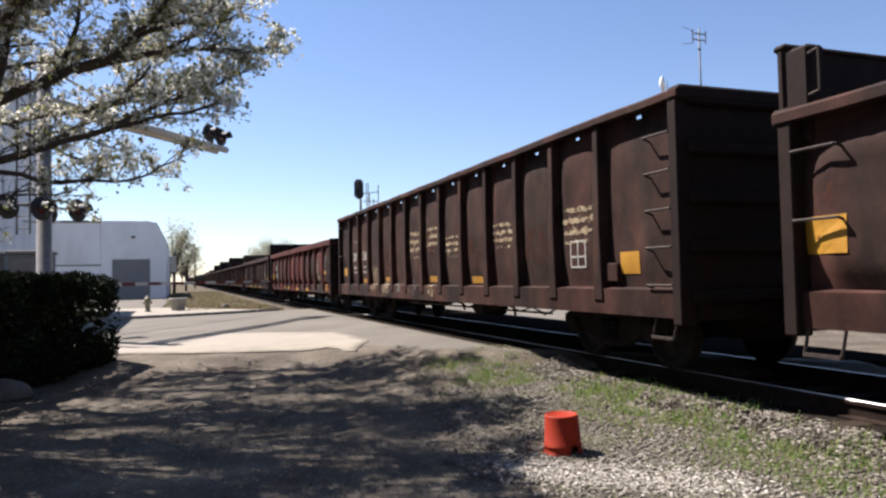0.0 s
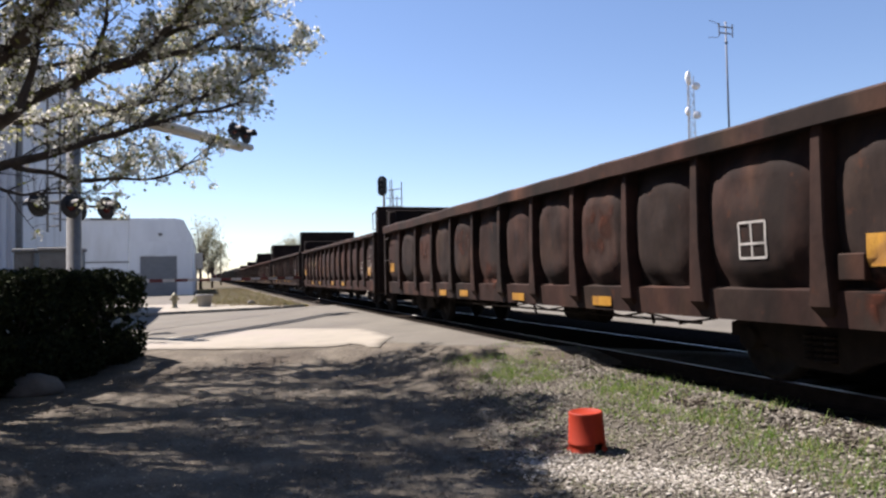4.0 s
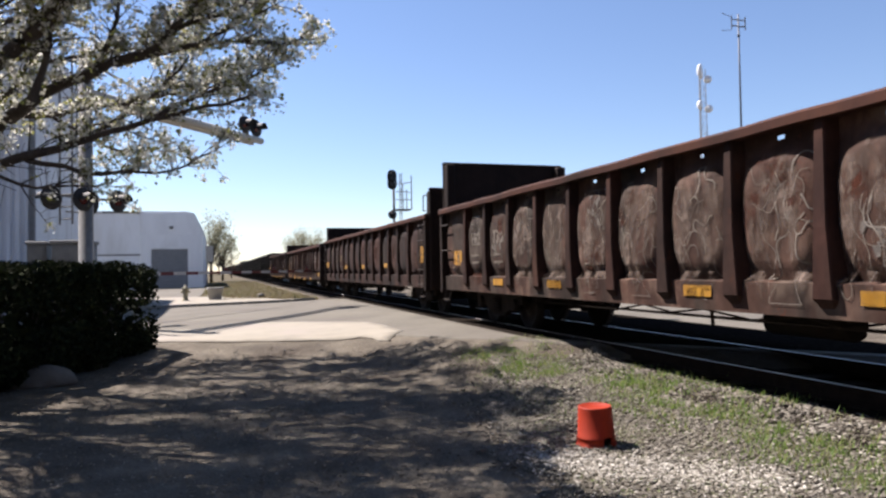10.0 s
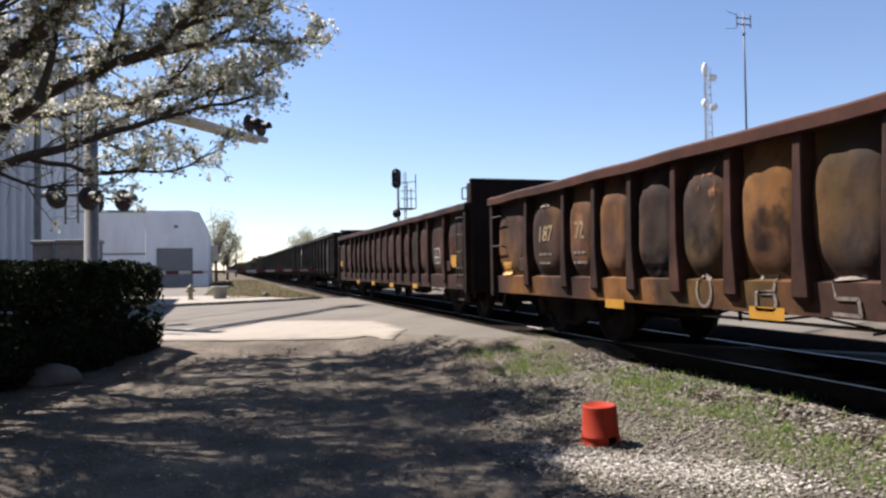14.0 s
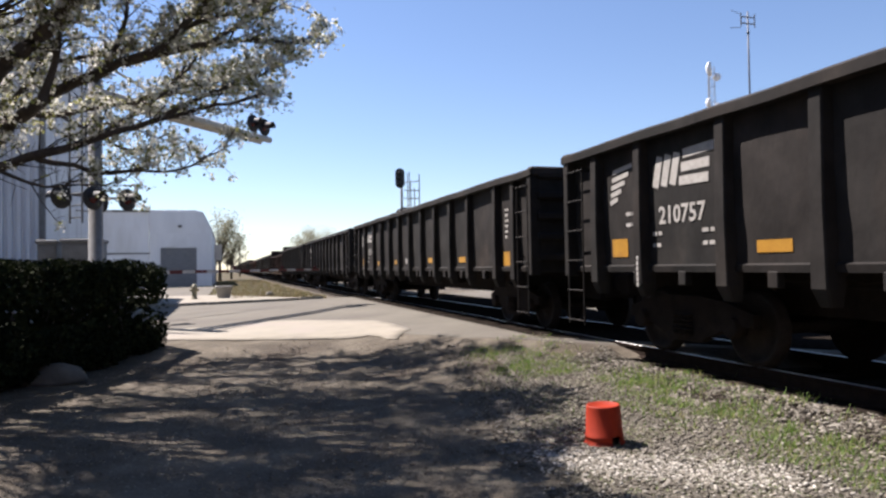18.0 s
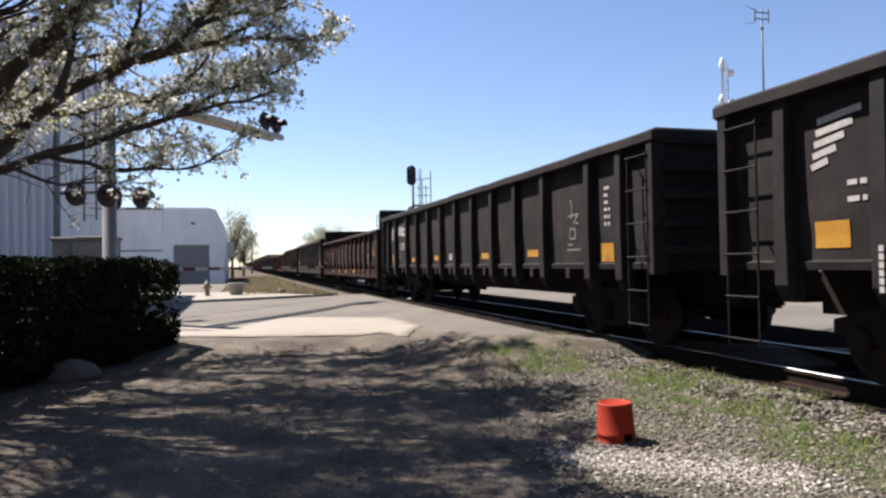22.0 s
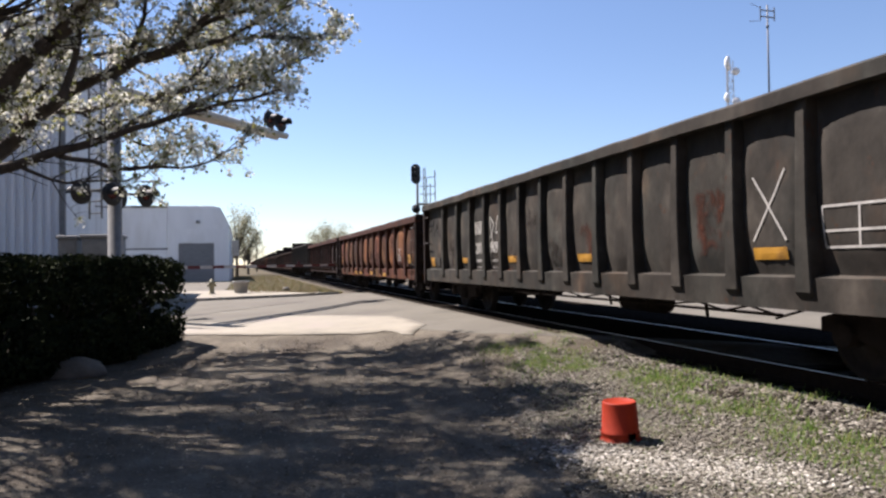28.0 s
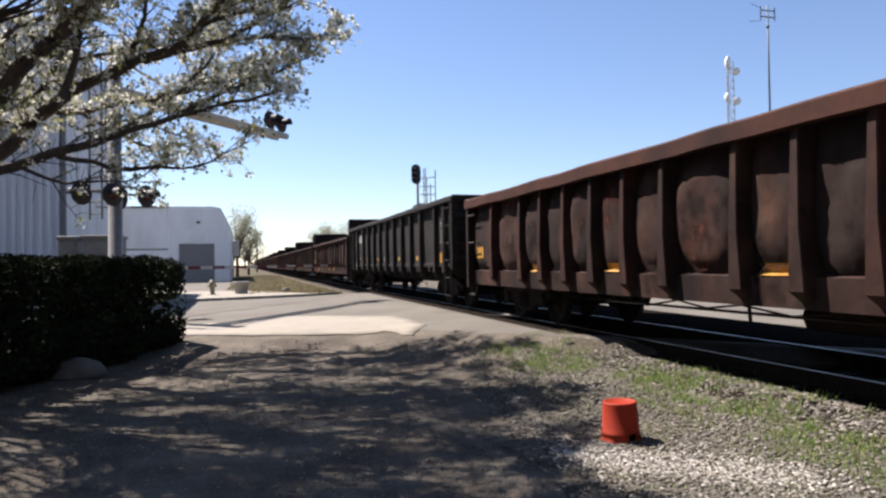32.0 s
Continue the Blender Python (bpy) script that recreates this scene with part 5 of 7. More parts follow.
CREAM = [(0.11, 0.065, 0.04), (0.24, 0.19, 0.12), (0.36, 0.31, 0.21)]
FILMS = {
    "cream": film("torn_cream_paint", CREAM, 12, (1, 1, 1.2), 0.50),
    "lines": film("torn_cream_lettering", CREAM, 11, (1, 1.0, 1.3), 0.51, 4.0),
    "grey": film("torn_grey_paint", [(0.09, 0.08, 0.07), (0.15, 0.135, 0.12)], 9, (1, 1, 0.8), 0.55),
    "smear": film("pale_smeared_paint", [(0.085, 0.060, 0.047), (0.17, 0.132, 0.108)], 3.6, (1, 1.4, 0.6), 0.50, soft=0.10),
    "rust": film("red_rust_blotch", [(0.046, 0.0158, 0.0100), (0.074, 0.0250, 0.0138)], 5, (1, 1, 0.8), 0.54, soft=0.09),
    "bare": film("pale_rust_blotch", [(0.13, 0.058, 0.027), (0.22, 0.115, 0.058)], 8, (1, 1, 0.6), 0.58, soft=0.05),
    "soot": film("dark_grime_blotch", [(0.013, 0.0095, 0.0082), (0.021, 0.0140, 0.0115)], 4, (1, 1, 0.9), 0.54, soft=0.11),
}


def torn(k, kind, y, z, w, h, label):
    n = max(4, int(max(w, h) / 0.09))
    tagged(mark(k, BY[k], grid_plate(w, h, FILMS[kind], "paint_film_" + kind, n), y, z, "paint_film", label), kind="stuff")


PALE, RUSTED, GRIMY = "flaking pale paint", "blotch of bright rust", "dark grimy patch"
for bay, kind, z, w, h in ((3, "cream", 1.15, 1.0, 0.85), (4, "cream", 0.93, 1.0, 0.42), (5, "grey", 0.95, 1.0, 0.40), (6, "grey", 0.96, 1.0, 0.45), (6, "lines", 1.92, 1.05, 0.72),
                           (7, "lines", 1.98, 1.0, 0.62), (7, "rust", 1.7, 1.05, 1.0), (7, "cream", 0.90, 0.5, 0.3), (8, "lines", 1.78, 1.0, 0.5), (10, "lines", 1.85, 1.0, 0.5),
                           (12, "lines", 1.85, 1.0, 0.6), (4, "rust", 1.5, 1.0, 0.9), (9, "rust", 1.5, 1.0, 0.9), (11, "rust", 1.6, 1.0, 0.8)):
    torn(1, kind, far_bay(1, bay), z, w, h, RUSTED if kind == "rust" else PALE)
r = random.Random(17)
for k, kind, chance, zs in ((0, "rust", 0.5, (1.0, 1.9)), (2, "soot", 0.45, (1.0, 1.4)), (3, "rust", 0.4, (1.0, 1.9)), (4, "rust", 0.6, (1.0, 1.9)), (4, "bare", 0.35, (1.2, 2.0)), (5, "soot", 0.4, (1.0, 1.8)),
                            (6, "rust", 0.7, (1.0, 2.0)), (6, "grey", 0.6, (1.1, 2.0)), (7, "rust", 0.5, (1.1, 1.9)), (8, "soot", 0.5, (1.0, 1.7)), (8, "bare", 0.3, (1.6, 2.1)), (9, "rust", 0.4, (1.1, 1.9)),
                            (14, "rust", 0.6, (1.1, 2.0)), (15, "soot", 0.3, (1.2, 2.2)), (16, "rust", 0.35, (1.0, 1.8)), (16, "soot", 0.3, (1.2, 2.2)),
                            (17, "bare", 0.75, (1.7, 2.1)), (17, "soot", 0.5, (1.0, 1.5)), (18, "rust", 0.4, (1.2, 2.0)), (18, "soot", 0.4, (1.0, 1.8))):
    e = [0.0] + RIBS[HEAVY[SHAPE[k][0]][3]] + [CAR_L]
    for a, b in zip(e, e[1:]):
        if r.random() < chance and b - a > 0.6:
            w, h = (b - a - 0.16) * r.uniform(0.7, 1.0), r.uniform(0.5, 0.95)
            torn(k, kind, (a + b) / 2 + r.uniform(-0.5, 0.5) * (b - a - 0.16 - w), r.uniform(*zs), w, h, {"soot": GRIMY, "grey": PALE}.get(kind, RUSTED))
for bay in range(3, 12):
    torn(6, "smear", far_bay(6, bay), 1.55, 0.98, 1.45, PALE)
torn(2, "cream", bay_mid(2, 2.4) + 0.24, 1.62, 0.5, 0.85, PALE)
torn(2, "cream", bay_mid(2, 2.4) - 0.1, 1.20, 0.6, 0.3, PALE)
torn(2, "cream", bay_mid(2, 1.0), 2.0, 0.4, 0.22, PALE)
mark(2, BY[2], grid_plate(0.42, 0.11, M["yellow"], "reflector"), 1.1, 1.40, "reflector")
part("reflector", boxes(((-HALF - 0.006, RIBS["wide"][-1] + 0.0, 0.95), (-HALF + 0.02, RIBS["wide"][-1] + 0.06, 1.45))), M["yellow"], BY[2], "upright yellow reflector strip")

# ---- white metal building ----
bld = base("metal_building", pose(-1.06, 65.2, 0.27), "white metal-clad building with a grey roller door", "building")
W, D = 5.0, 26.0


def wall_boxes(spec):
    return boxes(*spec, bevel=0.0)


# end wall with a door opening, shoulder of the roof cut off at the corner
DX0, DX1, DH = -4.15, -1.25, 3.35
part("wall", wall_boxes([((-W, 0, 0), (DX0, 0.2, 4.6)), ((DX1, 0, 0), (0, 0.2, 4.6)), ((DX0, 0, DH), (DX1, 0.2, 4.6))]), M["metal_wall"], bld)
part("wall", prism([(-W, 4.6), (0, 4.6), (-0.02, 4.9), (-0.75, 6.35), (-1.4, 6.5), (-W, 6.45)], 0, 0.2), M["metal_wall"], bld)
part("wall", wall_boxes([((-0.2, 0.2, 0), (0, D, 4.9))]), M["metal_wall"], bld)
# long front wall, set at an angle to the end wall
front = Matrix.Translation((-W, 0, 0)) @ Matrix.Rotation(radians(-6), 4, "Z")
part("wall", boxes(((-10.5, 0.0, 0), (-0.05, 0.2, 2.9))), M["metal_wall"], bld, m=front)
part("wall", boxes(((-10.5, 0.04, 2.9), (-0.05, 0.2, 6.45))), M["metal_wall"], bld, m=front)
part("trim", boxes(((-10.5, -0.05, 2.84), (0.0, 0.0, 2.96))), M["galv"], bld, m=front)
part("trim", boxes(((-10.5, -0.06, 6.4), (0.0, 0.2, 6.56))), M["galv"], bld, m=front)
part("roof", prism([(-W - 10.3, 6.45), (-W, 6.45), (-1.4, 6.5), (-0.75, 6.35), (-0.02, 4.9), (0.06, 4.9), (-0.7, 6.45), (-1.4, 6.62), (-W, 6.6), (-W - 10.3, 6.6)], 0.25, D), M["metal_wall"], bld)
door = part("roller_door", boxes(((DX0, 0.115, 0.02), (DX1, 0.13, DH))), M["shutter"], bld, "grey slatted roller door")
slat = cached("slat", lambda: boxes(((DX0, 0.09, 0.0), (DX1, 0.114, 0.20)), bevel=0.01), M["shutter"])
for i in range(16):
    part("slat", slat, None, door, m=pose(0, 0, 0.02 + i * 0.208))
part("trim", boxes(((DX0 - 0.12, -0.03, 0), (DX0, 0.12, DH + 0.12)), ((DX1, -0.03, 0), (DX1 + 0.12, 0.12, DH + 0.12)), ((DX0, -0.03, DH), (DX1, 0.12, DH + 0.12))), M["metal_wall"], bld)
part("wall_lamp", boxes(((-2.7, -0.35, 5.1), (-2.4, -0.002, 5.3)), bevel=0.03), M["galv"], bld)
seam = bpy.data.meshes.new("seam")
sbm = boxes(((-0.02, -0.03, 0.05), (0.02, -0.001, 4.55)))
sbm.to_mesh(seam)
sbm.free()
seam.materials.append(M["metal_wall"])
for x in (-0.5, -0.95, -4.55):
    part("seam", seam, None, bld, m=pose(x, 0, 0))
sign = base("sign_board", pose(-0.72, 62.0, 0.27), "small white sign board on a post", "sign")
part("post", tubes(((0, 0, 0), (0, 0, 2.9), 0.05)), M["galv"], sign)
part("board", boxes(((-0.1, -0.03, 2.2), (0.5, 0.03, 3.5)), bevel=0.01), M["planter"], sign)

# ---- ribbed metal building close to the road ----
bins = base("ribbed_building", pose(-6.48, 30.0, 0.2), "tall ribbed galvanised metal building", "building")
pts = []
x = 0.0
while x > -14:
    pts += [(x, 0.0), (x - 0.10, 0.0), (x - 0.14, 0.09), (x - 0.26, 0.09)]
    x -= 0.30
bm = bmesh.new()
lo = [bm.verts.new((px, -py, 0)) for px, py in pts]
hi = [bm.verts.new((px, -py, 11)) for px, py in pts]
for i in range(len(pts) - 1):
    bm.faces.new((lo[i], lo[i + 1], hi[i + 1], hi[i]))
part("cladding", bm, M["grain_bin"], bins)
part("wall", boxes(((-14, 0.06, 0), (-0.05, 12, 11))), M["grain_bin"], bins)
part("corner_trim", boxes(((-0.12, -0.13, 0), (0.06, 0.14, 11)), bevel=0.01), M["galv"], bins)

# ---- level crossing signals ----
RX, RY = 0.655, 0.756       # across the road
ROT = math.degrees(math.atan2(RY, RX))
gz = ground_z(-3.44, 22.0)
mast = base("crossing_signal", pose(-3.44, 22.0, gz, 0, 0, ROT), "galvanised crossing signal mast with overhead arm and flashing lights", "crossing signal")
part("pole", lathe([(0.27, 0.0), (0.27, 0.12), (0.2, 0.15), (0.175, 7.8), (0.0, 7.85)], 20), M["galv"], mast)
ARM = 7.46
abm = bmesh.new()
for dy in (-0.2, 0.24):
    add_tube(abm, (0, dy, 6.5), (ARM + 0.1, dy, 6.36), 0.15, 0.115, n=12)
for k in range(9):
    add_tube(abm, (0.5 + k * 0.84, -0.2, 6.49 - 0.0157 * k), (0.5 + k * 0.84, 0.24, 6.49 - 0.0157 * k), 0.035, n=6)
add_tube(abm, (0, 0, 7.5), (ARM * 0.55, 0, 6.5), 0.04, n=8)
part("arm", abm, M["arm"], mast, "long tubular arm over the road")


def lamp_mesh():
    bm = lathe([(0.0, 0.0), (0.33, 0.0), (0.33, 0.015), (0.15, 0.02)], 28, "Y")
    add_tube(bm, (0, -0.2, 0), (0, 0.0, 0), 0.12, 0.16, n=16)
    n = 14
    hood = []
    for i in range(n + 1):
        a = math.pi * (i / n) * 1.1 - 0.05 * math.pi
        hood.append(((math.cos(a) * 0.17, math.sin(a) * 0.17)))
    for (x0, z0), (x1, z1) in zip(hood, hood[1:]):
        bm.faces.new([bm.verts.new(p) for p in ((x0, 0.02, z0), (x1, 0.02, z1), (x1 * 1.05, 0.40, z1 * 1.05), (x0 * 1.05, 0.40, z0 * 1.05))])
    return bm


def light(x, y, z, turn):
    lamp = part("signal_light", cached("signal_light", lamp_mesh, M["matt_black"]), None, mast, "black round signal light with hood", m=pose(x, y, z, 0, 0, turn))
    part("lens", cached("lens", lambda: lathe([(0.0, 0.05), (0.09, 0.04), (0.15, 0.022)], 20, "Y"), M["lens"]), None, lamp)


light(-0.95, 0.16, 3.56, 0)
light(0.28, 0.2, 3.5, 0)
light(0.98, -0.12, 3.60, 180)
light(-0.28, -0.22, 3.55, 180)
light(ARM - 0.75, -0.1, 6.86, 180)
light(ARM - 0.1, -0.1, 6.82, 180)
part("cross_bar", tubes(((-1.3, 0, 3.62), (1.4, 0, 3.62), 0.04)), M["galv"], mast)
part("lamp_bracket", tubes(((ARM - 1.0, 0, 6.84), (ARM + 0.1, 0, 6.80), 0.035), ((ARM - 0.43, 0, 6.4), (ARM - 0.43, 0, 6.9), 0.04)), M["galv"], mast)
part("climbing_ladder", tubes(*[((-0.6, -0.2, z), (-0.6, 0.28, z), 0.02) for z in [3.0 + 0.33 * i for i in range(13)]], ((-0.6, -0.2, 2.85), (-0.6, -0.2, 7.4), 0.03), ((-0.6, 0.28, 2.85), (-0.6, 0.28, 7.4), 0.03), ((-0.6, 0.05, 3.2), (0, 0.05, 3.2), 0.02), ((-0.6, 0.05, 6.6), (0, 0.05, 6.6), 0.02), n=6), M["galv"], mast)
gate = base("crossing_gate", pose(-3.13, 21.73, ground_z(-3.13, 21.73), 0, 0, ROT), "lowered red and white striped crossing gate arm", "crossing gate")
part("gate_mechanism", boxes(((-0.3, -0.24, 0.0), (0.3, 0.24, 1.4)), bevel=0.03), M["cabinet"], gate)
part("counterweight", boxes(((-1.4, -0.34, 1.15), (-0.6, -0.28, 1.5)), ((-1.4, 0.28, 1.15), (-0.6, 0.34, 1.5)), bevel=0.02), M["cabinet"], gate)
GATE_Z = 1.46
for i in range(19):
    u = 0.13 + i * 0.54
    h = 0.056 - 0.0014 * i
    part("stripe", boxes(((u, -0.02, GATE_Z - h), (u + 0.537, 0.02, GATE_Z + h))), M["gate_red"] if i % 2 == 0 else M["gate_white"], gate)
for i in (9, 14, 18):
    part("gate_lamp", lathe([(0.0, 0.0), (0.04, 0.0), (0.05, 0.04), (0.04, 0.1), (0.0, 0.12)], 12), M["lens"], gate, m=pose(0.4 + i * 0.54, 0, GATE_Z + 0.05))
for (cx, cy, w, h) in ((-4.06, 24.0, 1.08, 2.55), (-5.12, 24.6, 0.52, 2.55)):
    cab = base("relay_cabinet", pose(cx, cy, ground_z(cx, cy) - 0.02, 0, 0, 0), "grey metal relay cabinet beside the crossing", "cabinet", "relay cabinets")
    part("body", boxes(((-w / 2, -0.5, 0.1), (w / 2, 0.5, h - 0.12)), bevel=0.02), M["cabinet"], cab)
    part("roof", boxes(((-w / 2 - 0.05, -0.56, h - 0.12), (w / 2 + 0.05, 0.56, h)), bevel=0.03), M["cabinet"], cab)
    part("plinth", boxes(((-w / 2 + 0.05, -0.45, 0.0), (w / 2 - 0.05, 0.45, 0.1))), M["concrete"], cab)
    d = part("door", boxes(((-w / 2 + 0.06, -0.525, 0.2), (w / 2 - 0.06, -0.502, h - 0.2)), bevel=0.006), M["cabinet"], cab)
    part("handle", boxes(((w / 2 - 0.2, -0.56, 1.1), (w / 2 - 0.16, -0.526, 1.3)), bevel=0.006), M["galv"], d)

# ---- railway signal and masts beyond the track ----
sig = base("railway_signal", pose(9.75, 40, 0.3), "tall railway signal with black target and ladder", "railway signal")
part("mast", tubes(((0.0, 0, 0), (0, 0, 6.9), 0.075)), M["galv"], sig)
tgt = bmesh.new()
out = []
for i in range(32):
    a = 2 * math.pi * i / 32
    out.append((0.27 * math.cos(a), 0.27 * math.sin(a) + (0.30 if math.sin(a) >= 0 else -0.30)))
a_v = [tgt.verts.new((x, 0.0, z)) for x, z in out]
b_v = [tgt.verts.new((x, 0.03, z)) for x, z in out]
tgt.faces.new(a_v)
tgt.faces.new(b_v[::-1])
for i in range(32):
    tgt.faces.new((a_v[i], b_v[i], b_v[(i + 1) % 32], a_v[(i + 1) % 32]))
for z in (0.3, 0.0, -0.3):
    add_tube(tgt, (0, 0.0, z), (0, -0.3, z), 0.13, n=14)
bmesh.ops.recalc_face_normals(tgt, faces=tgt.faces)
part("target", tgt, M["matt_black"], sig, "black oval signal target", m=pose(-0.12, -0.15, 6.45))
part("lower_target", lathe([(0.0, 0.0), (0.25, 0.0), (0.25, 0.03), (0.13, 0.03), (0.12, 0.3), (0.0, 0.3)], 24, "Y"), M["matt_black"], sig, "small black round signal target", m=pose(-0.12, -0.1, 4.45, 0, 0, 180))
part("ladder", tubes(*[((0.55, 0.3, z), (0.55, 0.75, z), 0.02) for z in [0.4 + 0.35 * i for i in range(18)]], ((0.55, 0.3, 0), (0.55, 0.3, 6.9), 0.025), ((0.55, 0.75, 0), (0.55, 0.75, 6.9), 0.025), n=6), M["galv"], sig)
part("platform", boxes(((0.05, -0.2, 4.72), (1.0, 0.75, 4.78))), M["galv"], sig)
part("railing", tubes(((1.0, -0.2, 4.75), (1.0, -0.2, 6.7), 0.03), ((0.95, 0.7, 4.75), (0.95, 0.7, 6.0), 0.03), ((0.1, -0.2, 5.75), (1.0, -0.2, 5.75), 0.025), ((0.1, -0.2, 5.3), (1.0, -0.2, 5.3), 0.025), ((0.1, -0.2, 6.2), (1.0, -0.2, 6.3), 0.025), ((0.5, -0.2, 4.75), (0.5, -0.2, 6.2), 0.025), n=6), M["galv"], sig)

ant = base("radio_mast", pose(22.1, 26.0, 0.7), "slim grey radio mast with a dipole aerial on top", "antenna")
part("pole", tubes(((0, 0, -0.4), (0, 0, 6), 0.05), ((0, 0, 6), (0, 0, 11.95), 0.045, 0.036)), M["lattice"], ant)
for a, b, w in (((-0.36, 0, 11.70), (0.36, 0, 11.70), 0.03), ((-0.36, 0, 11.42), (0.36, 0, 11.42), 0.03), ((-0.36, 0, 11.27), (-0.36, 0, 11.86), 0.03),
                ((0.36, 0, 11.27), (0.36, 0, 11.86), 0.03), ((-0.36, 0, 11.80), (-0.80, 0.1, 11.98), 0.012), ((-0.36, 0, 11.22), (-0.85, 0.1, 11.20), 0.012)):
    part("aerial_rod", tubes((a, b, w), n=6), M["lattice"], ant)
part("clamp", lathe([(0.0, 10.95), (0.06, 10.95), (0.06, 11.05), (0.0, 11.05)], 10), M["matt_black"], ant)

tow = base("radio_tower", pose(92.7, 120, 0.4), "lattice radio tower with white dishes", "radio tower")
tb = bmesh.new()
legs = [(-0.6, -0.4), (0.6, -0.4), (0.0, 0.7)]
for lx, ly in legs:
    add_tube(tb, (lx * 1.6, ly * 1.6, 0), (lx, ly, 40), 0.09, n=6)
for i in range(26):
    z0, z1 = 1.5 * i, 1.5 * (i + 1)
    for j in range(3):
        s0, s1 = 1.6 - 0.6 * z0 / 40, 1.6 - 0.6 * z1 / 40
        a, b = legs[j], legs[(j + 1) % 3]
        add_tube(tb, (a[0] * s0, a[1] * s0, z0), (b[0] * s1, b[1] * s1, z1), 0.05, n=4)
        add_tube(tb, (a[0] * s0, a[1] * s0, z0), (b[0] * s0, b[1] * s0, z0), 0.045, n=4)
part("lattice", tb, M["tower_steel"], tow)
for (dx, dy, dz, r) in ((-1.0, -0.8, 39.3, 1.4), (1.1, -0.5, 37.9, 0.75), (-1.1, -0.6, 32.6, 0.95), (1.1, -0.6, 32.0, 0.75)):
    part("dish", lathe([(0.0, 0.5), (0.4 * r, 0.42), (0.8 * r, 0.2), (r, 0.0), (r, -0.35), (0.0, -0.4)], 20, "Y"), M["dish"], tow, "white microwave dish", m=pose(dx, dy, dz, 0, 0, 40 if dx < 0 else -30))

# ---- plain unseen walls, added around the place to block skylight ----
tagged(part("wall_south", boxes(((-34, -9.3, 0), (3.2, -9.0, 8))), M["brickish"]), "plain unseen wall added to block skylight", "wall", kind="structure")
tagged(part("wall_west", boxes(((-18.3, -9.0, 0), (-18.0, 9.0, 8))), M["brickish"]), "plain unseen wall added to block skylight", "wall", kind="structure")

tagged(part("wall_east", boxes(((10.4, -14.3, 0), (44, -14.0, 8))), M["brickish"]), "plain unseen wall added to block skylight", "wall", kind="structure")

# ---- small things by the road ----
buck = base("bucket", pose(3.29, 5.86, ground_z(3.29, 5.86) + 0.012, 0, -2.0, 12), "upturned orange plastic bucket on the gravel", "bucket")
bb = bmesh.new()
n = 40
prof = [(0.184, 0.0), (0.184, 0.014), (0.172, 0.02), (0.170, 0.06), (0.174, 0.065), (0.174, 0.080), (0.167, 0.085), (0.152, 0.335), (0.147, 0.347), (0.136, 0.350), (0.130, 0.342), (0.0, 0.340)]
rings = [[bb.verts.new((r * math.cos(2 * math.pi * i / n), r * math.sin(2 * math.pi * i / n), z)) for i in range(n)] for r, z in prof]
for a, b in zip(rings, rings[1:]):
    for i in range(n):
        if a in rings[:6] and i in (28, 29, 30):
            continue
        bb.faces.new((a[i], a[(i + 1) % n], b[(i + 1) % n], b[i])).smooth = True
part("shell", bb, M["orange"], buck)

hyd = base("fire_hydrant", pose(-1.32, 34.2, 0.36), "old pale yellow fire hydrant on the pavement", "hydrant")
part("barrel", lathe([(0.17, 0.0), (0.17, 0.05), (0.11, 0.07), (0.11, 0.5), (0.15, 0.51), (0.15, 0.56), (0.12, 0.6), (0.06, 0.68), (0.03, 0.70), (0.03, 0.75), (0.0, 0.75)], 18), M["hydrant"], hyd)
part("outlet", tubes(((-0.2, 0, 0.42), (0.2, 0, 0.42), 0.055), ((0, 0, 0.40), (0, -0.2, 0.40), 0.07), n=12), M["hydrant"], hyd)
pl = base("planter", pose(-0.05, 34.5, 0.36), "round white concrete planter on the pavement", "planter")
part("tub", lathe([(0.25, 0.0), (0.28, 0.05), (0.36, 0.5), (0.38, 0.5), (0.38, 0.58), (0.33, 0.58), (0.32, 0.5), (0.0, 0.48)], 24), M["planter"], pl)
part("soil", lathe([(0.0, 0.53), (0.2, 0.52), (0.315, 0.5)], 20), M["bark"], pl)


def rock(name, at, size, seed, label):
    bm = bmesh.new()
    bmesh.ops.create_icosphere(bm, subdivisions=3, radius=1)
    for v in bm.verts:
        k = 1 + 0.28 * noise.noise(v.co * 1.3 + Vector((seed, 0, 0))) + 0.1 * noise.noise(v.co * 4 + Vector((0, seed, 0)))
        v.co = Vector((v.co.x * size[0], v.co.y * size[1], max(-0.2, v.co.z) * size[2])) * k
    for f in bm.faces:
        f.smooth = True
    ob = part(name, bm, M["lime"], m=pose(*at))
    return tagged(ob, label, "rock")


rock("boulder", (-2.50, 12.1, 0.05), (0.44, 0.28, 0.30), 2.0, "pale weathered boulder at the foot of the hedge")
rock("rubble_stone", (2.1, 36.6, 0.36), (0.2, 0.2, 0.2), 5.0, "pale stone on the track verge")

# ---- plants ----
def quads(centres, normals, sizes, aspect, r):
    """Small four-cornered leaves as arrays."""
    n = len(centres)
    c = np.asarray(centres, float)
    nn = np.asarray(normals, float)
    nn /= np.linalg.norm(nn, axis=1)[:, None] + 1e-9
    t = np.cross(nn, r.normal(size=(n, 3)))
    t /= np.linalg.norm(t, axis=1)[:, None] + 1e-9
    b = np.cross(nn, t)
    s = np.asarray(sizes)[:, None]
    v = np.stack([c - t * s - b * s * aspect * 0.3, c - b * s * aspect + nn * s * 0.15, c + t * s, c + b * s * aspect + nn * s * 0.15], 1).reshape(-1, 3)
    f = np.arange(4 * n).reshape(-1, 4)
    return v, f


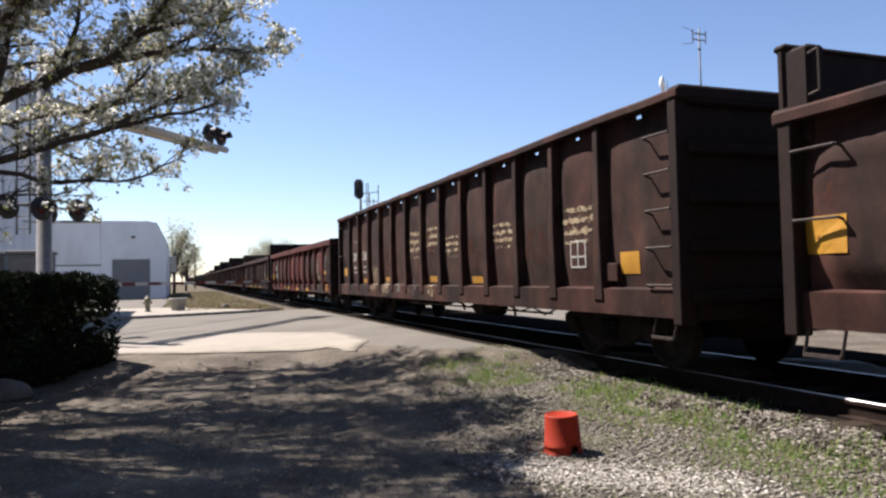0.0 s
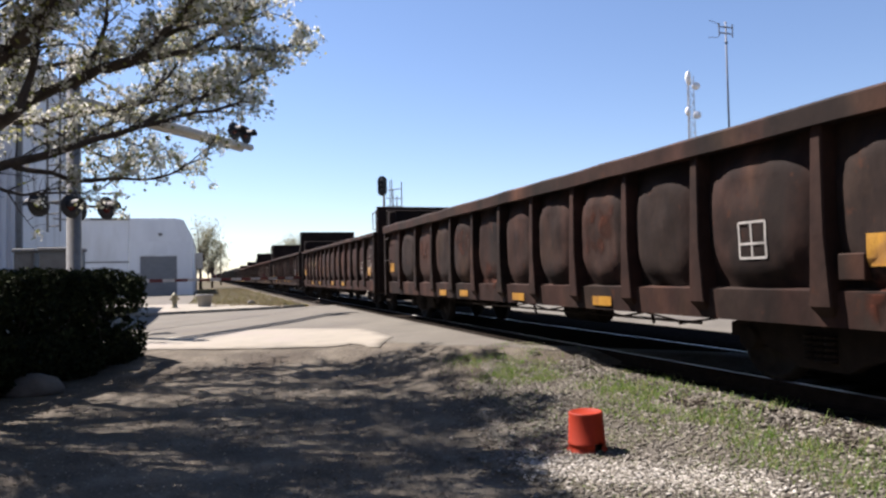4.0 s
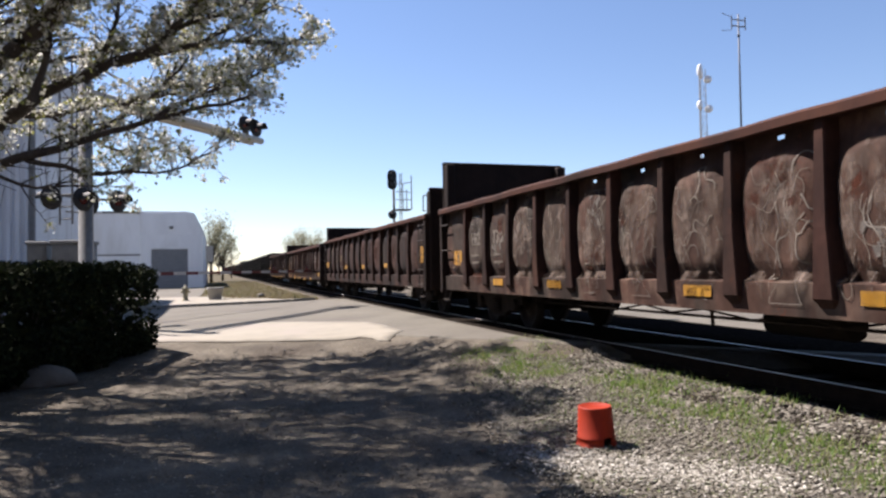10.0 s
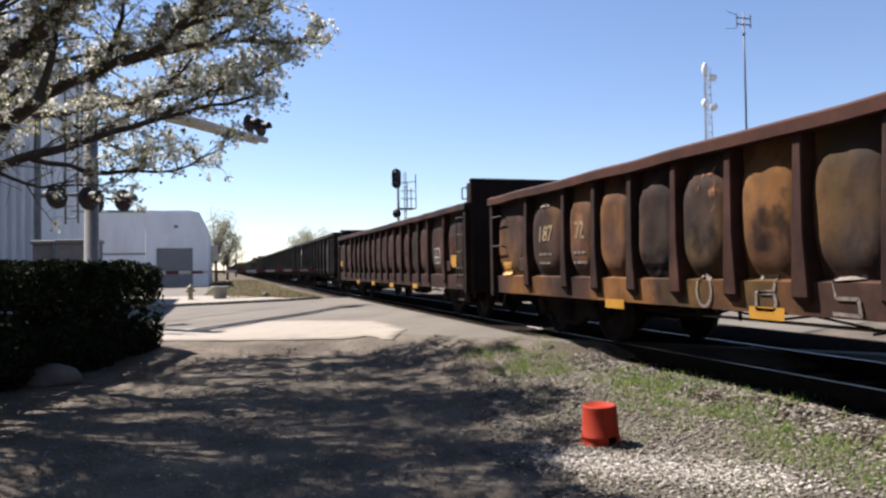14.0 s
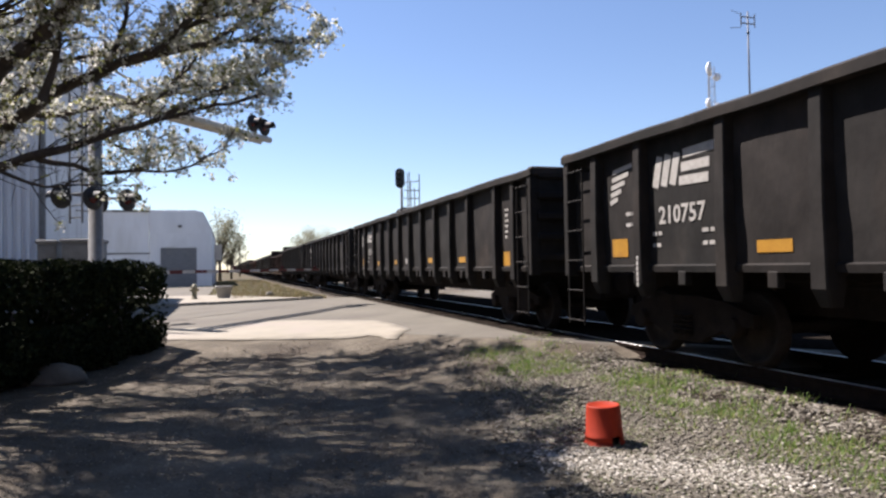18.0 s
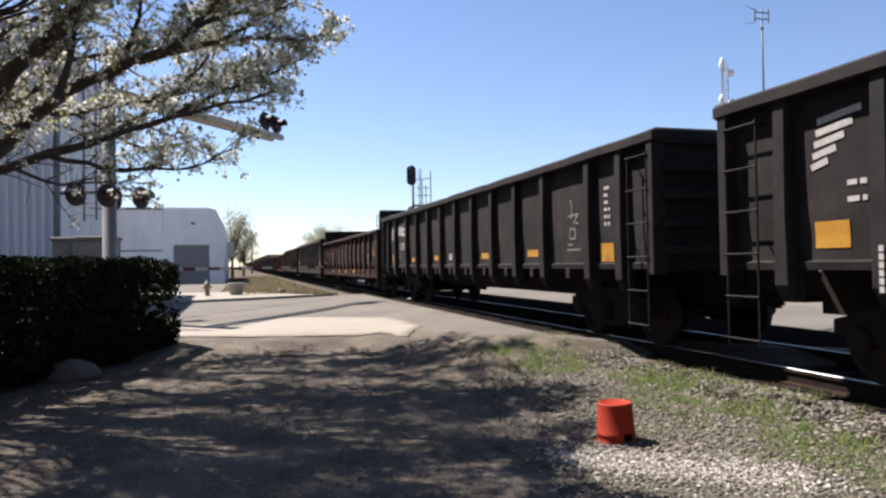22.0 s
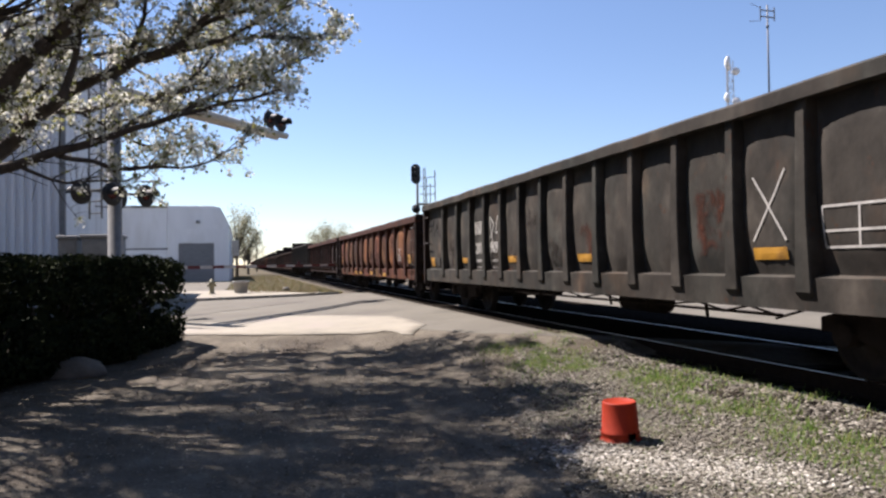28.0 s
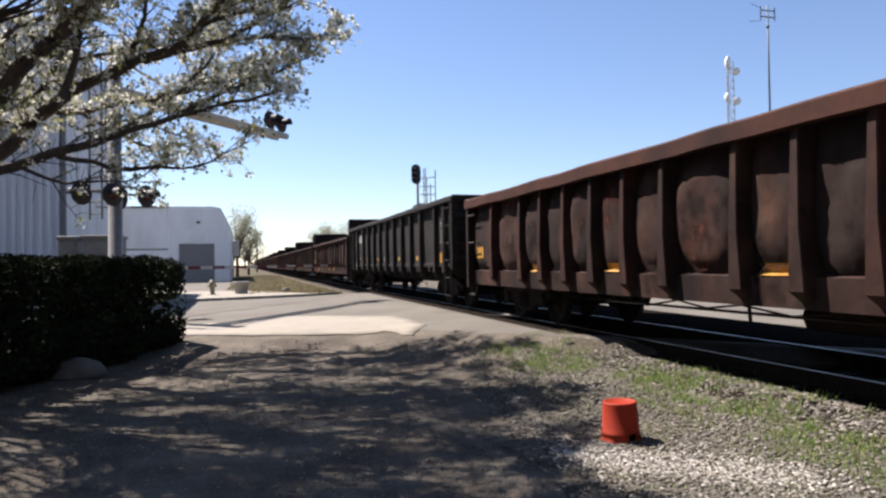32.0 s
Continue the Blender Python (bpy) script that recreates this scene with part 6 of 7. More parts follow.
def quad_mesh(name, v, f, material):
    me = bpy.data.meshes.new(name)
    me.vertices.add(len(v))
    me.vertices.foreach_set("co", np.asarray(v, np.float32).ravel())
    me.loops.add(f.size)
    me.loops.foreach_set("vertex_index", f.ravel().astype(np.int32))
    me.polygons.add(len(f))
    me.polygons.foreach_set("loop_start", np.arange(0, f.size, f.shape[1], dtype=np.int32))
    me.update(calc_edges=True)
    me.validate()
    me.materials.append(material)
    return me


def tube_run(pts, radii, n):
    """Rings along a run of points."""
    vs, fs = [], []
    for i, p in enumerate(pts):
        d = (pts[min(i + 1, len(pts) - 1)] - pts[max(i - 1, 0)]).normalized()
        a = d.orthogonal().normalized()
        b = d.cross(a)
        for k in range(n):
            t = 2 * math.pi * k / n
            vs.append(p + (a * math.cos(t) + b * math.sin(t)) * radii[i])
        if i:
            for k in range(n):
                fs.append(((i - 1) * n + k, (i - 1) * n + (k + 1) % n, i * n + (k + 1) % n, i * n + k))
    return vs, fs


def blossom_tree():
    r = random.Random(11)
    nr = np.random.default_rng(5)
    root = Vector((-5.4, 12.3, ground_z(-5.4, 12.3)))
    tree = base("blossoming_tree", pose(*root), "white-blossoming pear tree with young leaves", "tree")
    fork = root + Vector((0.1, -0.05, 2.2))
    vs, fs = tube_run([root - Vector((0, 0, 0.1)), root + Vector((0.02, 0, 0.5)), root + Vector((0.05, 0, 1.5)), fork + Vector((0, 0, 0.2))], [0.27, 0.22, 0.20, 0.17], 14)
    part("trunk", from_arrays("trunk", [v - root for v in vs], fs, M["bark"], True), None, tree)
    f = tuple(fork)
    def out(k, *way):
        """A limb's way, set k times as far from the camera along its lines of sight."""
        return [f if p == f else (p[0] * k, p[1] * k, 1.67 + (p[2] - 1.67) * k) for p in way]

    # airy limbs over the road, placed to fit the camera's view: way, thickness at both ends, twigs to a step
    main = ((-3.45, 12.0, 3.4), (-2.46, 11.3, 4.1), (-0.72, 10.6, 4.86), (-0.1, 10.2, 5.5))
    reach = [
        ([f, (-3.45, 12.0, 3.1), (-1.8, 11.6, 3.65), (-0.6, 11.3, 4.0), (0.6, 11.0, 4.3)], 0.10, 0.012, 3),
        (out(1.16, f, *main), 0.17, 0.02, 4),
        ([f, (-3.33, 11.6, 4.2), (-2.16, 10.6, 5.07), (-1.4, 10.0, 5.8)], 0.18, 0.04, 4),
        (out(1.16, (-1.74, 11.0, 4.35), (-1.4, 11.0, 4.9), (-1.25, 11.0, 5.9)), 0.055, 0.012, 4),
        (out(1.18, (-1.3, 10.8, 4.58), (-0.2, 10.4, 4.80), (0.5, 10.2, 4.82), (1.12, 10.0, 4.86)), 0.055, 0.010, 5),
        (out(1.18, (-0.7, 10.6, 4.86), (0.2, 10.3, 5.3), (0.55, 10.1, 5.5)), 0.045, 0.010, 5),
        (out(1.18, (-0.2, 10.4, 4.80), (0.35, 10.3, 5.15), (0.8, 10.1, 5.35)), 0.035, 0.009, 5),
        ([(-2.65, 11.8, 3.35), (-1.2, 12.2, 3.2), (0.0, 12.0, 3.6)], 0.035, 0.008, 4),
        (out(1.1, (-0.95, 11.4, 3.92), (-0.1, 11.3, 4.4), (0.85, 11.0, 4.75)), 0.04, 0.008, 5),
        ([(-2.46, 11.3, 4.1), (-2.25, 11.2, 4.9), (-2.0, 11.1, 5.9)], 0.05, 0.012, 4),
        (out(1.25, (-1.8, 11.6, 3.65), (-0.9, 11.7, 4.4), (-0.2, 11.5, 5.2)), 0.05, 0.010, 4),
        (out(1.3, (-3.3, 12.0, 3.5), (-2.7, 11.8, 4.6), (-2.0, 11.5, 5.6)), 0.06, 0.012, 4),
        ([(-3.2, 11.9, 3.2), (-2.5, 12.0, 2.95), (-1.5, 11.9, 3.05)], 0.025, 0.007, 2),
        # the far side of the crown
        (out(1.45, f, (-3.3, 11.0, 3.6), (-1.9, 11.4, 4.0), (-0.5, 11.3, 4.35), (0.55, 11.1, 4.75)), 0.11, 0.012, 4),
        (out(1.5, f, (-3.1, 10.6, 4.2), (-1.6, 11.0, 4.75), (-0.2, 10.9, 5.1)), 0.11, 0.012, 4),
        (out(1.4, (-1.2, 11.3, 4.2), (-0.4, 11.2, 4.4), (0.5, 11.0, 4.35)), 0.04, 0.010, 4),
        (out(1.4, (-2.2, 11.3, 3.9), (-1.5, 11.4, 3.5), (-0.7, 11.3, 3.45)), 0.03, 0.008, 4),
        (out(1.55, f, (-3.0, 10.4, 4.6), (-1.7, 10.6, 5.4), (-0.6, 10.7, 5.9)), 0.10, 0.012, 4),
        (out(1.5, (-0.9, 11.0, 4.9), (0.0, 10.8, 5.5), (0.5, 10.6, 5.9)), 0.04, 0.010, 4),
    ]
    # dense crown added out of view, above and behind, to shade the drive
    shade_dome = []
    for i in range(9):
        for j in range(8):
            x, y = -9.0 + 1.12 * i + r.uniform(-0.4, 0.4), 6.2 + 1.25 * j + r.uniform(-0.45, 0.45)
            e = ((x + 4.4) / 5.2) ** 2 + ((y - 10.6) / 5.3) ** 2
            if e < 1.0:
                z = 6.2 + 2.3 * (1 - e) ** 0.5 + r.uniform(-0.3, 0.2)
                z = max(z, 2.3 + 0.37 * y + 0.3)
                shade_dome.append(([f, (-4.5 + 0.12 * x, 11.6 + 0.1 * (y - 11.6), 4.4), (-3.9 + 0.45 * (x + 3.9), 11.3 + 0.45 * (y - 11.3), 6.0), (x, y, z)], 0.09, 0.012, 3))
    for i in range(5):
        for j in range(4):
            x, y = -4.6 + 0.95 * i + r.uniform(-0.4, 0.4), 14.6 + 1.15 * j + r.uniform(-0.4, 0.4)
            shade_dome.append(([f, (-5.0, 12.8, 4.6), (-4.6 + 0.3 * (x + 4.6), 14.0, 7.0), (x, y, 2.75 + 0.37 * y + r.uniform(0, 0.5))], 0.08, 0.012, 3))
    for i in range(3):
        for j in range(5):
            y = 8.4 + 1.1 * j + r.uniform(-0.35, 0.35)
            x = -0.45 + 0.46 * (y - 10.2) - 0.9 * i + r.uniform(-0.3, 0.1)
            shade_dome.append(([f, (-4.4, 11.9, 5.4), (-2.6 + 0.3 * x, 11.0 + 0.3 * (y - 11), 7.0), (x, y, 2.6 + 0.37 * y + r.uniform(0.2, 0.8))], 0.08, 0.012, 3))
    for i in range(9):
        x, y = -8.3 + 0.42 * i + r.uniform(-0.3, 0.3), 14.2 + 1.2 * (i % 3) + r.uniform(-0.4, 0.4)
        shade_dome.append(([f, (-5.6, 12.9, 4.4), (x - 0.2, 0.5 * (y + 12.6), 5.6), (x, y, 6.5 + r.uniform(0, 0.9))], 0.08, 0.012, 3))
    for k in range(11):
        a = math.radians(75 + 21 * k)
        shade_dome.append(([f, (-5.4 + 1.6 * math.cos(a), 12.3 + 1.6 * math.sin(a), 4.2), (-6.1 + 3.4 * math.cos(a), 11.6 + 3.6 * math.sin(a), 5.2 + 0.5 * (k % 3))], 0.08, 0.012, 3))

    # unseen limbs set back from where their shadow should fall on the drive
    for i in range(26):
        gy = 5.7 + 0.22 * i + r.uniform(-0.2, 0.2)
        z = (1.85 + 0.362 * gy) / 0.766 + r.uniform(0.25, 0.9)
        x, y = table(gy, [(5.5, 2.2), (6.5, 3.1), (8.6, 3.8), (11, 3.7)]) - r.uniform(0.0, 0.7) - 0.437 * z, gy + 0.647 * z
        shade_dome.append(([f, (-4.4, 12.3, 5.2), (-2.4 + 0.3 * x, 12.2 + 0.3 * (y - 12), 7.2), (x, y, z)], 0.08, 0.012, 3))
    for i in range(30):
        gy = 2.9 + 0.125 * i + r.uniform(-0.15, 0.15)
        z = (1.85 + 0.362 * gy) / 0.766 + r.uniform(0.3, 1.1)
        x, y = table(gy, [(2.9, 2.6), (4.5, 2.6), (4.9, 2.6), (5.5, 2.6), (6.5, 3.25)]) - (r.uniform(0.05, 0.6) if i % 2 else r.uniform(0.6, 4.8)) - 0.437 * z, gy + 0.647 * z
        shade_dome.append(([f, (-4.4, 11.6, 4.6), (-2.6 + 0.3 * x, 10.6 + 0.3 * (y - 11), 6.3), (x, y, z)], 0.08, 0.012, 3))
    SHADE = [(3.0, 2.6), (4.4, 2.6), (4.85, 2.62), (5.5, 2.6), (5.9, 2.9), (6.5, 3.35), (7.5, 3.7), (8.6, 3.9), (11, 3.85), (11.7, 3.1), (13.4, 2.9)]

    def past_shade(p):
        """How far the shadow of a place on the crown would fall beyond the edge of the shade on the drive."""
        gx, gy = p[0] + 0.437 * p[2], p[1] - 0.647 * p[2]
        return max(gx - table(gy, SHADE), gy - 13.7)

    shade_dome = [(way[:-1] + [(way[-1][0] - max(0.0, past_shade(way[-1])), *way[-1][1:])], *rest) for way, *rest in shade_dome]

    def in_view(p):
        """Whether a place lies in the camera's view, where the upper crown gets no twigs."""
        return p.z < 2.02 + 0.385 * p.y and p.x > -0.30 * p.y

    def smooth_way(way, n):
        pts = [Vector(p) for p in way]
        ext = [pts[0] * 2 - pts[1]] + pts + [pts[-1] * 2 - pts[-2]]
        out = []
        for a, b, c, d in zip(ext, ext[1:], ext[2:], ext[3:]):
            m = max(2, int((c - b).length / n))
            for k in range(m):
                t = k / m
                out.append(0.5 * ((2 * b) + (c - a) * t + (2 * a - 5 * b + 4 * c - d) * t * t + (3 * b - a - 3 * c + d) * t ** 3))
        out.append(pts[-1])
        for i in range(1, len(out) - 1):
            w = out[i]
            out[i] = w + Vector((noise.noise(w * 1.9), noise.noise(w * 1.9 + Vector((9, 0, 0))), noise.noise(w * 1.9 + Vector((0, 9, 0))))) * 0.11
        return out

    tw_v, tw_f = [], []

    def twig(pts, radii, n):
        v2, f2 = tube_run(pts, radii, n)
        o = len(tw_v)
        tw_v.extend(v2)
        tw_f.extend([tuple(k + o for k in q) for q in f2])

    near_tips, far_tips = [], []
    for way, r0, r1, per in reach + shade_dome:
        airy = (way, r0, r1, per) in reach
        pts = smooth_way(way, 0.22)
        last = len(pts) - 1
        r0, r1 = (r0 * 1.3, r1 * 1.5) if airy else (r0 * 0.5, r1 * 0.7)
        radii = [r0 + (r1 - r0) * (i / last) ** 0.8 for i in range(last + 1)]
        v2, f2 = tube_run(pts, radii, 8)
        part("limb", from_arrays("limb", [v - root for v in v2], f2, M["bark"], True), None, tree)
        for i in range(2, last + 1):
            u = i / last
            if (pts[i] - fork).length < 1.9 or (not airy and u < 0.5):
                continue
            for _ in range(per if airy else 2):
                if airy and r.random() < 0.2:
                    continue
                d = (pts[i] - pts[i - 1]).normalized()
                out = (d * 0.75 + Vector((r.gauss(0, 0.55), r.gauss(0, 0.55), r.gauss(0.28, 0.45)))).normalized()
                ln = r.uniform(0.3, 0.85) * (1.2 - 0.5 * u) if airy else r.uniform(0.5, 1.2)
                e = pts[i] + out * ln
                if not airy and (in_view(e) or past_shade(e) > 0.12):
                    continue
                mid = pts[i].lerp(e, 0.5) + Vector((r.gauss(0, 0.04), r.gauss(0, 0.04), r.gauss(0.02, 0.04))) * ln
                bp = [pts[i], mid, e]
                twig(bp, [min(radii[i] * 0.6, 0.016), 0.008, 0.005] if airy else [0.007, 0.005, 0.003], 5 if airy else 3)
                (near_tips if airy else far_tips).append(e)
                for _ in range(4 if airy else 2):
                    b = mid.lerp(e, r.random()) if r.random() < 0.7 else pts[i].lerp(mid, r.uniform(0.4, 1))
                    t2 = b + (out * 0.5 + Vector((r.gauss(0, 0.6), r.gauss(0, 0.6), r.gauss(0.25, 0.5)))).normalized() * r.uniform(0.1, 0.34)
                    if not airy and (in_view(t2) or past_shade(t2) > 0.12):
                        continue
                    twig([b, b.lerp(t2, 0.5) + Vector((0, 0, 0.015)), t2], [0.0055, 0.0045, 0.003] if airy else [0.003, 0.0025, 0.002], 3)
                    (near_tips if airy else far_tips).append(t2)
    tagged(part("fine_branching", from_arrays("fine_branching", [v - root for v in tw_v], tw_f, M["bark"]), None, tree), kind="stuff")
    near = np.array([tuple(t - root) for t in near_tips])
    near = near[nr.random(len(near)) < np.clip(0.92 + 0.10 * (near[:, 0] + root.x), 0.62, 0.95)]
    low = (near[:, 2] + root.z < 1.67 + 0.165 * (near[:, 1] + root.y)) & (near[:, 0] + root.x < -0.17 * (near[:, 1] + root.y))
    near = near[~low | (nr.random(len(near)) < 0.35)]
    far = np.array([tuple(t - root) for t in far_tips])
    # tips are dropped so that a streak of sun falls on the drive, and thinned in clumps
    gx, gy = far[:, 0] + root.x + 0.437 * far[:, 2], far[:, 1] + root.y - 0.647 * far[:, 2]
    streak = (np.abs(gy - (8.0 - 0.75 * (gx + 0.3))) < 0.42) & (gx > -3.0) & (gx < 1.3)
    clump = np.array([noise.noise((a * 1.7, b * 1.7, 4.0)) + 0.6 * noise.noise((a * 4.0, b * 4.0, 1.0)) for a, b in zip(gx.tolist(), gy.tolist())])
    far = far[(~streak | (nr.random(len(far)) < 0.06)) & (clump > np.where((gy < 7.4) & (gx > 0.0) & (gx < 1.8), 0.06, np.where(gy < 6.4, -0.12, -0.05)))]
    # rounded clusters of blossom with a few young leaves
    leaf_c, leaf_s, flower_c, flower_s = [], [], [], []
    rim = np.array([past_shade(p) for p in (far + np.array(root)).tolist()]) > -0.6
    gx, gy = far[:, 0] + root.x + 0.437 * far[:, 2], far[:, 1] + root.y - 0.647 * far[:, 2]
    odds = np.where(rim, 0.95, np.where((gy > 7) & (gx < 2.3), 0.17, np.where((far[:, 1] + root.y < 11.9) & (far[:, 0] + root.x < -1.2), 0.24, 0.40)))
    for tips, flowers, leaves, spread, fs_, ls_ in ((near, 15, 3, 0.036, (0.018, 0.032), (0.024, 0.046)), (far[nr.random(len(far)) < odds], 8, 4, 0.07, (0.028, 0.05), (0.035, 0.065))):
        big = nr.uniform(0.6, 1.35, len(tips))
        c = np.repeat(tips, flowers, 0) + nr.normal(0, 1, (len(tips) * flowers, 3)) * np.repeat(big, flowers)[:, None] * spread
        keep = np.repeat(nr.random(len(tips)) < 0.86, flowers)
        flower_c.append(c[keep])
        flower_s.append(nr.uniform(*fs_, keep.sum()))
        c = np.repeat(tips, leaves, 0) + nr.normal(0, 1, (len(tips) * leaves, 3)) * spread * 1.7
        leaf_c.append(c)
        leaf_s.append(nr.uniform(*ls_, len(c)))
    for name, mat, cs, ss in (("leaves", M["leaf"], leaf_c, leaf_s), ("blossoms", M["blossom"], flower_c, flower_s)):
        c, s = np.concatenate(cs), np.concatenate(ss)
        v, q = quads(c, nr.normal(size=c.shape) + [0, 0, 0.4], s, 0.8, nr)
        tagged(part(name, quad_mesh(name, v, q, mat), None, tree), kind="stuff")
    return len(near), len(far)


blossom_tree()


def hedge_bush():
    nr = np.random.default_rng(9)
    a, b = np.array((-1.72, 15.55)), np.array((-4.6, 8.6))
    d = (b - a) / np.linalg.norm(b - a)
    side = np.array((d[1], -d[0]))
    ln = np.linalg.norm(b - a)
    m = 36000
    u = nr.uniform(-0.35, ln, m)
    ang = nr.uniform(0, 2 * np.pi, m)
    rad = 1 - np.abs(nr.normal(0, 0.16, m))
    # squared-off section
    cx = np.sign(np.cos(ang)) * np.abs(np.cos(ang)) ** 0.55 * 0.72 * rad
    cz = np.sign(np.sin(ang)) * np.abs(np.sin(ang)) ** 0.5 * 0.93 * rad
    lump = np.array([noise.noise((float(x) * 1.3, float(y), 2.0)) for x, y in zip(u, ang * 1.5)])
    cx *= 1 + 0.24 * lump
    cz *= 1 + 0.10 * lump
    endk = np.clip(1 - ((-u) / 0.35), 0, 1) ** 0.5
    endk = np.where(u < 0, endk, 1)
    cx, cz = cx * endk, cz * (0.6 + 0.4 * endk)
    p = a + d * u[:, None] + side * cx[:, None]
    c = np.column_stack([p, 0.94 + cz])
    low = nr.random(m) < np.clip((c[:, 2] + 0.3) / 0.5, 0.7, 1)
    c = c[low]
    v, f = quads(c, nr.normal(size=c.shape) + [0, 0, 0.3], nr.uniform(0.03, 0.055, len(c)), 0.6, nr)
    root = Vector((-3.1, 12.2, 0.0))
    hd = base("hedge", pose(*root), "dense green clipped hedge, leaves darkened for shade", "hedge")
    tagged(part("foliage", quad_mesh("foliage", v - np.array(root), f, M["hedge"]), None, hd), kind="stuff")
    bm = bmesh.new()
    r = random.Random(3)
    for i in range(16):
        k = (i + 0.5) / 16 * ln
        p = a + d * k
        for _ in range(3):
            add_tube(bm, Vector((p[0] + r.uniform(-0.2, 0.2), p[1] + r.uniform(-0.2, 0.2), -0.02)) - root, Vector((p[0] + r.uniform(-0.4, 0.4), p[1] + r.uniform(-0.4, 0.4), 1.1)) - root, 0.03, 0.012, n=5)
    tagged(part("stem_tangle", bm, M["bark"], hd), kind="stuff")
    # dense inner leaf planes in the same shade-darkened colour, well inside the leaves
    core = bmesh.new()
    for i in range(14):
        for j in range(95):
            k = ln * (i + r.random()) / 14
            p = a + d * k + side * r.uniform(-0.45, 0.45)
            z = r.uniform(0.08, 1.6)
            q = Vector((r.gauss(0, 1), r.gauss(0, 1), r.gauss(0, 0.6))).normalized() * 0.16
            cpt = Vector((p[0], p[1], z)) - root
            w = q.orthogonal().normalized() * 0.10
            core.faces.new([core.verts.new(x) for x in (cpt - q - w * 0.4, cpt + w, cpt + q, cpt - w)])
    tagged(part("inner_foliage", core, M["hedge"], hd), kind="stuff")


hedge_bush()


def far_tree(at, h, w, seed, density=900, label="distant tree coming into leaf"):
    r = random.Random(seed)
    nr = np.random.default_rng(seed)
    t = base("tree", pose(*at), label, "tree", "distant trees")
    bm = bmesh.new()
    add_tube(bm, (0, 0, 0), (0, 0, h * 0.4), h * 0.025, h * 0.017, n=7)
    ends = []
    for i in range(16):
        a, s = r.uniform(0, 6.28), r.uniform(0.35, 1)
        e = Vector((math.cos(a) * w * 0.5 * s, math.sin(a) * w * 0.5 * s, h * r.uniform(0.45, 0.98)))
        p = Vector((0, 0, h * r.uniform(0.2, 0.45)))
        mid = p.lerp(e, 0.5) + Vector((0, 0, h * 0.05))
        add_tube(bm, p, mid, h * 0.012, h * 0.008, n=5)
        add_tube(bm, mid, e, h * 0.008, h * 0.003, n=5)
        ends += [e, mid.lerp(e, 0.5)]
    part("trunk", bm, M["bark"], t)
    ends = np.array([tuple(e) for e in ends])
    density *= 3
    c = ends[nr.integers(0, len(ends), density)] + nr.normal(0, 1, (density, 3)) * [w * 0.1, w * 0.1, h * 0.07]
    v, f = quads(c, nr.normal(size=c.shape), nr.uniform(0.007, 0.016, density) * h, 0.7, nr)
    tagged(part("crown", quad_mesh("crown", v, f, M["far_leaf"]), None, t), kind="stuff")


far_tree((-0.6, 95, 0.2), 8.5, 5.0, 1)
far_tree((0.9, 110, 0.2), 7.5, 4.5, 2)
far_tree((14.5, 125, 0.3), 8.0, 7.5, 3, 1600)
far_tree((24, 210, 0.3), 10, 9, 4)
far_tree((-3.5, 260, 0.3), 9, 9, 5)
far_tree((3, 330, 0.3), 8, 10, 6)
for i in range(9):
    far_tree((-34 + i * 4.5 + 2 * math.sin(i * 7), 300 + 30 * math.sin(i * 3), 0.3), 9 + 2 * math.sin(i * 5), 9, 20 + i, 500)
pole = base("utility_pole", pose(2.9, 150, 0.3), "distant wooden utility pole", "pole")
part("pole", tubes(((0, 0, 0), (0, 0, 8.5), 0.16, 0.11)), M["bark"], pole)
part("crossarm", boxes(((-1.0, -0.06, 7.7), (1.0, 0.06, 7.85))), M["bark"], pole)


# ---- gravel, stones and grass by the track ----
def stones(name, count, place, size, material, seed, label):
    nr = np.random.default_rng(seed)
    ico = bmesh.new()
    bmesh.ops.create_icosphere(ico, subdivisions=1, radius=1)
    bv = np.array([v.co[:] for v in ico.verts])
    bf = np.array([[v.index for v in f.verts] for f in ico.faces])
    ico.free()
    vs, fs = [], []
    for i in range(count):
        x, y, dz = place(nr)
        s = size[0] + (size[1] - size[0]) * nr.random() ** 2.2
        q = bv * (1 + nr.normal(0, 0.16, (len(bv), 1))) * [s * nr.uniform(0.9, 1.9), s, s * nr.uniform(0.45, 0.75)]
        a = nr.uniform(0, 6.28)
        rot = np.array([[math.cos(a), -math.sin(a), 0], [math.sin(a), math.cos(a), 0], [0, 0, 1]])
        vs.append(q @ rot.T + [x, y, ground_z(x, y) + dz + s * 0.22])
        fs.append(bf + i * len(bv))
    ob = new(name, quad_mesh(name, np.concatenate(vs), np.concatenate(fs), material))
    return tagged(ob, label, "gravel", kind="stuff")


M["stone"] = leafy("gravel_stones", [(0.060, 0.053, 0.042), (0.105, 0.094, 0.076), (0.16, 0.146, 0.120), (0.31, 0.29, 0.245)], 0.0, 0.9, 0.1)


def gravel_at(nr):
    while True:
        y = 2.6 + 10.5 * nr.random() ** 1.25
        x = nr.uniform(2.2, 5.1)
        if x > table(y, [(2.5, 1.9), (6, 2.4), (8, 3.2), (10, 3.8)]) + nr.normal(0, 0.3) and y < table(x, NEAR_EDGE) - 0.9:
            return x, y, 0.02


def shoulder_at(nr):
    y = nr.uniform(1.5, 9.6)
    x = nr.uniform(4.45, 5.4)
    while y > table(x, NEAR_EDGE):
        y = nr.uniform(1.5, 9)
    return x, y, table(x, [(4.3, 0.0), (4.6, 0.0), (4.9, 0.04), (5.15, 0.075), (5.8, 0.06)])


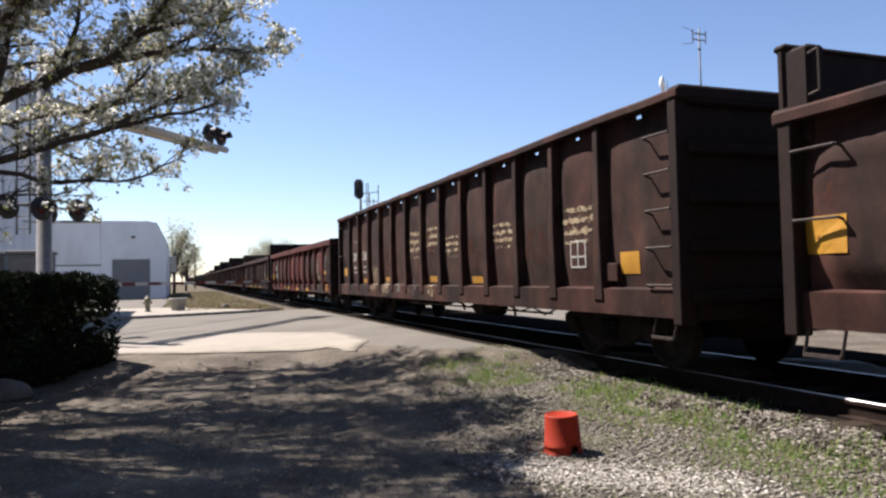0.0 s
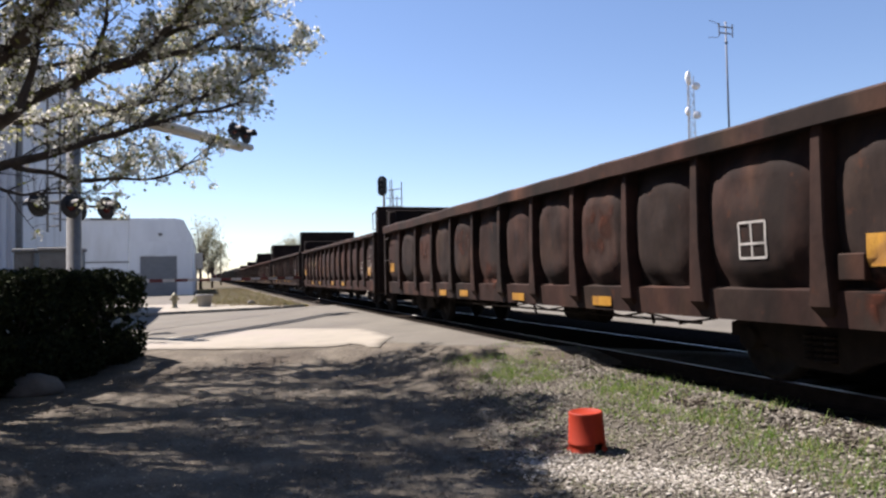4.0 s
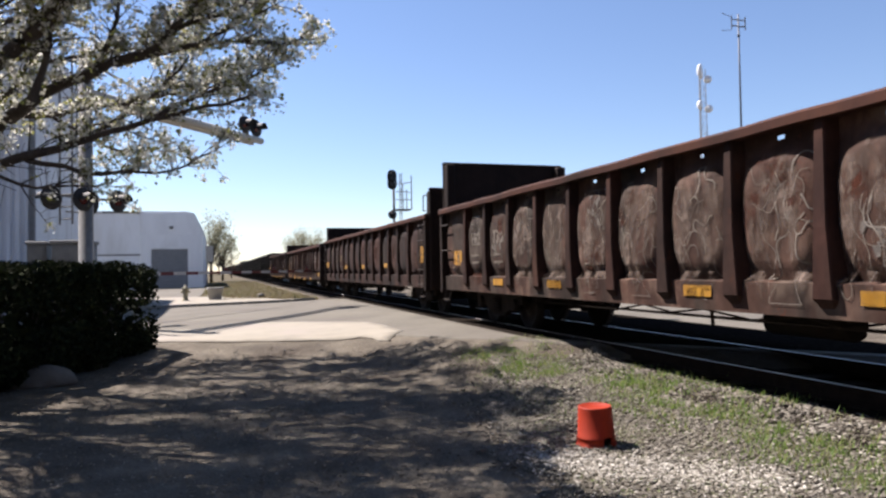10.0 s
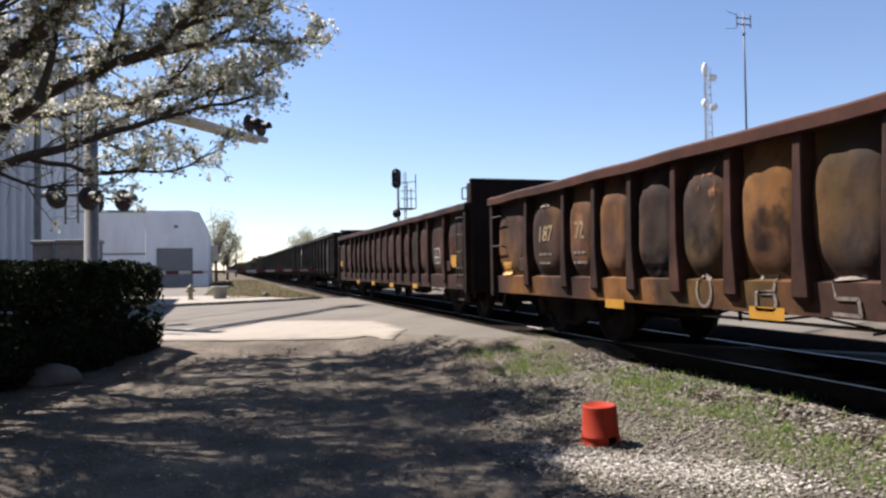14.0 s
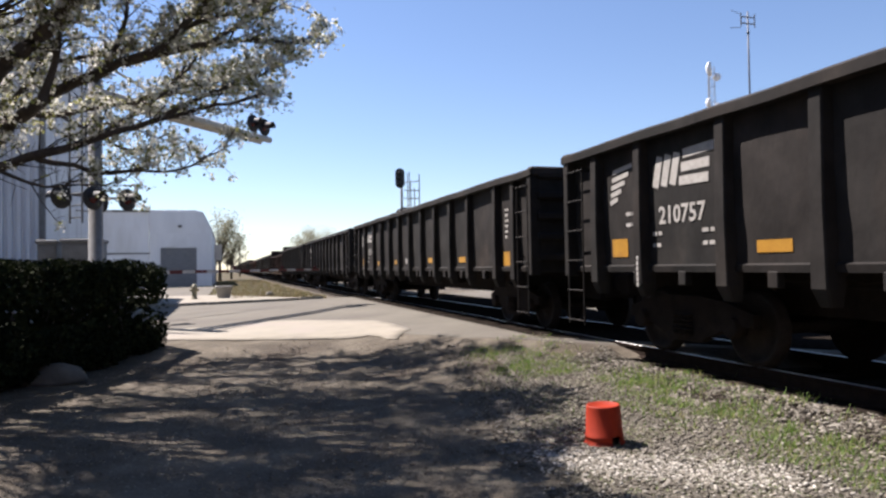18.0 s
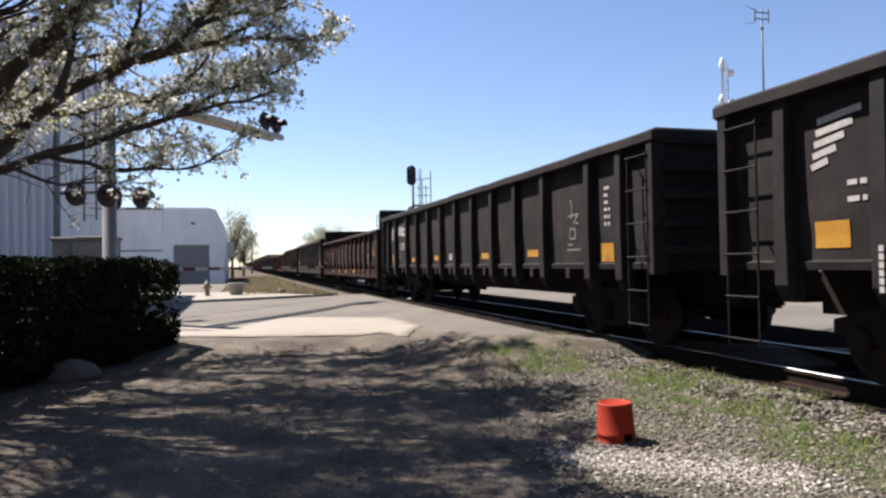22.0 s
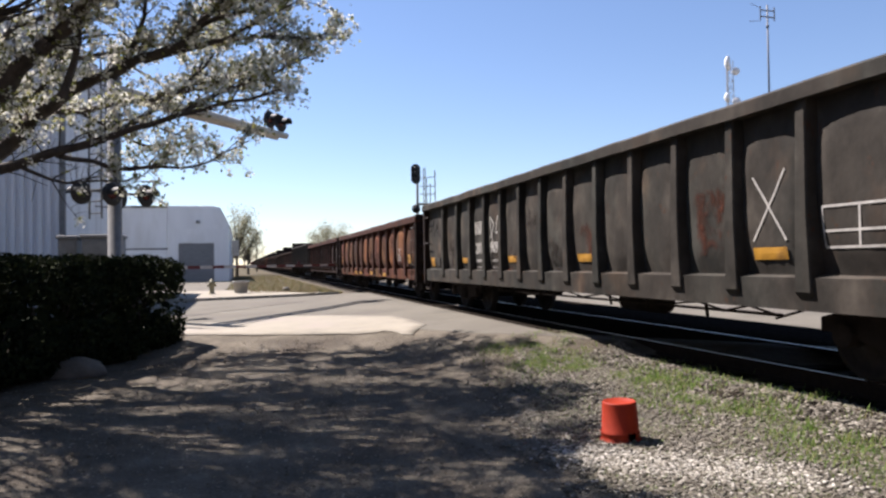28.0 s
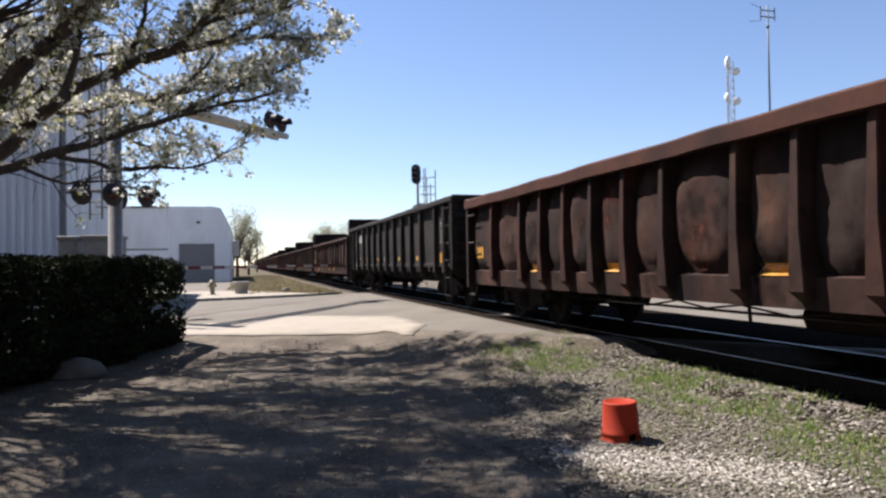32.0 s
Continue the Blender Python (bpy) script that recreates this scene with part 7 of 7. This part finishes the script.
stones("gravel", 20000, gravel_at, (0.004, 0.020), M["stone"], 1, "light loose gravel on the verge")
def pale_at(nr):
    u = nr.random()
    x, y = 2.6 + 1.35 * u + nr.normal(0, 0.13), 5.65 - 1.4 * u + nr.normal(0, 0.24)
    return x, y, 0.02


M["pale_stone"] = leafy("pale_gravel_stones", [(0.12, 0.11, 0.09), (0.22, 0.205, 0.17), (0.34, 0.32, 0.275), (0.46, 0.44, 0.39)], 0.0, 0.9, 0.1)
stones("pale_gravel", 5000, pale_at, (0.004, 0.017), M["pale_stone"], 5, "streak of pale loose gravel on the verge")


def drive_at(nr):
    while True:
        x, y = nr.uniform(-3.2, 3.6), 3.2 + 11.5 * nr.random() ** 1.3
        if y < table(x, NEAR_EDGE) - 1.2:
            return x, y, 0.0


M["pebble"] = leafy("drive_pebbles", [(0.07, 0.06, 0.046), (0.12, 0.104, 0.08), (0.19, 0.168, 0.132), (0.30, 0.27, 0.215)], 0.0, 0.9, 0.1)
stones("pebbles", 14000, drive_at, (0.004, 0.013), M["pebble"], 3, "small loose pebbles on the dirt drive")
stones("ballast_stones", 12000, shoulder_at, (0.008, 0.024), M["stone"], 2, "crushed stones of the track shoulder")


def grass():
    nr = np.random.default_rng(21)
    vs, fs = [], []
    k = 0
    for _ in range(6500):
        y = nr.uniform(3.5, 11.2)
        x = table(y, [(3.5, 4.6), (4.5, 4.65), (5.4, 4.85), (6.6, 4.7), (7.5, 4.78), (8.5, 4.6), (10, 4.4), (11, 4.2)]) + nr.normal(-0.06, 0.30)
        if noise.noise((x * 1.3, y * 0.9, 8.0)) + 0.8 * noise.noise((x * 4.2, y * 4.2, 2.0)) < -0.22 + 0.5 * nr.random():
            continue
        z = max(ground_z(x, y), table(x, [(4.29, 0.0), (4.3, 0.10), (4.6, 0.16), (4.9, 0.25), (5.15, 0.315)]) if y < 9 else 0) + 0.01
        for _ in range(4):
            a, h, w = nr.uniform(0, 6.28), 0.015 + 0.075 * nr.random() ** 1.8, nr.uniform(0.003, 0.008)
            bx, by = x + nr.normal(0, 0.06), y + nr.normal(0, 0.06)
            lx, ly = math.cos(a) * h * 0.6, math.sin(a) * h * 0.6
            vs += [(bx - w * math.sin(a), by + w * math.cos(a), z), (bx + w * math.sin(a), by - w * math.cos(a), z), (bx + lx, by + ly, z + h)]
            fs.append((k, k + 1, k + 2))
            k += 3
    tagged(new("grass", quad_mesh("grass", np.array(vs), np.array(fs), M["grass"])), "thin fresh green grass along the track", "grass", kind="stuff")


grass()


def verge_litter():
    """Dry stalks, dead leaves and stray green blades between the stones."""
    nr = np.random.default_rng(27)
    vs, fs = [], []
    k = 0
    while k < 3 * 9000:
        y = 3.0 + 8.3 * nr.random()
        x = nr.uniform(2.6, 5.2)
        if x < table(y, [(3, 2.4), (6, 2.7), (8, 3.3), (10, 3.7)]) + nr.normal(0, 0.25) or noise.noise((x * 2.1, y * 2.1, 5.0)) < -0.35 + 0.5 * nr.random():
            continue
        z = max(ground_z(x, y), table(x, [(4.29, 0.0), (4.3, 0.10), (4.6, 0.16), (4.9, 0.25), (5.15, 0.315)]) if y < 9 else 0) + 0.022
        a, h, w = nr.uniform(0, 6.28), nr.uniform(0.02, 0.07), nr.uniform(0.003, 0.009)
        c, sn = math.cos(a), math.sin(a)
        vs += [(x - w * sn, y + w * c, z), (x + w * sn, y - w * c, z), (x + c * h, y + sn * h, z + h * nr.uniform(0.0, 0.45))]
        fs.append((k, k + 1, k + 2))
        k += 3
    M["litter"] = leafy("dry_stalks", [(0.07, 0.052, 0.034), (0.17, 0.145, 0.10), (0.30, 0.275, 0.22), (0.09, 0.12, 0.035), (0.12, 0.16, 0.04)], 0.2)
    tagged(new("dry_stalks", quad_mesh("dry_stalks", np.array(vs), np.array(fs), M["litter"])), "dry stalks and leaves strewn over the gravel verge", "litter", kind="stuff")


verge_litter()


def far_weeds():
    """Tufts of dry grass on the verge beyond the road."""
    nr = np.random.default_rng(33)
    vs, fs = [], []
    for k in range(9000):
        y = 33.6 + 60 * nr.random() ** 1.6
        x = nr.uniform(0.4 if y < 42 else -0.8, 4.5)
        a, h, w = nr.uniform(0, 6.28), nr.uniform(0.04, 0.2), nr.uniform(0.01, 0.03)
        z = ground_z(x, y) + 0.01
        vs += [(x - w * math.sin(a), y + w * math.cos(a), z), (x + w * math.sin(a), y - w * math.cos(a), z), (x + math.cos(a) * h * 0.7, y + math.sin(a) * h * 0.7, z + h)]
        fs.append((3 * k, 3 * k + 1, 3 * k + 2))
    tagged(new("dry_grass", quad_mesh("dry_grass", np.array(vs), np.array(fs), M["weeds"])), "dry brown and green grass on the verge beyond the road", "grass", kind="stuff")


M["weeds"] = leafy("dry_weeds", [(0.10, 0.075, 0.035), (0.17, 0.13, 0.07), (0.10, 0.11, 0.035), (0.24, 0.19, 0.11)], 0.35)
far_weeds()


# ---- what moves ----
def motions():
    for car, y in CARS:
        walk(car, [(0, pose(TRACK_X, y, RAIL_Z)), (32, pose(TRACK_X, y - 32 * SPEED, RAIL_Z))])
    first = WHEELSETS[0]
    step = SPEED / 0.42 / FPS
    walk(first, [(i / FPS, Matrix.Rotation(i * step, 4, "X")) for i in range(32 * FPS + 1)])
    for w in WHEELSETS[1:]:
        w.rotation_mode = "QUATERNION"
        w.animation_data_create()
        w.animation_data.action = first.animation_data.action
        w.animation_data.action_slot = first.animation_data.action_slot


motions()
